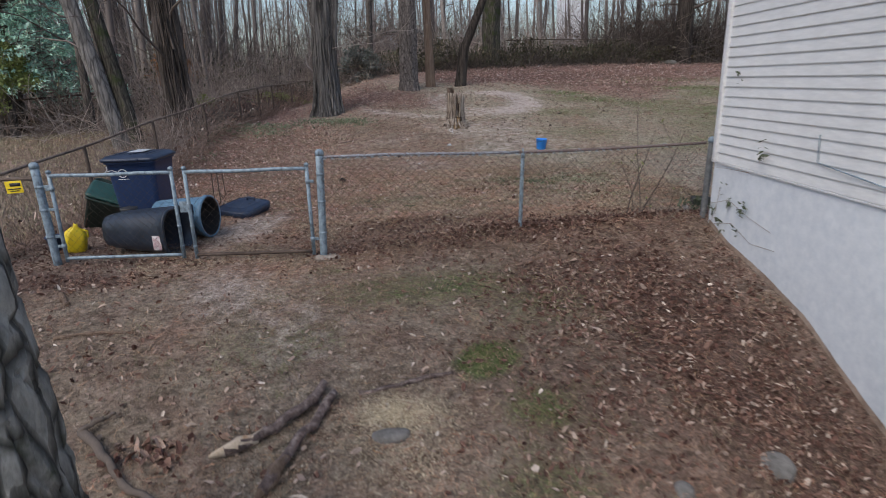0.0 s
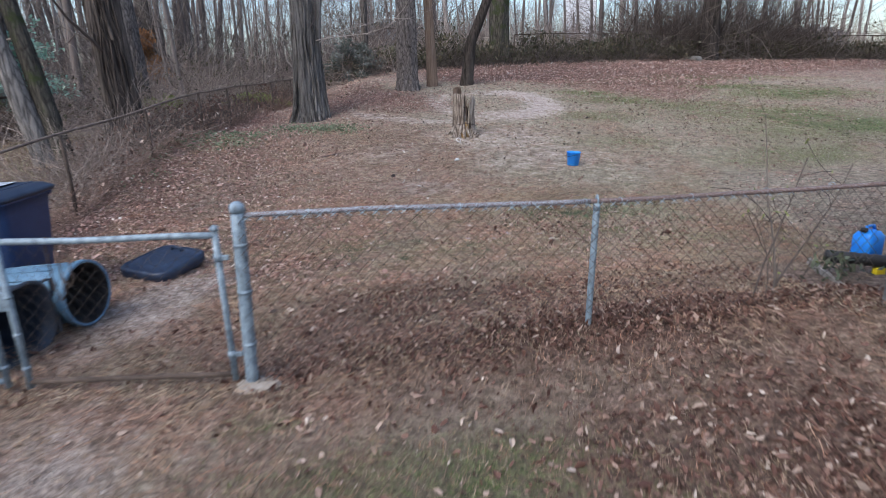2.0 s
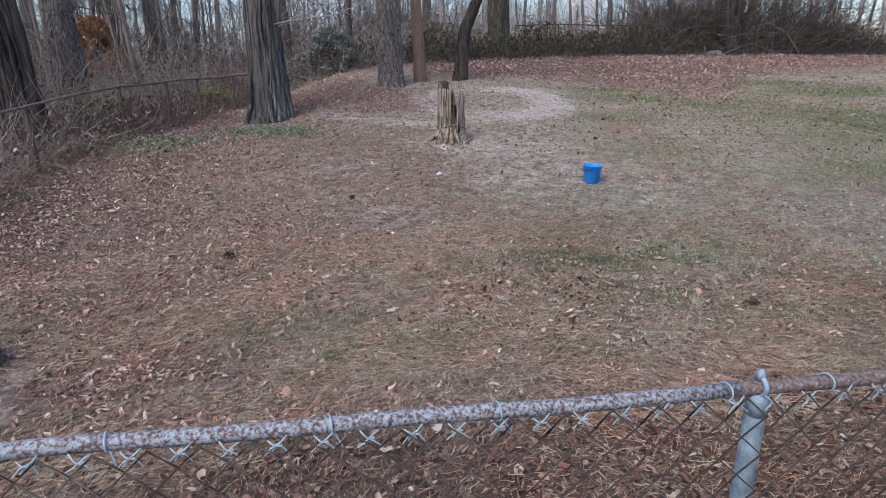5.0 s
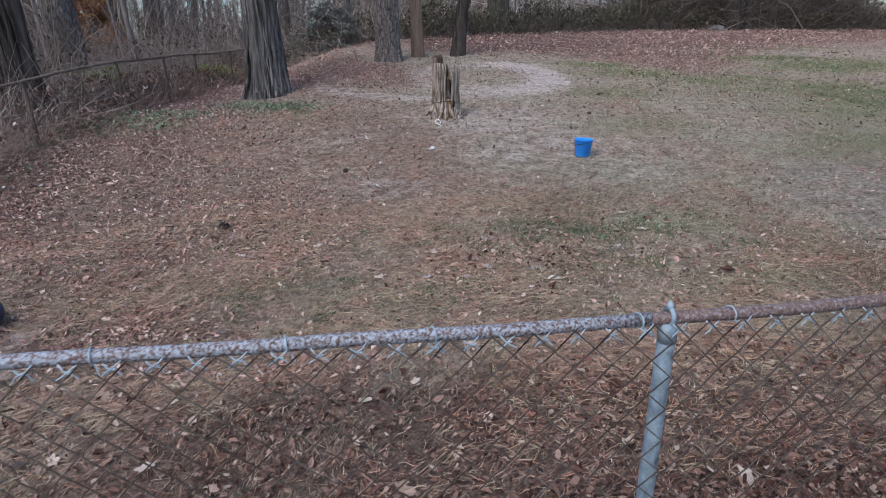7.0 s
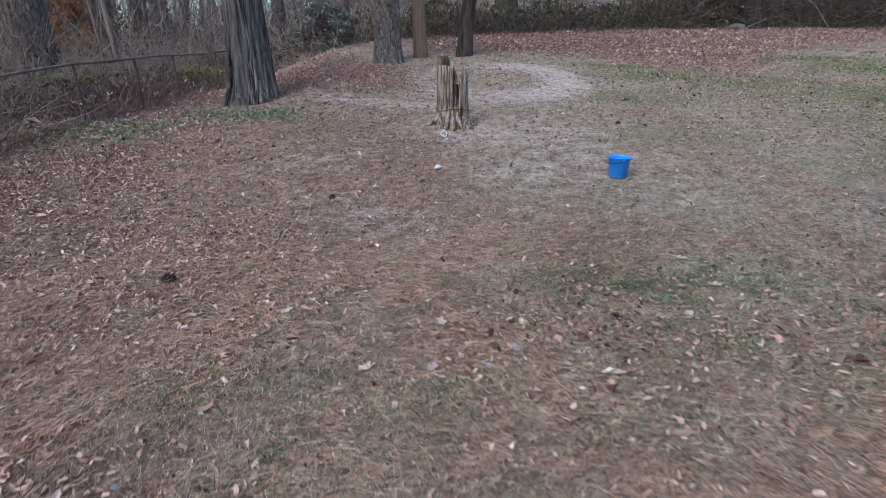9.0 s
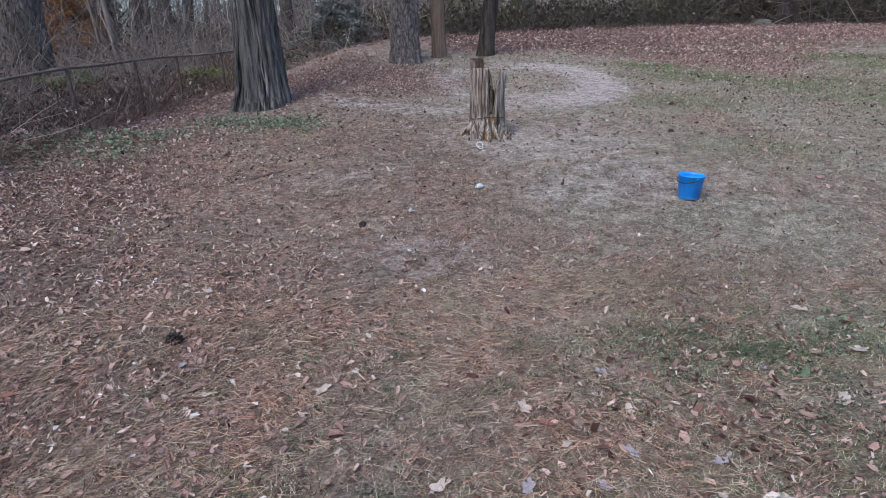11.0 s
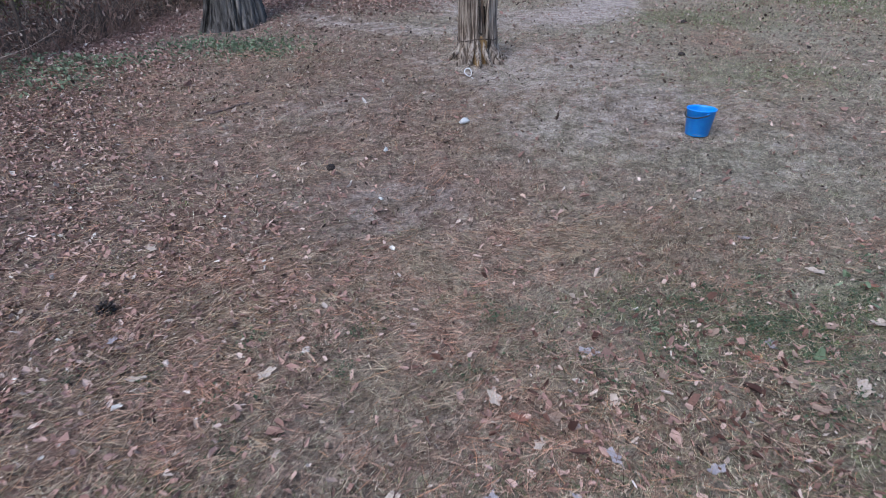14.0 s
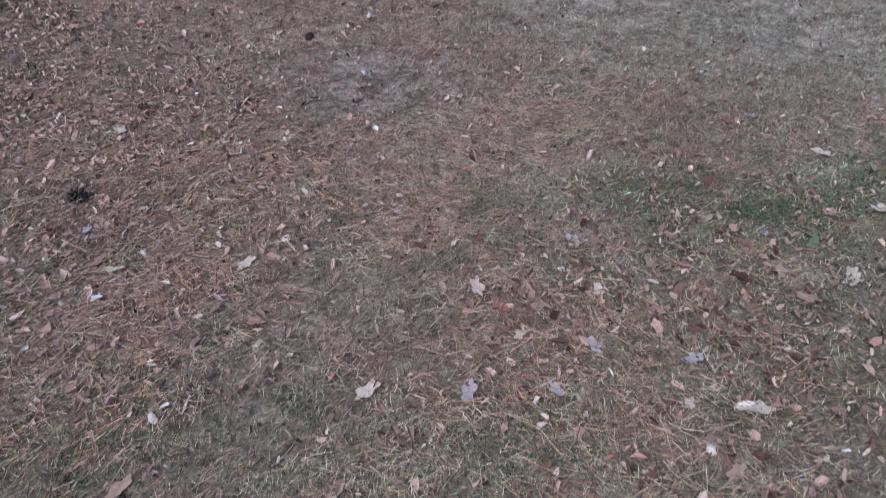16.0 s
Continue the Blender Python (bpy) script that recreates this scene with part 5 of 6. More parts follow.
part("top_rail", Geo().tube([(float(a), float(b) - 0.5, lz(a, b) + 1.15) for a, b in zip(bx, byy)], 0.02, 6), MAT["old_post"], back)
for a, b in zip(bx, byy):
    part("post", Geo().tube([(float(a), float(b) - 0.5, lz(a, b) - 0.1), (float(a), float(b) - 0.5, lz(a, b) + 1.15)], 0.03, 8), MAT["old_post"], back)

# ---- bins and litter by the gate ----
def wheelie_bin(name, label, m, body_mat, lid_mat, lid=True, emblem=False, corner=0.07):
    th = thing(name, label, "bin", m)
    H = 1.0
    foot_in = corner * 0.8
    out = [(0.46 - foot_in, 0.52 - foot_in, 0.0), (0.48 - foot_in * 0.3, 0.54 - foot_in * 0.3, 0.03 + corner * 0.12), (0.495, 0.56, 0.05 + corner * 0.5), (0.56, 0.66, 0.55), (0.60, 0.72, 0.88), (0.62, 0.75, H), (0.66, 0.80, H + 0.005), (0.66, 0.80, H + 0.04)]
    inn = [(0.61, 0.75, H + 0.04), (0.58, 0.70, 0.88), (0.44, 0.50, 0.05)]
    g = Geo()
    g.loft([rrect(w, d, min(corner, w * 0.42), z, 8) for w, d, z in out + inn])
    body = part("body", g, MAT[body_mat], th)
    for sx in (-1, 1):                       # wheels
        w = Geo().loft([[(sx * (0.20 + x), 0.30 + r * math.cos(a), 0.12 + r * math.sin(a)) for a in (2 * math.pi * k / 20 for k in range(20))] for x, r in ((0, 0.09), (0.005, 0.12), (0.05, 0.12), (0.055, 0.09))])
        part("wheel", w, MAT["dark"], th)
    part("axle", Geo().tube([(-0.25, 0.30, 0.12), (0.25, 0.30, 0.12)], 0.012, 8), MAT["galv"], th)
    part("handle", Geo().tube([(-0.26, 0.40, H - 0.02), (-0.26, 0.46, H + 0.0), (0.26, 0.46, H + 0.0), (0.26, 0.40, H - 0.02)], 0.017, 8), MAT[body_mat], th)
    if lid:
        lg = Geo().loft([rrect(0.70, 0.86, 0.08, H + 0.035), rrect(0.71, 0.87, 0.08, H + 0.07), rrect(0.66, 0.82, 0.08, H + 0.085), rrect(0.60, 0.76, 0.08, H + 0.11), rrect(0.40, 0.50, 0.08, H + 0.125), rrect(0.36, 0.46, 0.06, H + 0.115)])
        lo = part("lid", lg, MAT[lid_mat], th)
        part("grip", Geo().box((0.30, 0.04, 0.03), (0, -0.44, H + 0.06), 0.01), MAT[lid_mat], lo)
        for k in (-0.2, 0, 0.2):
            part("rib", Geo().box((0.03, 0.60, 0.02), (k, 0, H + 0.118), 0.006), MAT[lid_mat], lo)
    if emblem:
        eg = Geo()
        ring = [(-0.10 + 0.055 * math.cos(a), -0.366, 0.87 + 0.055 * math.sin(a)) for a in (2 * math.pi * k / 24 for k in range(25))]
        eg.tube(ring, 0.008, 5)
        for k in range(3):
            a = 2 * math.pi * k / 3 + 0.5
            eg.tube([(-0.10 + 0.012 * math.cos(a), -0.366, 0.87 + 0.012 * math.sin(a)), (-0.10 + 0.035 * math.cos(a), -0.366, 0.87 + 0.035 * math.sin(a))], 0.01, 5)
        part("emblem", eg, MAT["white"], th, "white round emblem")
        part("print", Geo().box((0.14, 0.006, 0.012), (-0.10, -0.356, 0.785)), MAT["white"], th, "white print bar")
    return th


BZ = lz(-2.5, 2.1)
cart = wheelie_bin("wheelie_bin", "tall navy wheeled rubbish bin with closed lid", pose(-2.49, 2.12, BZ - 0.005, 0, 0, -3) @ Matrix.Diagonal((1, 1, 0.93, 1)), "blue_bin", "bin_lid", True, True)
# thin pale plate added as the lid's painted highlight
part("lid_glare", Geo().box((0.20, 0.34, 0.004), (-0.02, 0.10, 1.132), 0.001), MAT["lid_glare_tone"], cart, "pale plate painted as glare on the lid")
part("cord", Geo().tube([(-0.29, -0.37, 0.97), (-0.27, -0.40, 0.93), (-0.31, -0.395, 0.90), (-0.22, -0.385, 0.92), (-0.06, -0.372, 0.85)], 0.006, 6), MAT["white"], cart, "white cord")
fallen = wheelie_bin("wheelie_bin", "black wheeled bin lying on its side without a lid", Matrix.LocRotScale((-2.54, 0.93, lz(-2.1, 0.8) + 0.255), Euler((0, radians(90), radians(-14))), (0.84, 0.84, 0.84)), "black_bin", "black_bin", False, corner=0.22)
part("sticker", Geo().box((0.20, 0.006, 0.12), (0.10, -0.366, 0.90), 0.002), MAT["sticker"], fallen, "pale printed sticker")

can = thing("trash_can", "round slate-blue plastic trash can lying with open mouth", "bin",
            Matrix.Translation((-1.47, 1.30, lz(-1.6, 1.4) + 0.272)) @ Vector((0.97, -0.24, 0.02)).to_track_quat('Z', 'Y').to_matrix().to_4x4())
cg = Geo().loft([circle(0.20, -0.70), circle(0.215, -0.69), circle(0.24, -0.25), circle(0.255, -0.06), circle(0.272, -0.055), circle(0.272, 0.0), circle(0.25, 0.0), circle(0.238, -0.1), circle(0.203, -0.67)])
part("body", cg, MAT["grey_can"], can)
for k in range(16):
    a = 2 * math.pi * k / 16
    part("rib", Geo().tube([(0.218 * math.cos(a), 0.218 * math.sin(a), -0.62), (0.245 * math.cos(a), 0.245 * math.sin(a), -0.2)], 0.008, 5), MAT["grey_can"], can)
# dark inner skin: shade deep in the can is put into its colour
part("inner_shade", Geo().loft([circle(0.246, -0.004), circle(0.232, -0.1), circle(0.198, -0.655), circle(0.02, -0.65)], False, True), MAT["dark"], can, "inside coloured dark for the shade in its depth")

flat_lid = thing("bin_lid", "dark square bin lid lying on the bare soil", "lid", pose(-1.33, 2.70, lz(-1.33, 2.70) + 0.035, 5, 3, -28))
part("plate", Geo().loft([rrect(0.55, 0.64, 0.12, -0.02, 7), rrect(0.60, 0.70, 0.13, 0.03, 7), rrect(0.60, 0.70, 0.13, 0.10, 7), rrect(0.55, 0.65, 0.12, 0.118, 7), rrect(0.52, 0.62, 0.11, 0.10, 7), rrect(0.40, 0.48, 0.10, 0.138, 7), rrect(0.30, 0.38, 0.08, 0.128, 7)]), MAT["bin_lid"], flat_lid)
part("handle", Geo().tube([(-0.07, 0.20, 0.11), (-0.06, 0.20, 0.165), (0.06, 0.20, 0.165), (0.07, 0.20, 0.11)], 0.018, 8), MAT["bin_lid"], flat_lid)

tote = thing("recycling_tub", "dark green plastic tub tipped against the fence", "tub", pose(-3.22, 2.45, lz(-3.2, 2.45) + 0.10, 22, 24, 12))
part("body", Geo().loft([rrect(0.38, 0.42, 0.05, -0.12), rrect(0.42, 0.46, 0.05, -0.09), rrect(0.48, 0.54, 0.05, 0.42), rrect(0.52, 0.58, 0.05, 0.42), rrect(0.52, 0.58, 0.05, 0.45), rrect(0.47, 0.53, 0.05, 0.45), rrect(0.37, 0.43, 0.05, 0.04)]), MAT["green_bin"], tote)
part("lid", Geo().loft([rrect(0.53, 0.42, 0.05, 0.46, cy=-0.06), rrect(0.54, 0.43, 0.05, 0.485, cy=-0.06), rrect(0.46, 0.35, 0.05, 0.50, cy=-0.06)]), MAT["teal"], tote, "teal lid")

jug = thing("plastic_jug", "crumpled yellow plastic jug on the leaves", "jug", pose(-2.98, 0.92, lz(-2.98, 0.92) + 0.01, 4, 10, 25))
jg = Geo()
rg_ = np.random.default_rng(5)
rings = []
for w, d, z in ((0.20, 0.15, 0), (0.23, 0.18, 0.02), (0.23, 0.18, 0.17), (0.20, 0.15, 0.23), (0.10, 0.09, 0.28), (0.05, 0.05, 0.30), (0.05, 0.05, 0.33)):
    rings.append([(x * (1 + rg_.normal(0, 0.06)), y * (1 + rg_.normal(0, 0.06)), z + rg_.normal(0, 0.006)) for x, y, z in rrect(w, d, min(w, d) * 0.35, z)])
jg.loft(rings)
part("body", jg, MAT["yellow"], jug)
part("handle", Geo().tube([(0.06, 0, 0.27), (0.12, 0, 0.25), (0.13, 0, 0.18), (0.10, 0, 0.15)], 0.014, 7), MAT["yellow"], jug)
cap = thing("plastic_pot", "small dark blue plastic pot by the gate post", "pot", pose(-3.25, 1.1, lz(-3.25, 1.1)))
part("body", Geo().loft([circle(0.08, 0, 18), circle(0.11, 0.16, 18), circle(0.12, 0.16, 18), circle(0.12, 0.18, 18), circle(0.10, 0.18, 18), circle(0.07, 0.02, 18)]), MAT["blue_bin"], cap)

# ---- bucket ----
BX, BY = 4.632, 6.41
bucket = thing("bucket", "bright blue plastic bucket with a dark handle", "bucket", pose(BX, BY, lz(BX, BY) - 0.006) @ Matrix.Rotation(radians(-3), 4, Vector((-0.47, -0.88, 0))) @ pose(0, 0, 0, 0, 0, -85) @ Matrix.Diagonal((0.92, 0.92, 0.90, 1)))
part("body", Geo().loft([circle(0.103, 0.0, 36), circle(0.108, 0.004, 36), circle(0.133, 0.248, 36), circle(0.140, 0.252, 36), circle(0.142, 0.262, 36), circle(0.137, 0.265, 36), circle(0.130, 0.262, 36), circle(0.127, 0.24, 36), circle(0.101, 0.012, 36)]), MAT["blue"], bucket)
part("handle", Geo().tube([(0.146 * math.cos(a), -0.01 - 0.128 * math.sin(a), 0.232 - 0.050 * math.sin(a)) for a in (math.pi * k / 16 for k in range(17))], 0.0055, 7), MAT["dark"], bucket, "dark bail handle")
for s in (-1, 1):
    part("ear", Geo().box((0.012, 0.026, 0.024), (s * 0.138, -0.02, 0.232), 0.004), MAT["blue"], bucket)

# ---- hollow stump ----
SX, SY = 3.09, 8.93
stump = thing("tree_stump", "hollow split bleached stump with spreading roots", "stump", pose(SX, SY, lz(SX, SY)))
rs = np.random.default_rng(12)


def stave(a0, a1, top, r=0.215, thick=0.07, seed=0, lean=0.0, rag=0.012):
    """One standing piece of the shell, between two angles, fluted, with a broken top."""
    q = np.random.default_rng(seed)
    na, nz = max(7, int((a1 - a0) / 0.09)), 18
    A = np.linspace(a0, a1, na)
    topz = top + q.normal(0, rag, na) - (0.02 + 2 * rag) * np.abs(np.linspace(-1, 1, na)) ** 3
    flute = 1 + q.normal(0, 0.055, na) + 0.03 * np.sin(A * 11 + seed)
    g = Geo()
    rings = []
    for k in range(nz):
        u = (k / (nz - 1)) ** 1.25
        ring = []
        for s in (0, 1):
            for i in (range(na) if s == 0 else range(na - 1, -1, -1)):
                z = -0.1 + (topz[i] + 0.1) * u
                claw = max(0.0, math.cos(A[i] * 8 + 0.7)) ** 1.5
                fl = 1 + (0.10 + 0.85 * claw) * math.exp(-max(z, 0) / 0.10) * (1 - s)
                rr_ = (r * (1 - 0.12 * u) * fl * (1 + (flute[i] - 1) * (0.5 + u)) * (1 + 0.02 * math.sin(z * 14 + i))) - s * thick * (1 - 0.5 * u)
                ring.append((rr_ * math.cos(A[i]) + lean * u, rr_ * math.sin(A[i]), z))
        rings.append(ring)
    g.loft(rings)
    return g


part("shell", stave(2.75, 4.66, 0.87, seed=1, rag=0.012), MAT["stump_wood"], stump)
part("shell", stave(4.60, 5.25, 0.34, seed=7, rag=0.06, r=0.205), MAT["stump_wood"], stump)
part("shell", stave(5.12, 6.6, 0.78, seed=2, lean=0.04, rag=0.035), MAT["stump_wood"], stump)
part("shell", stave(0.30, 1.5, 0.66, seed=3, rag=0.07), MAT["stump_wood"], stump)
part("shell", stave(1.5, 2.7, 1.0, seed=4, thick=0.09, rag=0.02), MAT["snag_wood"], stump, "mossy brown back of the shell")
# added dark core that stands in for shade between the staves
part("hollow", Geo().tube([(0.01, 0.0, 0.0), (0.01, 0.02, 0.4), (0.02, 0.03, 0.6)], [0.13, 0.12, 0.09], 10), MAT["hollow_shade"], stump, "dark core added for the hollow's shade")
for k in range(9):                           # splinters standing in the hollow
    a = 4.5 + 0.22 * k
    c, s = math.cos(a), math.sin(a)
    h = 0.45 + 0.36 * rs.uniform()
    rad = 0.10 + 0.07 * rs.uniform()
    part("splinter", Geo().tube([(rad * c, rad * s, 0.05), (rad * c + 0.01, rad * s, h * 0.6), (rad * c + rs.normal(0, 0.02), rad * s, h)], [0.028, 0.022, 0.004], 6), MAT["stump_wood" if k % 3 else "snag_wood"], stump)
for a, L in ((3.15, 0.42), (3.75, 0.30), (4.25, 0.33), (4.6, 0.36), (5.0, 0.34), (5.45, 0.36), (5.9, 0.34), (6.3, 0.28), (2.6, 0.25), (0.5, 0.3)):
    c, s = math.cos(a), math.sin(a)
    part("root", Geo().tube([(0.17 * c, 0.17 * s, 0.24), (0.22 * c, 0.22 * s, 0.11), (L * 0.85 * c, L * 0.85 * s, 0.02), (L * 1.15 * c, L * 1.15 * s, -0.05)], [0.030, 0.040, 0.030, 0.012], 9), MAT["stump_wood"], stump)
part("rust_band", stave(4.35, 5.05, 0.27, seed=9, r=0.222, thick=0.02), MAT["rust_stain"], stump, "orange-brown wood where the cable rubs")
part("chain", Geo().tube([(0.235 * math.cos(a), 0.235 * math.sin(a), 0.24 + 0.015 * math.sin(3 * a)) for a in (2 * math.pi * k / 30 for k in range(31))], 0.007, 5), MAT["old_post"], stump, "rusty cable round the foot")
tie = thing("tie_out_ring", "pale rope ring lying at the end of a cable", "rope", pose(2.86, 8.24, lz(2.86, 8.24) + 0.05, 50, 0, 10))
part("loop", Geo().tube([(0.040 * math.cos(a), 0.050 * math.sin(a), 0.01 * math.sin(2 * a) + 0.004) for a in (2 * math.pi * k / 20 for k in range(21))], 0.007, 6), MAT["white"], tie)
part("knot", Geo().tube([(0.02, -0.07, 0.0), (0.05, -0.11, 0.015), (0.03, -0.14, 0.01), (0.06, -0.17, 0.0)], 0.012, 6), MAT["white"], tie)

# ---- small things in the yard ----
def chewed(name, label, x, y, size, mat, seed, category="litter"):
    q = np.random.default_rng(seed)
    th = thing(name, label, category, pose(x, y, lz(x, y) + 0.005, 0, 0, seed * 40))
    g = Geo().loft([[(p[0] * (1 + q.normal(0, 0.12)), p[1] * (1 + q.normal(0, 0.12)), p[2] + abs(q.normal(0, 0.006))) for p in rrect(w * size, d * size, 0.2 * size, z * size)] for w, d, z in ((0.8, 0.4, 0), (1.0, 0.5, 0.1), (0.7, 0.35, 0.28), (0.25, 0.15, 0.35))])
    part("body", g, MAT[mat], th)
    return th


chewed("paper_scrap", "crumpled white scrap on the straw", 2.60, 6.97, 0.12, "white", 1)
chewed("paper_scrap", "small white scrap on the straw", 1.83, 6.55, 0.07, "white", 2)
chewed("paper_scrap", "tiny white scrap on the straw", 1.75, 5.75, 0.045, "white", 3)


def pine_cone(x, y, size, seed):
    th = thing("pine_cone", "dark open pine cone lying in the straw", "pine cone", pose(x, y, lz(x, y) + size * 0.3, 80, 0, seed * 70), "fallen cones")
    g = Geo()
    for k in range(46):
        u = k / 46
        a = k * 2.4
        r = size * 0.42 * math.sin(math.pi * (0.12 + 0.8 * u)) + 0.004
        c, s = math.cos(a), math.sin(a)
        z = (u - 0.5) * size
        w = size * 0.11
        g.add([(0.2 * r * c, 0.2 * r * s, z - 0.01), (r * c - w * s, r * s + w * c, z + 0.006), (1.15 * r * c, 1.15 * r * s, z + 0.016), (r * c + w * s, r * s - w * c, z + 0.006), (r * c, r * s, z - 0.008)], [(0, 1, 2), (0, 2, 3), (0, 4, 1), (0, 3, 4), (1, 4, 2), (2, 4, 3)])
    part("body", g, MAT["cone"], th)


pine_cone(0.15, 4.63, 0.10, 1)
pine_cone(1.36, 6.28, 0.06, 2)
for k, (x, y, tx, ty) in enumerate(((5.6, 8.6, 0.1, 0), (6.4, 10.1, 0.1, 0.1))):
    chewed("clod", "small dark clod of soil on the grass", x, y, 0.10, "cone", 7 + k, "clod")


def stick(label, pts, r, mat="log_bark", name="fallen_branch", end_mat=None, sides=12):
    th = thing(name, label, "branch", pose(pts[0][0], pts[0][1], lz(pts[0][0], pts[0][1])))
    q = np.random.default_rng(int(abs(pts[0][0]) * 100))
    loc, rad = [], []
    N = 14
    P = np.array([(x, y, lz(x, y) + dz) for x, y, dz in pts]) - np.array([pts[0][0], pts[0][1], lz(pts[0][0], pts[0][1])])
    for u in np.linspace(0, 1, N):
        loc.append([np.interp(u, np.linspace(0, 1, len(P)), P[:, k]) + q.normal(0, r * 0.22) for k in range(3)])
        rad.append(r * (1 - 0.35 * u) * (1 + q.normal(0, 0.14)))
    part("stem", Geo().tube(loc, rad, sides), MAT[mat], th)
    if end_mat:
        d = (Vector(loc[0]) - Vector(loc[2])).normalized()
        bare = [Vector(loc[4]), Vector(loc[3]), Vector(loc[2]), Vector(loc[1]), Vector(loc[0]), Vector(loc[0]) + d * 0.05, Vector(loc[0]) + d * 0.09]
        be = Geo().tube(bare, [rad[4] * 0.85, rad[3] * 1.03, rad[2] * 1.02, rad[1] * 1.04, rad[0] * 0.95, rad[0] * 0.6, rad[0] * 0.25], sides)
        be.v = [tuple(c + q.normal(0, r * 0.10) for c in p) for p in be.v]
        part("bare_end", be, MAT[end_mat], th, "bare splintered end")
    return th


stick("broken bark-covered branch with a splintered pale end", [(-0.50, -3.03, 0.04), (-0.24, -2.90, 0.05), (0.0, -2.72, 0.05), (0.12, -2.53, 0.05)], 0.044, end_mat="cut_wood")
stick("peeling grey branch lying beside another", [(-0.22, -3.34, 0.03), (-0.10, -3.10, 0.04), (0.06, -2.86, 0.04), (0.17, -2.62, 0.05)], 0.038, end_mat="snag_wood")
stick("dark curved branch on the litter", [(-1.44, -2.70, 0.03), (-1.22, -2.95, 0.04), (-1.0, -3.22, 0.03), (-0.7, -3.4, 0.03)], 0.030, "twig_dark")
stick("short dark stick on the litter", [(-1.45, -2.72, 0.05), (-1.36, -2.64, 0.06), (-1.28, -2.58, 0.05)], 0.020, "twig_dark")
stick("thin dry stick half sunk in soil", [(0.35, -2.62, 0.0), (0.7, -2.55, 0.012), (1.05, -2.45, 0.0)], 0.022)
stick("pale old stick in the leaves", [(-2.4, -0.72, 0.02), (-2.25, -0.95, 0.02)], 0.03, "snag_wood")
stick("thin stick in the grass", [(-2.1, -1.55, 0.01), (-1.8, -1.5, 0.015), (-1.5, -1.55, 0.01)], 0.018, "snag_wood")
stick("thin dry twig on the straw", [(0.1, 7.6, 0.01), (0.5, 7.8, 0.02)], 0.012)
stick("grey log at the back brush", [(15.2, 24.1, 0.12), (16.6, 24.3, 0.12)], 0.14, "snag_wood", "log")
for k, (x, y, sx, sy) in enumerate(((0.54, -3.03, 0.13, 0.07), (3.0, -3.45, 0.17, 0.13), (2.2, -3.7, 0.07, 0.06), (17.4, 23.6, 0.35, 0.3))):
    th = thing("stone", "flat grey stone sunk in the soil" if k < 3 else "dark rounded rock among the leaves", "stone", pose(x, y, lz(x, y), 0, 0, 40 * k))
    part("body", Geo().loft([[(sx * r * math.cos(a) * (1 + 0.07 * math.sin(3 * a + k)), sy * r * math.sin(a) * (1 + 0.06 * math.cos(2 * a)), z * (1 if k < 3 else 5)) for a in (2 * math.pi * j / 18 for j in range(18))] for r, z in ((0.95, -0.06), (1.0, 0.0), (0.9, 0.022), (0.6, 0.034), (0.2, 0.038))]), MAT["stone"], th)
flakes = thing("bark_flakes", "dark red-brown flakes of bark heaped on the litter", "bark", pose(-0.95, -2.95, lz(-0.95, -2.95)), kind="stuff")
q = np.random.default_rng(19)
V, F = leaf_quads(q.normal(0, 1, (70, 3)) * np.array([0.16, 0.10, 0.012]) + np.array([0, 0, 0.02]), 0.085, q, 0.5)
ob = new("flake_heap", mesh_from("flake_heap", V, F, MAT["leaf_russet"], False))
ob.parent = flakes
dust = thing("sawdust_pile", "thin spill of pale sawdust on the soil", "sawdust", pose(0.60, -2.86, lz(0.60, -2.86)))
q = np.random.default_rng(3)
cx_ = np.concatenate([q.normal(-0.02, 0.15, 6500), q.normal(0.06, 0.13, 1000), q.normal(0, 0.36, 5500)])
cy_ = np.concatenate([q.normal(0.02, 0.09, 6500), q.normal(-0.42, 0.11, 1000), q.normal(-0.15, 0.32, 5500)])
V, F = leaf_quads(np.stack([cx_, cy_, land(0.60 + cx_, -2.86 + cy_) - lz(0.60, -2.86) + q.uniform(0.001, 0.008, 13000)], 1), 0.015, q, 0.7, 3)
ob = new("sawdust_layer", mesh_from("sawdust_layer", V, F, MAT["chips"], False))
ob.parent = dust

# ---- by the house corner ----
cj = thing("fuel_jug", "bright blue plastic water jug behind the house corner", "jug", pose(5.72, 1.28, lz(5.72, 1.28) + 0.05, 0, 0, 15) @ Matrix.Diagonal((0.88, 0.88, 0.88, 1)))
part("body", Geo().loft([rrect(0.26, 0.20, 0.05, 0), rrect(0.28, 0.22, 0.05, 0.02), rrect(0.28, 0.22, 0.05, 0.26), rrect(0.22, 0.16, 0.05, 0.31), rrect(0.10, 0.08, 0.03, 0.33)]), MAT["blue"], cj)
part("handle", Geo().tube([(-0.08, 0, 0.31), (-0.07, 0, 0.37), (0.05, 0, 0.37), (0.08, 0, 0.32)], 0.018, 8), MAT["blue"], cj)
part("cap", Geo().loft([circle(0.035, 0.32, 16, -0.11), circle(0.035, 0.36, 16, -0.11)]), MAT["dark"], cj)
pipe = thing("drain_pipe", "black corrugated drain pipe lying by the foundation", "pipe", pose(5.12, 1.12, lz(5.12, 1.12) + 0.16))
pts = [(0.04 * k, -0.02 * k, -0.002 * k) for k in range(26)]
part("hose", Geo().tube(pts, [0.055 + 0.006 * (k % 2) for k in range(26)], 16), MAT["dark"], pipe)
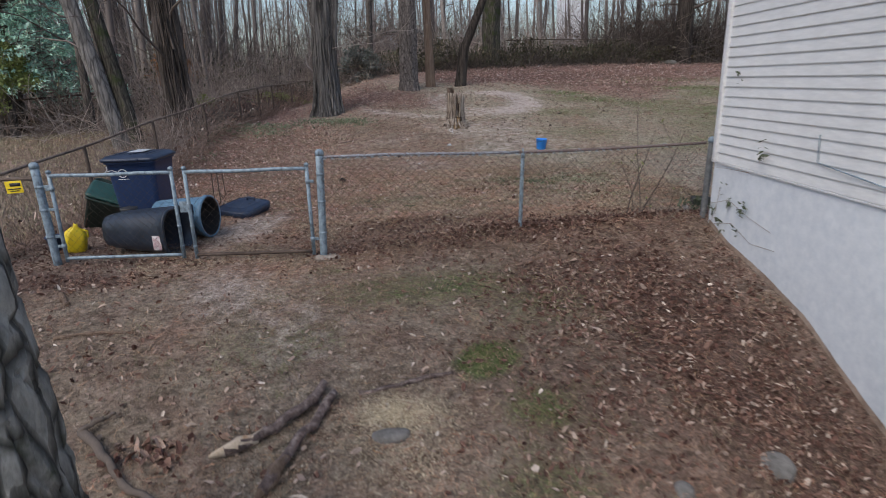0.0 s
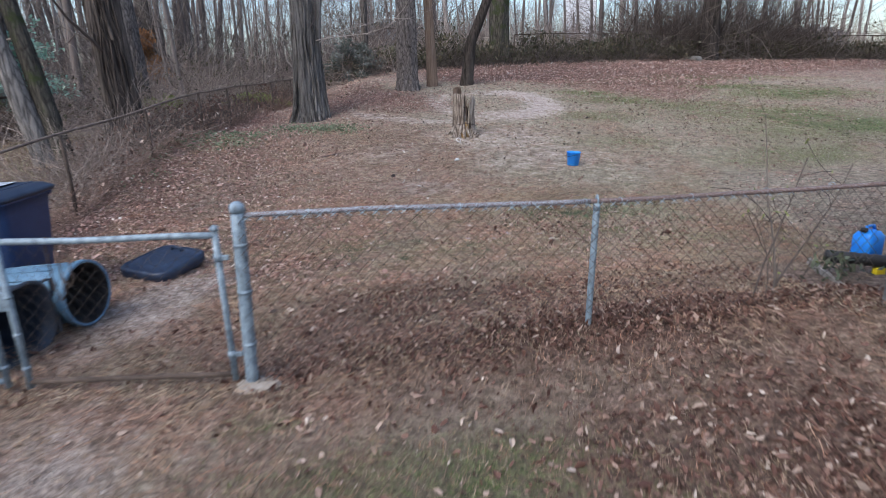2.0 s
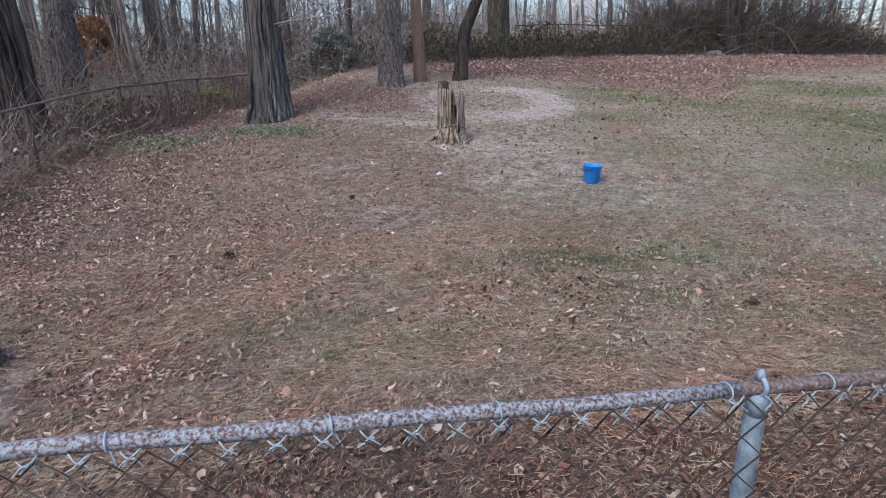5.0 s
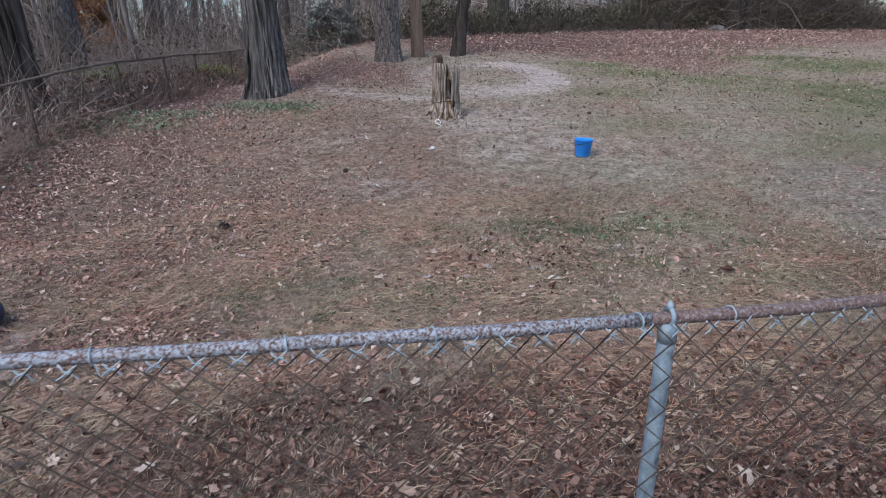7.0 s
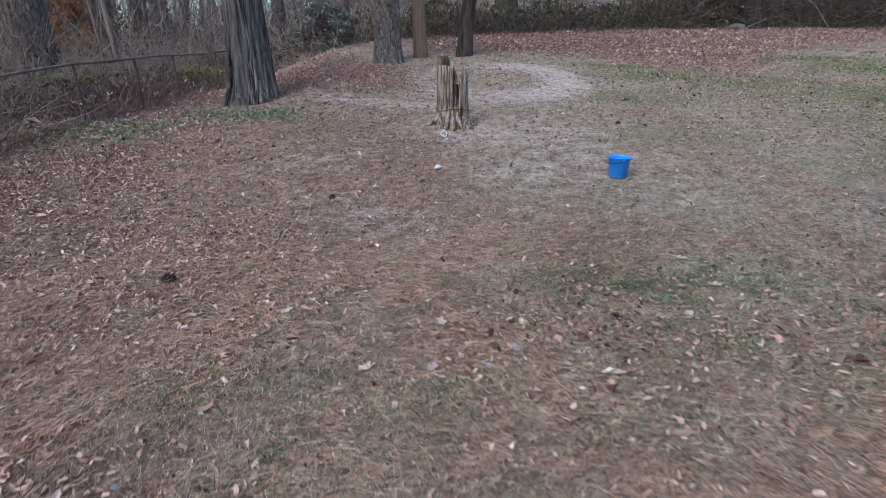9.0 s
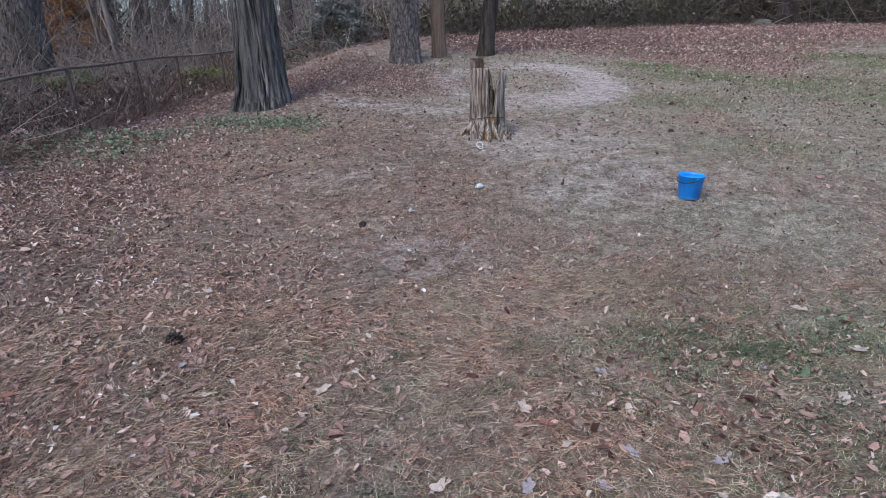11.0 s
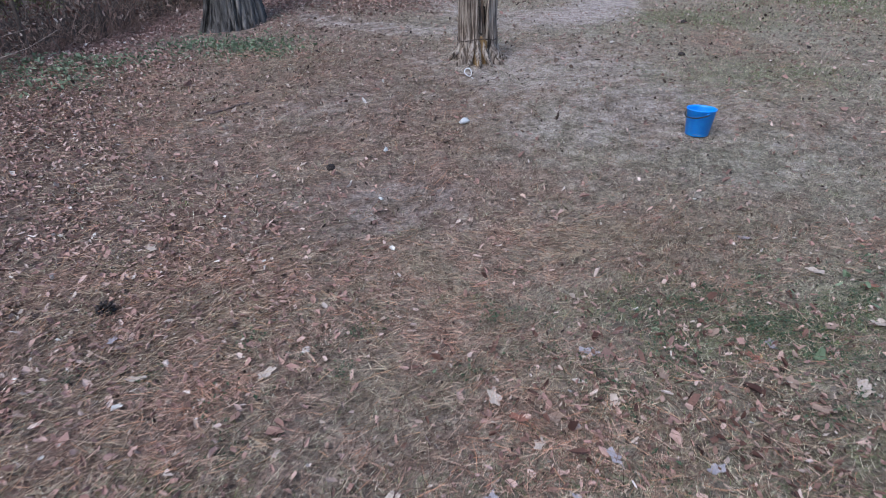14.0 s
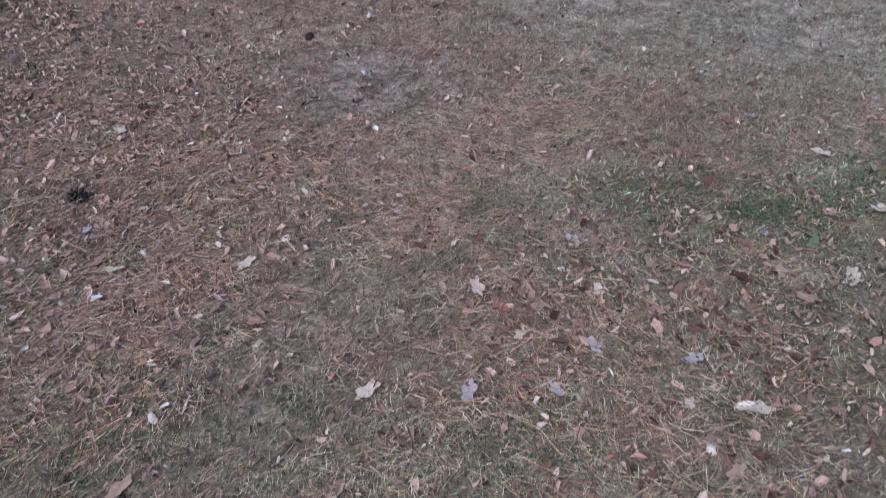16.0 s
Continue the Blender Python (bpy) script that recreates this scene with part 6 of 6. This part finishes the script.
part("bracket", Geo().box((0.10, 0.06, 0.10), (0.40, -0.2, -0.13), 0.012), MAT["yellow"], pipe, "yellow plastic foot")
edge = thing("garden_edging", "pale timber edging board along the bed", "edging", pose(5.17, 1.36, lz(5.17, 1.36), 0, 0, -112))
part("board", Geo().box((1.6, 0.04, 0.14), (0.8, 0, 0.0), 0.006), MAT["concrete"], edge)


def sapling(x, y, h, seed, n=7):
    q = np.random.default_rng(seed)
    th = thing("sapling", "bare thin-stemmed shrub by the fence", "shrub", pose(x, y, lz(x, y)), "shrubs by the house")
    B = np.stack([q.normal(0, 0.06, n), q.normal(0, 0.06, n), np.full(n, -0.05)], 1)
    hd = np.stack([q.normal(0, 0.16, n), q.normal(0, 0.12, n), np.ones(n)], 1)
    hd /= np.linalg.norm(hd, axis=1, keepdims=True)
    P = curly(B, hd, q.uniform(0.5, 1.0, n) * h, 8, 0.10, 0, q)
    R = q.uniform(0.004, 0.010, n)[:, None] * np.linspace(1, 0.4, 8)[None]
    k = q.integers(0, n, n * 4)
    B2 = P[k, q.integers(3, 8, n * 4)]
    h2 = np.stack([q.normal(0, 0.7, n * 4), q.normal(0, 0.7, n * 4), q.uniform(0.2, 1, n * 4)], 1)
    h2 /= np.linalg.norm(h2, axis=1, keepdims=True)
    P2 = curly(B2, h2, q.uniform(0.15, 0.5, n * 4) * h * 0.6, 5, 0.2, 0, q)
    ob = new("branchwork", arrays_mesh("branchwork", [(P, R, 5), (P2, np.full((n * 4, 5), 0.0028), 3)], MAT["twig_dark"]))
    ob.parent = th
    V, F = leaf_quads(P2[:, -1], 0.05, q)
    lf = new("foliage", mesh_from("foliage", V, F, MAT["yellowgreen"], False))
    lf.parent = th


sapling(3.68, 0.22, 1.5, 1, 2)
sapling(3.92, 0.40, 1.9, 2, 2)
sapling(4.45, 0.75, 0.5, 3, 2)

# leaf clump added to stand in for the dark below the drain pipe
corner_ivy = thing("ivy_clump", "dark green leaves added for the dark under the drain pipe", "ivy", pose(5.0, 0.85, lz(5.0, 0.85)))
q = np.random.default_rng(23)
V, F = leaf_quads(q.normal(0, 1, (110, 3)) * np.array([0.12, 0.12, 0.05]) + np.array([0, 0, 0.13]), 0.065, q)
ob = new("foliage", mesh_from("foliage", V, F, MAT["ivy_green"], False))
ob.parent = corner_ivy

# ivy and its runners on the house wall
ivy = thing("wall_ivy", "sparse ivy runners clinging to the white wall", "ivy", pose(HX, HY, 0, 0, 0, HTURN))
runs = [[(-0.02, -0.15, 0.78), (-0.02, -0.35, 0.80), (-0.02, -0.8, 0.82)], [(0.02, -0.05, 0.35), (0.02, -0.4, 0.46), (0.02, -0.8, 0.36), (0.02, -1.2, 0.30)], [(0.02, -0.1, 0.12), (0.02, -0.5, 0.22), (0.02, -0.9, 0.10), (0.02, -1.3, 0.14)],
        [(0.02, 0.0, 0.0), (0.02, -0.15, 0.3), (0.02, -0.2, 0.55)], [(-0.03, -0.95, 0.95), (-0.03, -1.0, 1.03)]]
for r_ in runs:
    part("runner", Geo().tube(r_, 0.0022, 5), MAT["twig"], ivy)
cl = [(-0.03, -0.98, 1.02, 12, 0.09), (0.0, -0.25, 0.52, 5, 0.08), (0.0, -0.45, 0.45, 7, 0.09), (0.0, -0.62, 0.40, 9, 0.09), (0.0, -0.75, 0.42, 5, 0.07), (0.0, -0.2, 0.25, 8, 0.09), (0.0, -0.35, 0.18, 6, 0.08), (0.0, -0.6, 0.12, 5, 0.08), (-0.03, -0.42, 1.78, 4, 0.08), (0.0, -0.12, 0.38, 5, 0.1)]
for x, y, z, n_, s in cl:
    q = np.random.default_rng(int(abs(y) * 100))
    V, F = leaf_quads(np.stack([np.full(n_, x + 0.0), y + q.normal(0, s * 0.6, n_), z + q.normal(0, s * 0.6, n_)], 1), 0.06, q)
    for k in range(n_):                      # each leaf by itself
        fk = F[np.arange(7) * n_ + k] - 8 * k
        ob = new("leaf", mesh_from("leaf", V[8 * k:8 * k + 8], fk, MAT["ivy_green"], False))
        ob.parent = ivy
part("bracket_mark", Geo().tube([(0.008, -1.70, 1.28), (0.008, -1.72, 1.05), (0.006, -2.1, 1.01), (0.004, -2.8, 0.94)], 0.006, 5), MAT["galv"], ivy)

# ---- loose cover on the ground ----
rr = np.random.default_rng(77)


def scatter(x0, x1, y0, y1, most, density):
    """Points in a rectangle, so many to the square metre as density says, off the house."""
    n = int((x1 - x0) * (y1 - y0) * most)
    x = rr.uniform(x0, x1, n)
    y = rr.uniform(y0, y1, n)
    k = rr.uniform(0, most, n) < density(x, y)
    inside = (x - HX) * 0.994 - (y - HY) * 0.1093 > -0.02
    k &= ~(inside & (y < HY + 0.05))
    return x[k], y[k]


def clump(x, y):
    return 0.5 + 0.5 * np.sin(2.1 * x + 1.3 * np.sin(1.7 * y)) * np.sin(1.9 * y + 1.1 * np.sin(2.3 * x))


def ragged(x, y):
    """Uneven drifts at three sizes, 0 to 1."""
    return np.clip(0.9 * clump(x * 1.9 + 0.7, y * 1.7) * clump(x * 0.9, y * 1.1 + 2) + 0.6 * clump(x * 4.3 + np.sin(y * 3), y * 3.9) * clump(x * 7.7, y * 8.3 + np.sin(x * 5)), 0, 1)


def on_land(x, y, lift):
    return np.stack([x, y, land(x, y) + lift], 1)


def leaf_density(x, y):
    d = 22 + 1500 * leaf_cover(x, y) * (0.25 + 0.9 * ragged(x, y)) + 190 * ragged(x, y) ** 1.3
    d = d * (1 - 0.65 * sstep(-0.3, -0.8, y) * (1 - sstep(1.0, 2.0, x)))
    return d * (1 - 0.8 * np.clip(1.4 * bare_cover(x, y), 0, 1))


# near leaves take the shaded russet tone, farther ones the lightened tan
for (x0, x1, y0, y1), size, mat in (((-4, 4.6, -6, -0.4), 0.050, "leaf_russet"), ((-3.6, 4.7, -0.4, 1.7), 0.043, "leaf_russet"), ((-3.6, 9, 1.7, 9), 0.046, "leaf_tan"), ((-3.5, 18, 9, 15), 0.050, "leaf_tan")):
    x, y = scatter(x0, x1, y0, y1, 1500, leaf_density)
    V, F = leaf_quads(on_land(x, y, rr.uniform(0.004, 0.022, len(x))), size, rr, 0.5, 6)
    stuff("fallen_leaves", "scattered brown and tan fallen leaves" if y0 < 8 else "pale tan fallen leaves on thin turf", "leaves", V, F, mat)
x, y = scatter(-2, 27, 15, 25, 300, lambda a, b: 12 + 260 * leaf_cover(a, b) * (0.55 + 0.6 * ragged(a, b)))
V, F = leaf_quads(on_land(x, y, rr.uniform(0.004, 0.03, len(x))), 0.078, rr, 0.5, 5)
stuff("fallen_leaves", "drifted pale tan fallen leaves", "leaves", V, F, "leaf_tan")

# torn scraps of leaf over the turf, dark and light
for (x0, x1, y0, y1), most, size in (((-2.5, 7, 2.2, 6.5), 260, 0.030), ((-2.5, 13, 6.5, 10.5), 190, 0.040), ((0, 17, 10.5, 15.5), 110, 0.052)):
    x, y = scatter(x0, x1, y0, y1, most, lambda a, b: most * np.clip(0.12 + 1.1 * ragged(a * 1.5 + 2, b * 1.6) - 0.45 * bare_cover(a, b), 0.04, 1))
    V, F = leaf_quads(on_land(x, y, rr.uniform(0.006, 0.022, len(x))), size, rr, 0.35, 5)
    stuff("leaf_scraps", "torn scraps of dark and tan leaf on thin turf", "leaves", V, F, "leaf_scrap")

# single pale leaves over the turf and in the litter
for (x0, x1, y0, y1), most, size in (((-3, 4.5, -5, -0.4), 42, 0.052), ((3, 17, 2.6, 14.5), 40, 0.034), ((-3, 3, 1.6, 9), 14, 0.042)):
    x, y = scatter(x0, x1, y0, y1, most, lambda a, b: most * np.clip(0.25 + 0.8 * ragged(a, b) + 0.5 * leaf_cover(a, b), 0, 1))
    V, F = leaf_quads(on_land(x, y, rr.uniform(0.008, 0.026, len(x))), size, rr, 0.5, 6)
    stuff("pale_leaves", "scattered single pale leaves", "leaves", V, F, "leaf_pale")

# russet leaves drifted against the fence
x, y = scatter(0.1, 4.7, -0.6, 0.9, 1300, lambda a, b: 1300 * np.exp(-((b - 0.10) / 0.24) ** 2) * (0.35 + 0.65 * sstep(0.4, 2.5, a)))
V, F = leaf_quads(on_land(x, y, rr.uniform(0.004, 0.05, len(x))), 0.050, rr, 0.35, 6)
stuff("fallen_leaves", "dark russet leaves drifted along the fence", "leaves", V, F, "leaf_russet")
x, y = scatter(1.0, 5.6, 2.0, 4.8, 420, lambda a, b: 480 * np.exp(-((a - 3.3) / 1.1) ** 2 - ((b - 3.4) / 0.75) ** 2) * np.clip(1.6 * ragged(a * 1.4, b * 1.4), 0.05, 1))
V, F = leaf_quads(on_land(x, y, rr.uniform(0.006, 0.03, len(x))), 0.048, rr, 0.45, 6)
stuff("fallen_leaves", "russet leaf scraps caught in the straw", "leaves", V, F, "leaf_russet")

# crumbs of broken leaf and bark: single curled flakes
for (x0, x1, y0, y1), most, size in (((-3, 4.6, -5, 1.4), 900, 0.016), ((-3, 7, 1.4, 7), 1100, 0.014), ((-3, 12, 7, 13), 420, 0.022)):
    x, y = scatter(x0, x1, y0, y1, most, lambda a, b: most * np.clip(0.30 + 0.6 * ragged(a * 1.3, b * 1.5) - 0.4 * bare_cover(a, b), 0.1, 1))
    V, F = leaf_quads(on_land(x, y, rr.uniform(0.003, 0.012, len(x))), size, rr, 0.5, 3)
    stuff("leaf_crumbs", "crumbled bits of leaf and bark in the straw", "leaves", V, F, "leaf")

# flat pine straw: narrow, slightly bowed strips
for (x0, x1, y0, y1), most, L, w in (((-2.6, 6.0, 1.4, 5.2), 4800, 0.115, 0.0009), ((-3.2, 7.0, 5.2, 10.0), 1300, 0.12, 0.0015), ((-2.0, 4.6, -0.6, 1.4), 2800, 0.085, 0.0010), ((-2.8, 4.2, -5, -0.6), 1200, 0.09, 0.0012)):
    x, y = scatter(x0, x1, y0, y1, most, lambda a, b: most * np.clip(0.40 + 0.65 * clump(a + 3, b * 0.8) - 0.7 * bare_cover(a, b) - 0.5 * green_cover(a, b) - 0.5 * leaf_cover(a, b) * ((b > 2) | (b < -0.4)) - 0.35 * olive_cover(a, b) - 0.2 * np.exp(-((a - 3.8) / 1.0) ** 2 - ((b - 3.2) / 0.8) ** 2), 0.08, 1))
    m = len(x)
    ang = rr.normal(0.4, 0.8, m) + 0.8 * np.sin(0.9 * x + 0.7 * y) + 0.7 * np.sin(3.3 * y - 2.1 * x) + np.where(rr.uniform(0, 1, m) < 0.45, rr.uniform(0, 3.14, m), 0)
    dx, dy = np.cos(ang), np.sin(ang)
    Ls = rr.uniform(0.35, 1.2, m) * L
    bow = rr.normal(0, 0.05, m) * Ls
    lift = rr.exponential(0.010, m) + 0.003
    tip = rr.normal(0, 0.010, m)
    V = np.empty((m, 6, 3))
    for k, u in enumerate((-0.5, 0.0, 0.5)):
        px, py = x + dx * Ls * u - dy * bow * (u == 0), y + dy * Ls * u + dx * bow * (u == 0)
        pz = land(px, py) + np.maximum(lift + tip * u * 2, 0.002)
        for j, sgn in enumerate((-1, 1)):
            V[:, k * 2 + j, 0], V[:, k * 2 + j, 1], V[:, k * 2 + j, 2] = px - dy * w * sgn, py + dx * w * sgn, pz + 0.0006 * sgn
    i = np.arange(m)[:, None] * 6
    F = np.concatenate([i + np.array([[0, 2, 3, 1]]), i + np.array([[2, 4, 5, 3]])], 0)
    stuff("pine_straw", "loose dry pine needles and straw", "straw", V.reshape(-1, 3), F, "needle")


def fuzz(x, y, h, w, mat, name, label, lean=1.2):
    """Short stubble: one slim blade each, bent well over."""
    m = len(x)
    ang = rr.uniform(0, 6.28, m)
    H = rr.uniform(0.4, 1.3, m) * h
    b = on_land(x, y, -0.003)
    s = np.stack([-np.sin(ang), np.cos(ang), np.zeros(m)], 1) * w
    V = np.stack([b - s, b + s, b + np.stack([np.cos(ang) * H * lean, np.sin(ang) * H * lean, H * 0.7], 1)], 1).reshape(-1, 3)
    stuff(name, label, "grass", V, np.arange(m * 3).reshape(-1, 3), mat)


def turf(x, y):
    return np.clip(0.25 + 0.7 * ragged(x * 1.2 + 1, y * 1.3) + 0.5 * olive_cover(x, y) + 0.4 * green_cover(x, y) - 1.0 * bare_cover(x, y) - 0.35 * leaf_cover(x, y), 0.03, 1)


for (x0, x1, y0, y1), most, h, w in (((-2.5, 6.5, 1.2, 5.6), 5000, 0.036, 0.0017), ((-3, 11, 5.6, 10), 2400, 0.036, 0.0024), ((0, 19, 10, 16.5), 700, 0.045, 0.0038), ((-3, 4.4, -5, -0.2), 3600, 0.040, 0.0018), ((-2.5, 4.6, -0.2, 1.2), 4500, 0.036, 0.0014)):
    x, y = scatter(x0, x1, y0, y1, most, lambda a, b: most * turf(a, b))
    fuzz(x, y, h, w, "needle" if y0 == -5 else "grass", "dry_grass", "short dead winter grass")
for (x0, x1, y0, y1), most, h, w in (((-3, 6.5, -5, 6), 2600, 0.036, 0.0013), ((3, 20, 6, 17), 650, 0.045, 0.0032)):
    x, y = scatter(x0, x1, y0, y1, most, lambda a, b: most * np.clip(2.2 * green_cover(a, b) * (0.15 + 1.1 * ragged(a * 1.7, b * 1.9)) + 0.05 * olive_cover(a, b), 0, 1))
    fuzz(x, y, h, w, "green", "green_grass", "patchy green grass", 0.8)
# small green tufts in the straw
tc = np.stack([rr.uniform(-1.0, 6.0, 150), 1.8 + 4.7 * rr.uniform(0, 1, 150) ** 1.5], 1)
tc = np.concatenate([tc, np.stack([rr.uniform(-1.5, 3.0, 40), rr.uniform(-4.0, -0.4, 40)], 1), np.stack([rr.normal(1.35, 0.11, 30), rr.normal(-2.33, 0.08, 30)], 1), np.stack([rr.normal(1.6, 0.16, 20), rr.normal(-2.9, 0.12, 20)], 1)])
tx = np.repeat(tc, 40, 0) + rr.normal(0, 0.05, (len(tc) * 40, 2)) * np.repeat(rr.uniform(0.4, 1.8, len(tc)), 40)[:, None]
fuzz(tx[:, 0], tx[:, 1], 0.035, 0.0018, "green", "green_tufts", "small sprigs of green in the straw", 0.7)
# mats of small dark weeds
wc = np.array([(rr.normal(3.6, 0.8), rr.normal(3.95, 0.28)) for k in range(95)] + [(rr.uniform(0.2, 3.2), rr.uniform(2.3, 3.3)) for k in range(26)] + [(rr.uniform(-0.6, 1.2), rr.uniform(2.8, 4.6)) for k in range(16)])
wx = np.repeat(wc, 70, 0) + rr.normal(0, 0.06, (len(wc) * 70, 2)) * np.repeat(rr.uniform(0.5, 1.6, len(wc)), 70)[:, None]
V, F = leaf_quads(on_land(wx[:, 0], wx[:, 1], rr.uniform(0.004, 0.03, len(wx))), 0.017, rr, 0.4, 4)
stuff("weeds", "mats of small dark green weeds in the straw", "weeds", V, F, "weed")
# tall dry grass in the next lot
x, y = rr.uniform(-14, -3.9, 60000), rr.uniform(-1, 13, 60000)
fuzz(x, y, 0.14, 0.006, "field", "field_grass", "pale uncut dry grass beyond the fence", 0.5)
# low ivy and weeds by the side fence
IVY = ((-0.5, 10.3, 0.30, 0.20, 220), (0.1, 10.2, 0.36, 0.22, 340), (0.4, 9.9, 0.28, 0.20, 240), (0.6, 9.5, 0.22, 0.15, 90), (-0.8, 10.8, 0.3, 0.25, 140), (-0.2, 9.7, 0.35, 0.2, 140), (-1.3, 9.5, 0.28, 0.22, 220), (-1.7, 9.2, 0.32, 0.25, 280), (-1.6, 8.7, 0.35, 0.25, 120), (-1.9, 9.7, 0.3, 0.15, 160),
       (-2.4, 9.2, 0.28, 0.2, 180), (-2.8, 8.9, 0.18, 0.2, 160), (-2.6, 9.6, 0.18, 0.12, 100), (-3.0, 8.3, 0.15, 0.2, 130), (-2.9, 7.6, 0.15, 0.25, 110), (-2.2, 8.5, 0.35, 0.25, 130), (-2.6, 6.6, 0.2, 0.3, 60), (4.6, 4.0, 0.5, 0.3, 60))
hx = np.concatenate([rr.normal(cx, sx, n) for cx, cy, sx, sy, n in IVY])
hy = np.concatenate([rr.normal(cy, sy, n) for cx, cy, sx, sy, n in IVY])
V, F = leaf_quads(on_land(hx, hy, rr.uniform(0.01, 1, len(hx)) ** 1.5 * 0.09), 0.055, rr, 0.45, 6)
stuff("ground_ivy", "low green weeds and ground ivy", "weeds", V, F, "herb")


# large leaves that can be told apart
def big_leaf(seed):
    """A curled oak-like leaf, lobed, with a stalk."""
    q = np.random.default_rng(seed)
    N, g = 26, Geo()
    rim = []
    for k in range(N):
        a = 2 * math.pi * k / N
        r = 0.045 * (1 + 0.28 * math.cos(5 * a + seed) * (0.4 + 0.6 * abs(math.sin(a))) + q.normal(0, 0.05))
        x_, y_ = r * 1.25 * math.cos(a), r * 0.62 * math.sin(a)
        rim.append((x_, y_, 0.004 + 5.0 * y_ * y_ * (0.6 + q.uniform(0, 0.8)) + 2.2 * x_ * x_))
    g.add([(0, 0, 0.003)] + rim + [(p[0] * 0.99, p[1] * 0.99, p[2] - 0.0012) for p in [(0, 0, 0.003)] + rim],
          [(0, 1 + k, 1 + (k + 1) % N) for k in range(N)] + [(N + 1, N + 2 + (k + 1) % N, N + 2 + k) for k in range(N)])
    g.tube([(0.05, 0, 0.008), (0.068, 0.004, 0.006), (0.085, 0.002, 0.004)], 0.0014, 5)
    return g


# plan place and tone: tan, russet, brown, lilac-grey
LEAF_AT = ((0.48, 4.05, 0), (1.12, 3.97, 0), (2.17, 3.65, 0), (2.25, 3.52, 1), (2.4, 3.5, 2), (2.3, 3.37, 0), (2.58, 3.26, 3), (2.7, 3.88, 3), (3.38, 3.92, 2), (3.61, 3.78, 3), (3.47, 3.71, 1), (3.55, 3.34, 2), (3.79, 3.4, 0), (3.53, 3.51, 2), (4.27, 4.34, 0), (4.47, 4.15, 1), (3.99, 3.85, 2), (-0.29, 2.5, 0),
           (0.13, 1.16, 0), (3.13, 2.31, 2), (2.67, 0.83, 0), (1.79, 1.55, 0), (0.13, 1.69, 2), (1.51, 1.4, 0), (0.82, 2.92, 2), (4.04, 2.44, 0), (2.79, 1.63, 1), (-0.66, 4.25, 1), (-0.54, 4.52, 2), (0.88, 5.06, 0), (1.15, 0.62, 0), (2.94, 3.13, 3), (2.04, 3.12, 3), (2.37, 3.08, 3), (3.06, 2.88, 0), (2.85, 2.66, 2), (2.98, 3.66, 2),
           (0.21, 5.29, 0), (4.1, 4.79, 3), (1.66, 3.18, 0), (0.27, 4.37, 3), (1.66, 0.68, 2), (4.26, 3.83, 0), (0.56, 1.04, 0), (2.96, 0.43, 0), (2.31, 1.15, 1), (0.06, 7.48, 0), (3.81, 3.43, 0))
tones = [speckled("curled_leaf_" + n_, [(0.3, tuple(c * 0.7 for c in k)), (0.7, k)], 14, 0.8) for n_, k in (("tan", (0.58, 0.48, 0.40)), ("russet", (0.30, 0.13, 0.09)), ("brown", (0.36, 0.25, 0.19)), ("lilac", (0.42, 0.38, 0.40)))]
kinds = [mesh_from("fallen_leaf", (g_ := big_leaf(40 + k)).v, g_.f, tones[k]) for k in range(4)]
for k, (x, y, j) in enumerate(LEAF_AT):
    s_ = (0.62 if j == 3 else 0.70) + 0.30 * ((k * 7) % 5) / 4
    ob = new("fallen_leaf", kinds[j])
    ob.matrix_basis = pose(x, y, lz(x, y) + 0.010, 6 * math.sin(k), 5 * math.cos(2 * k), 47 * k) @ Matrix.Diagonal((s_, s_, s_, 1))
    tagged(ob, ("curled pale tan fallen leaf on the straw", "russet fallen leaf on the straw", "brown curled fallen leaf on the straw", "faded lilac-grey fallen leaf on the straw")[j], "leaf", "large fallen leaves")
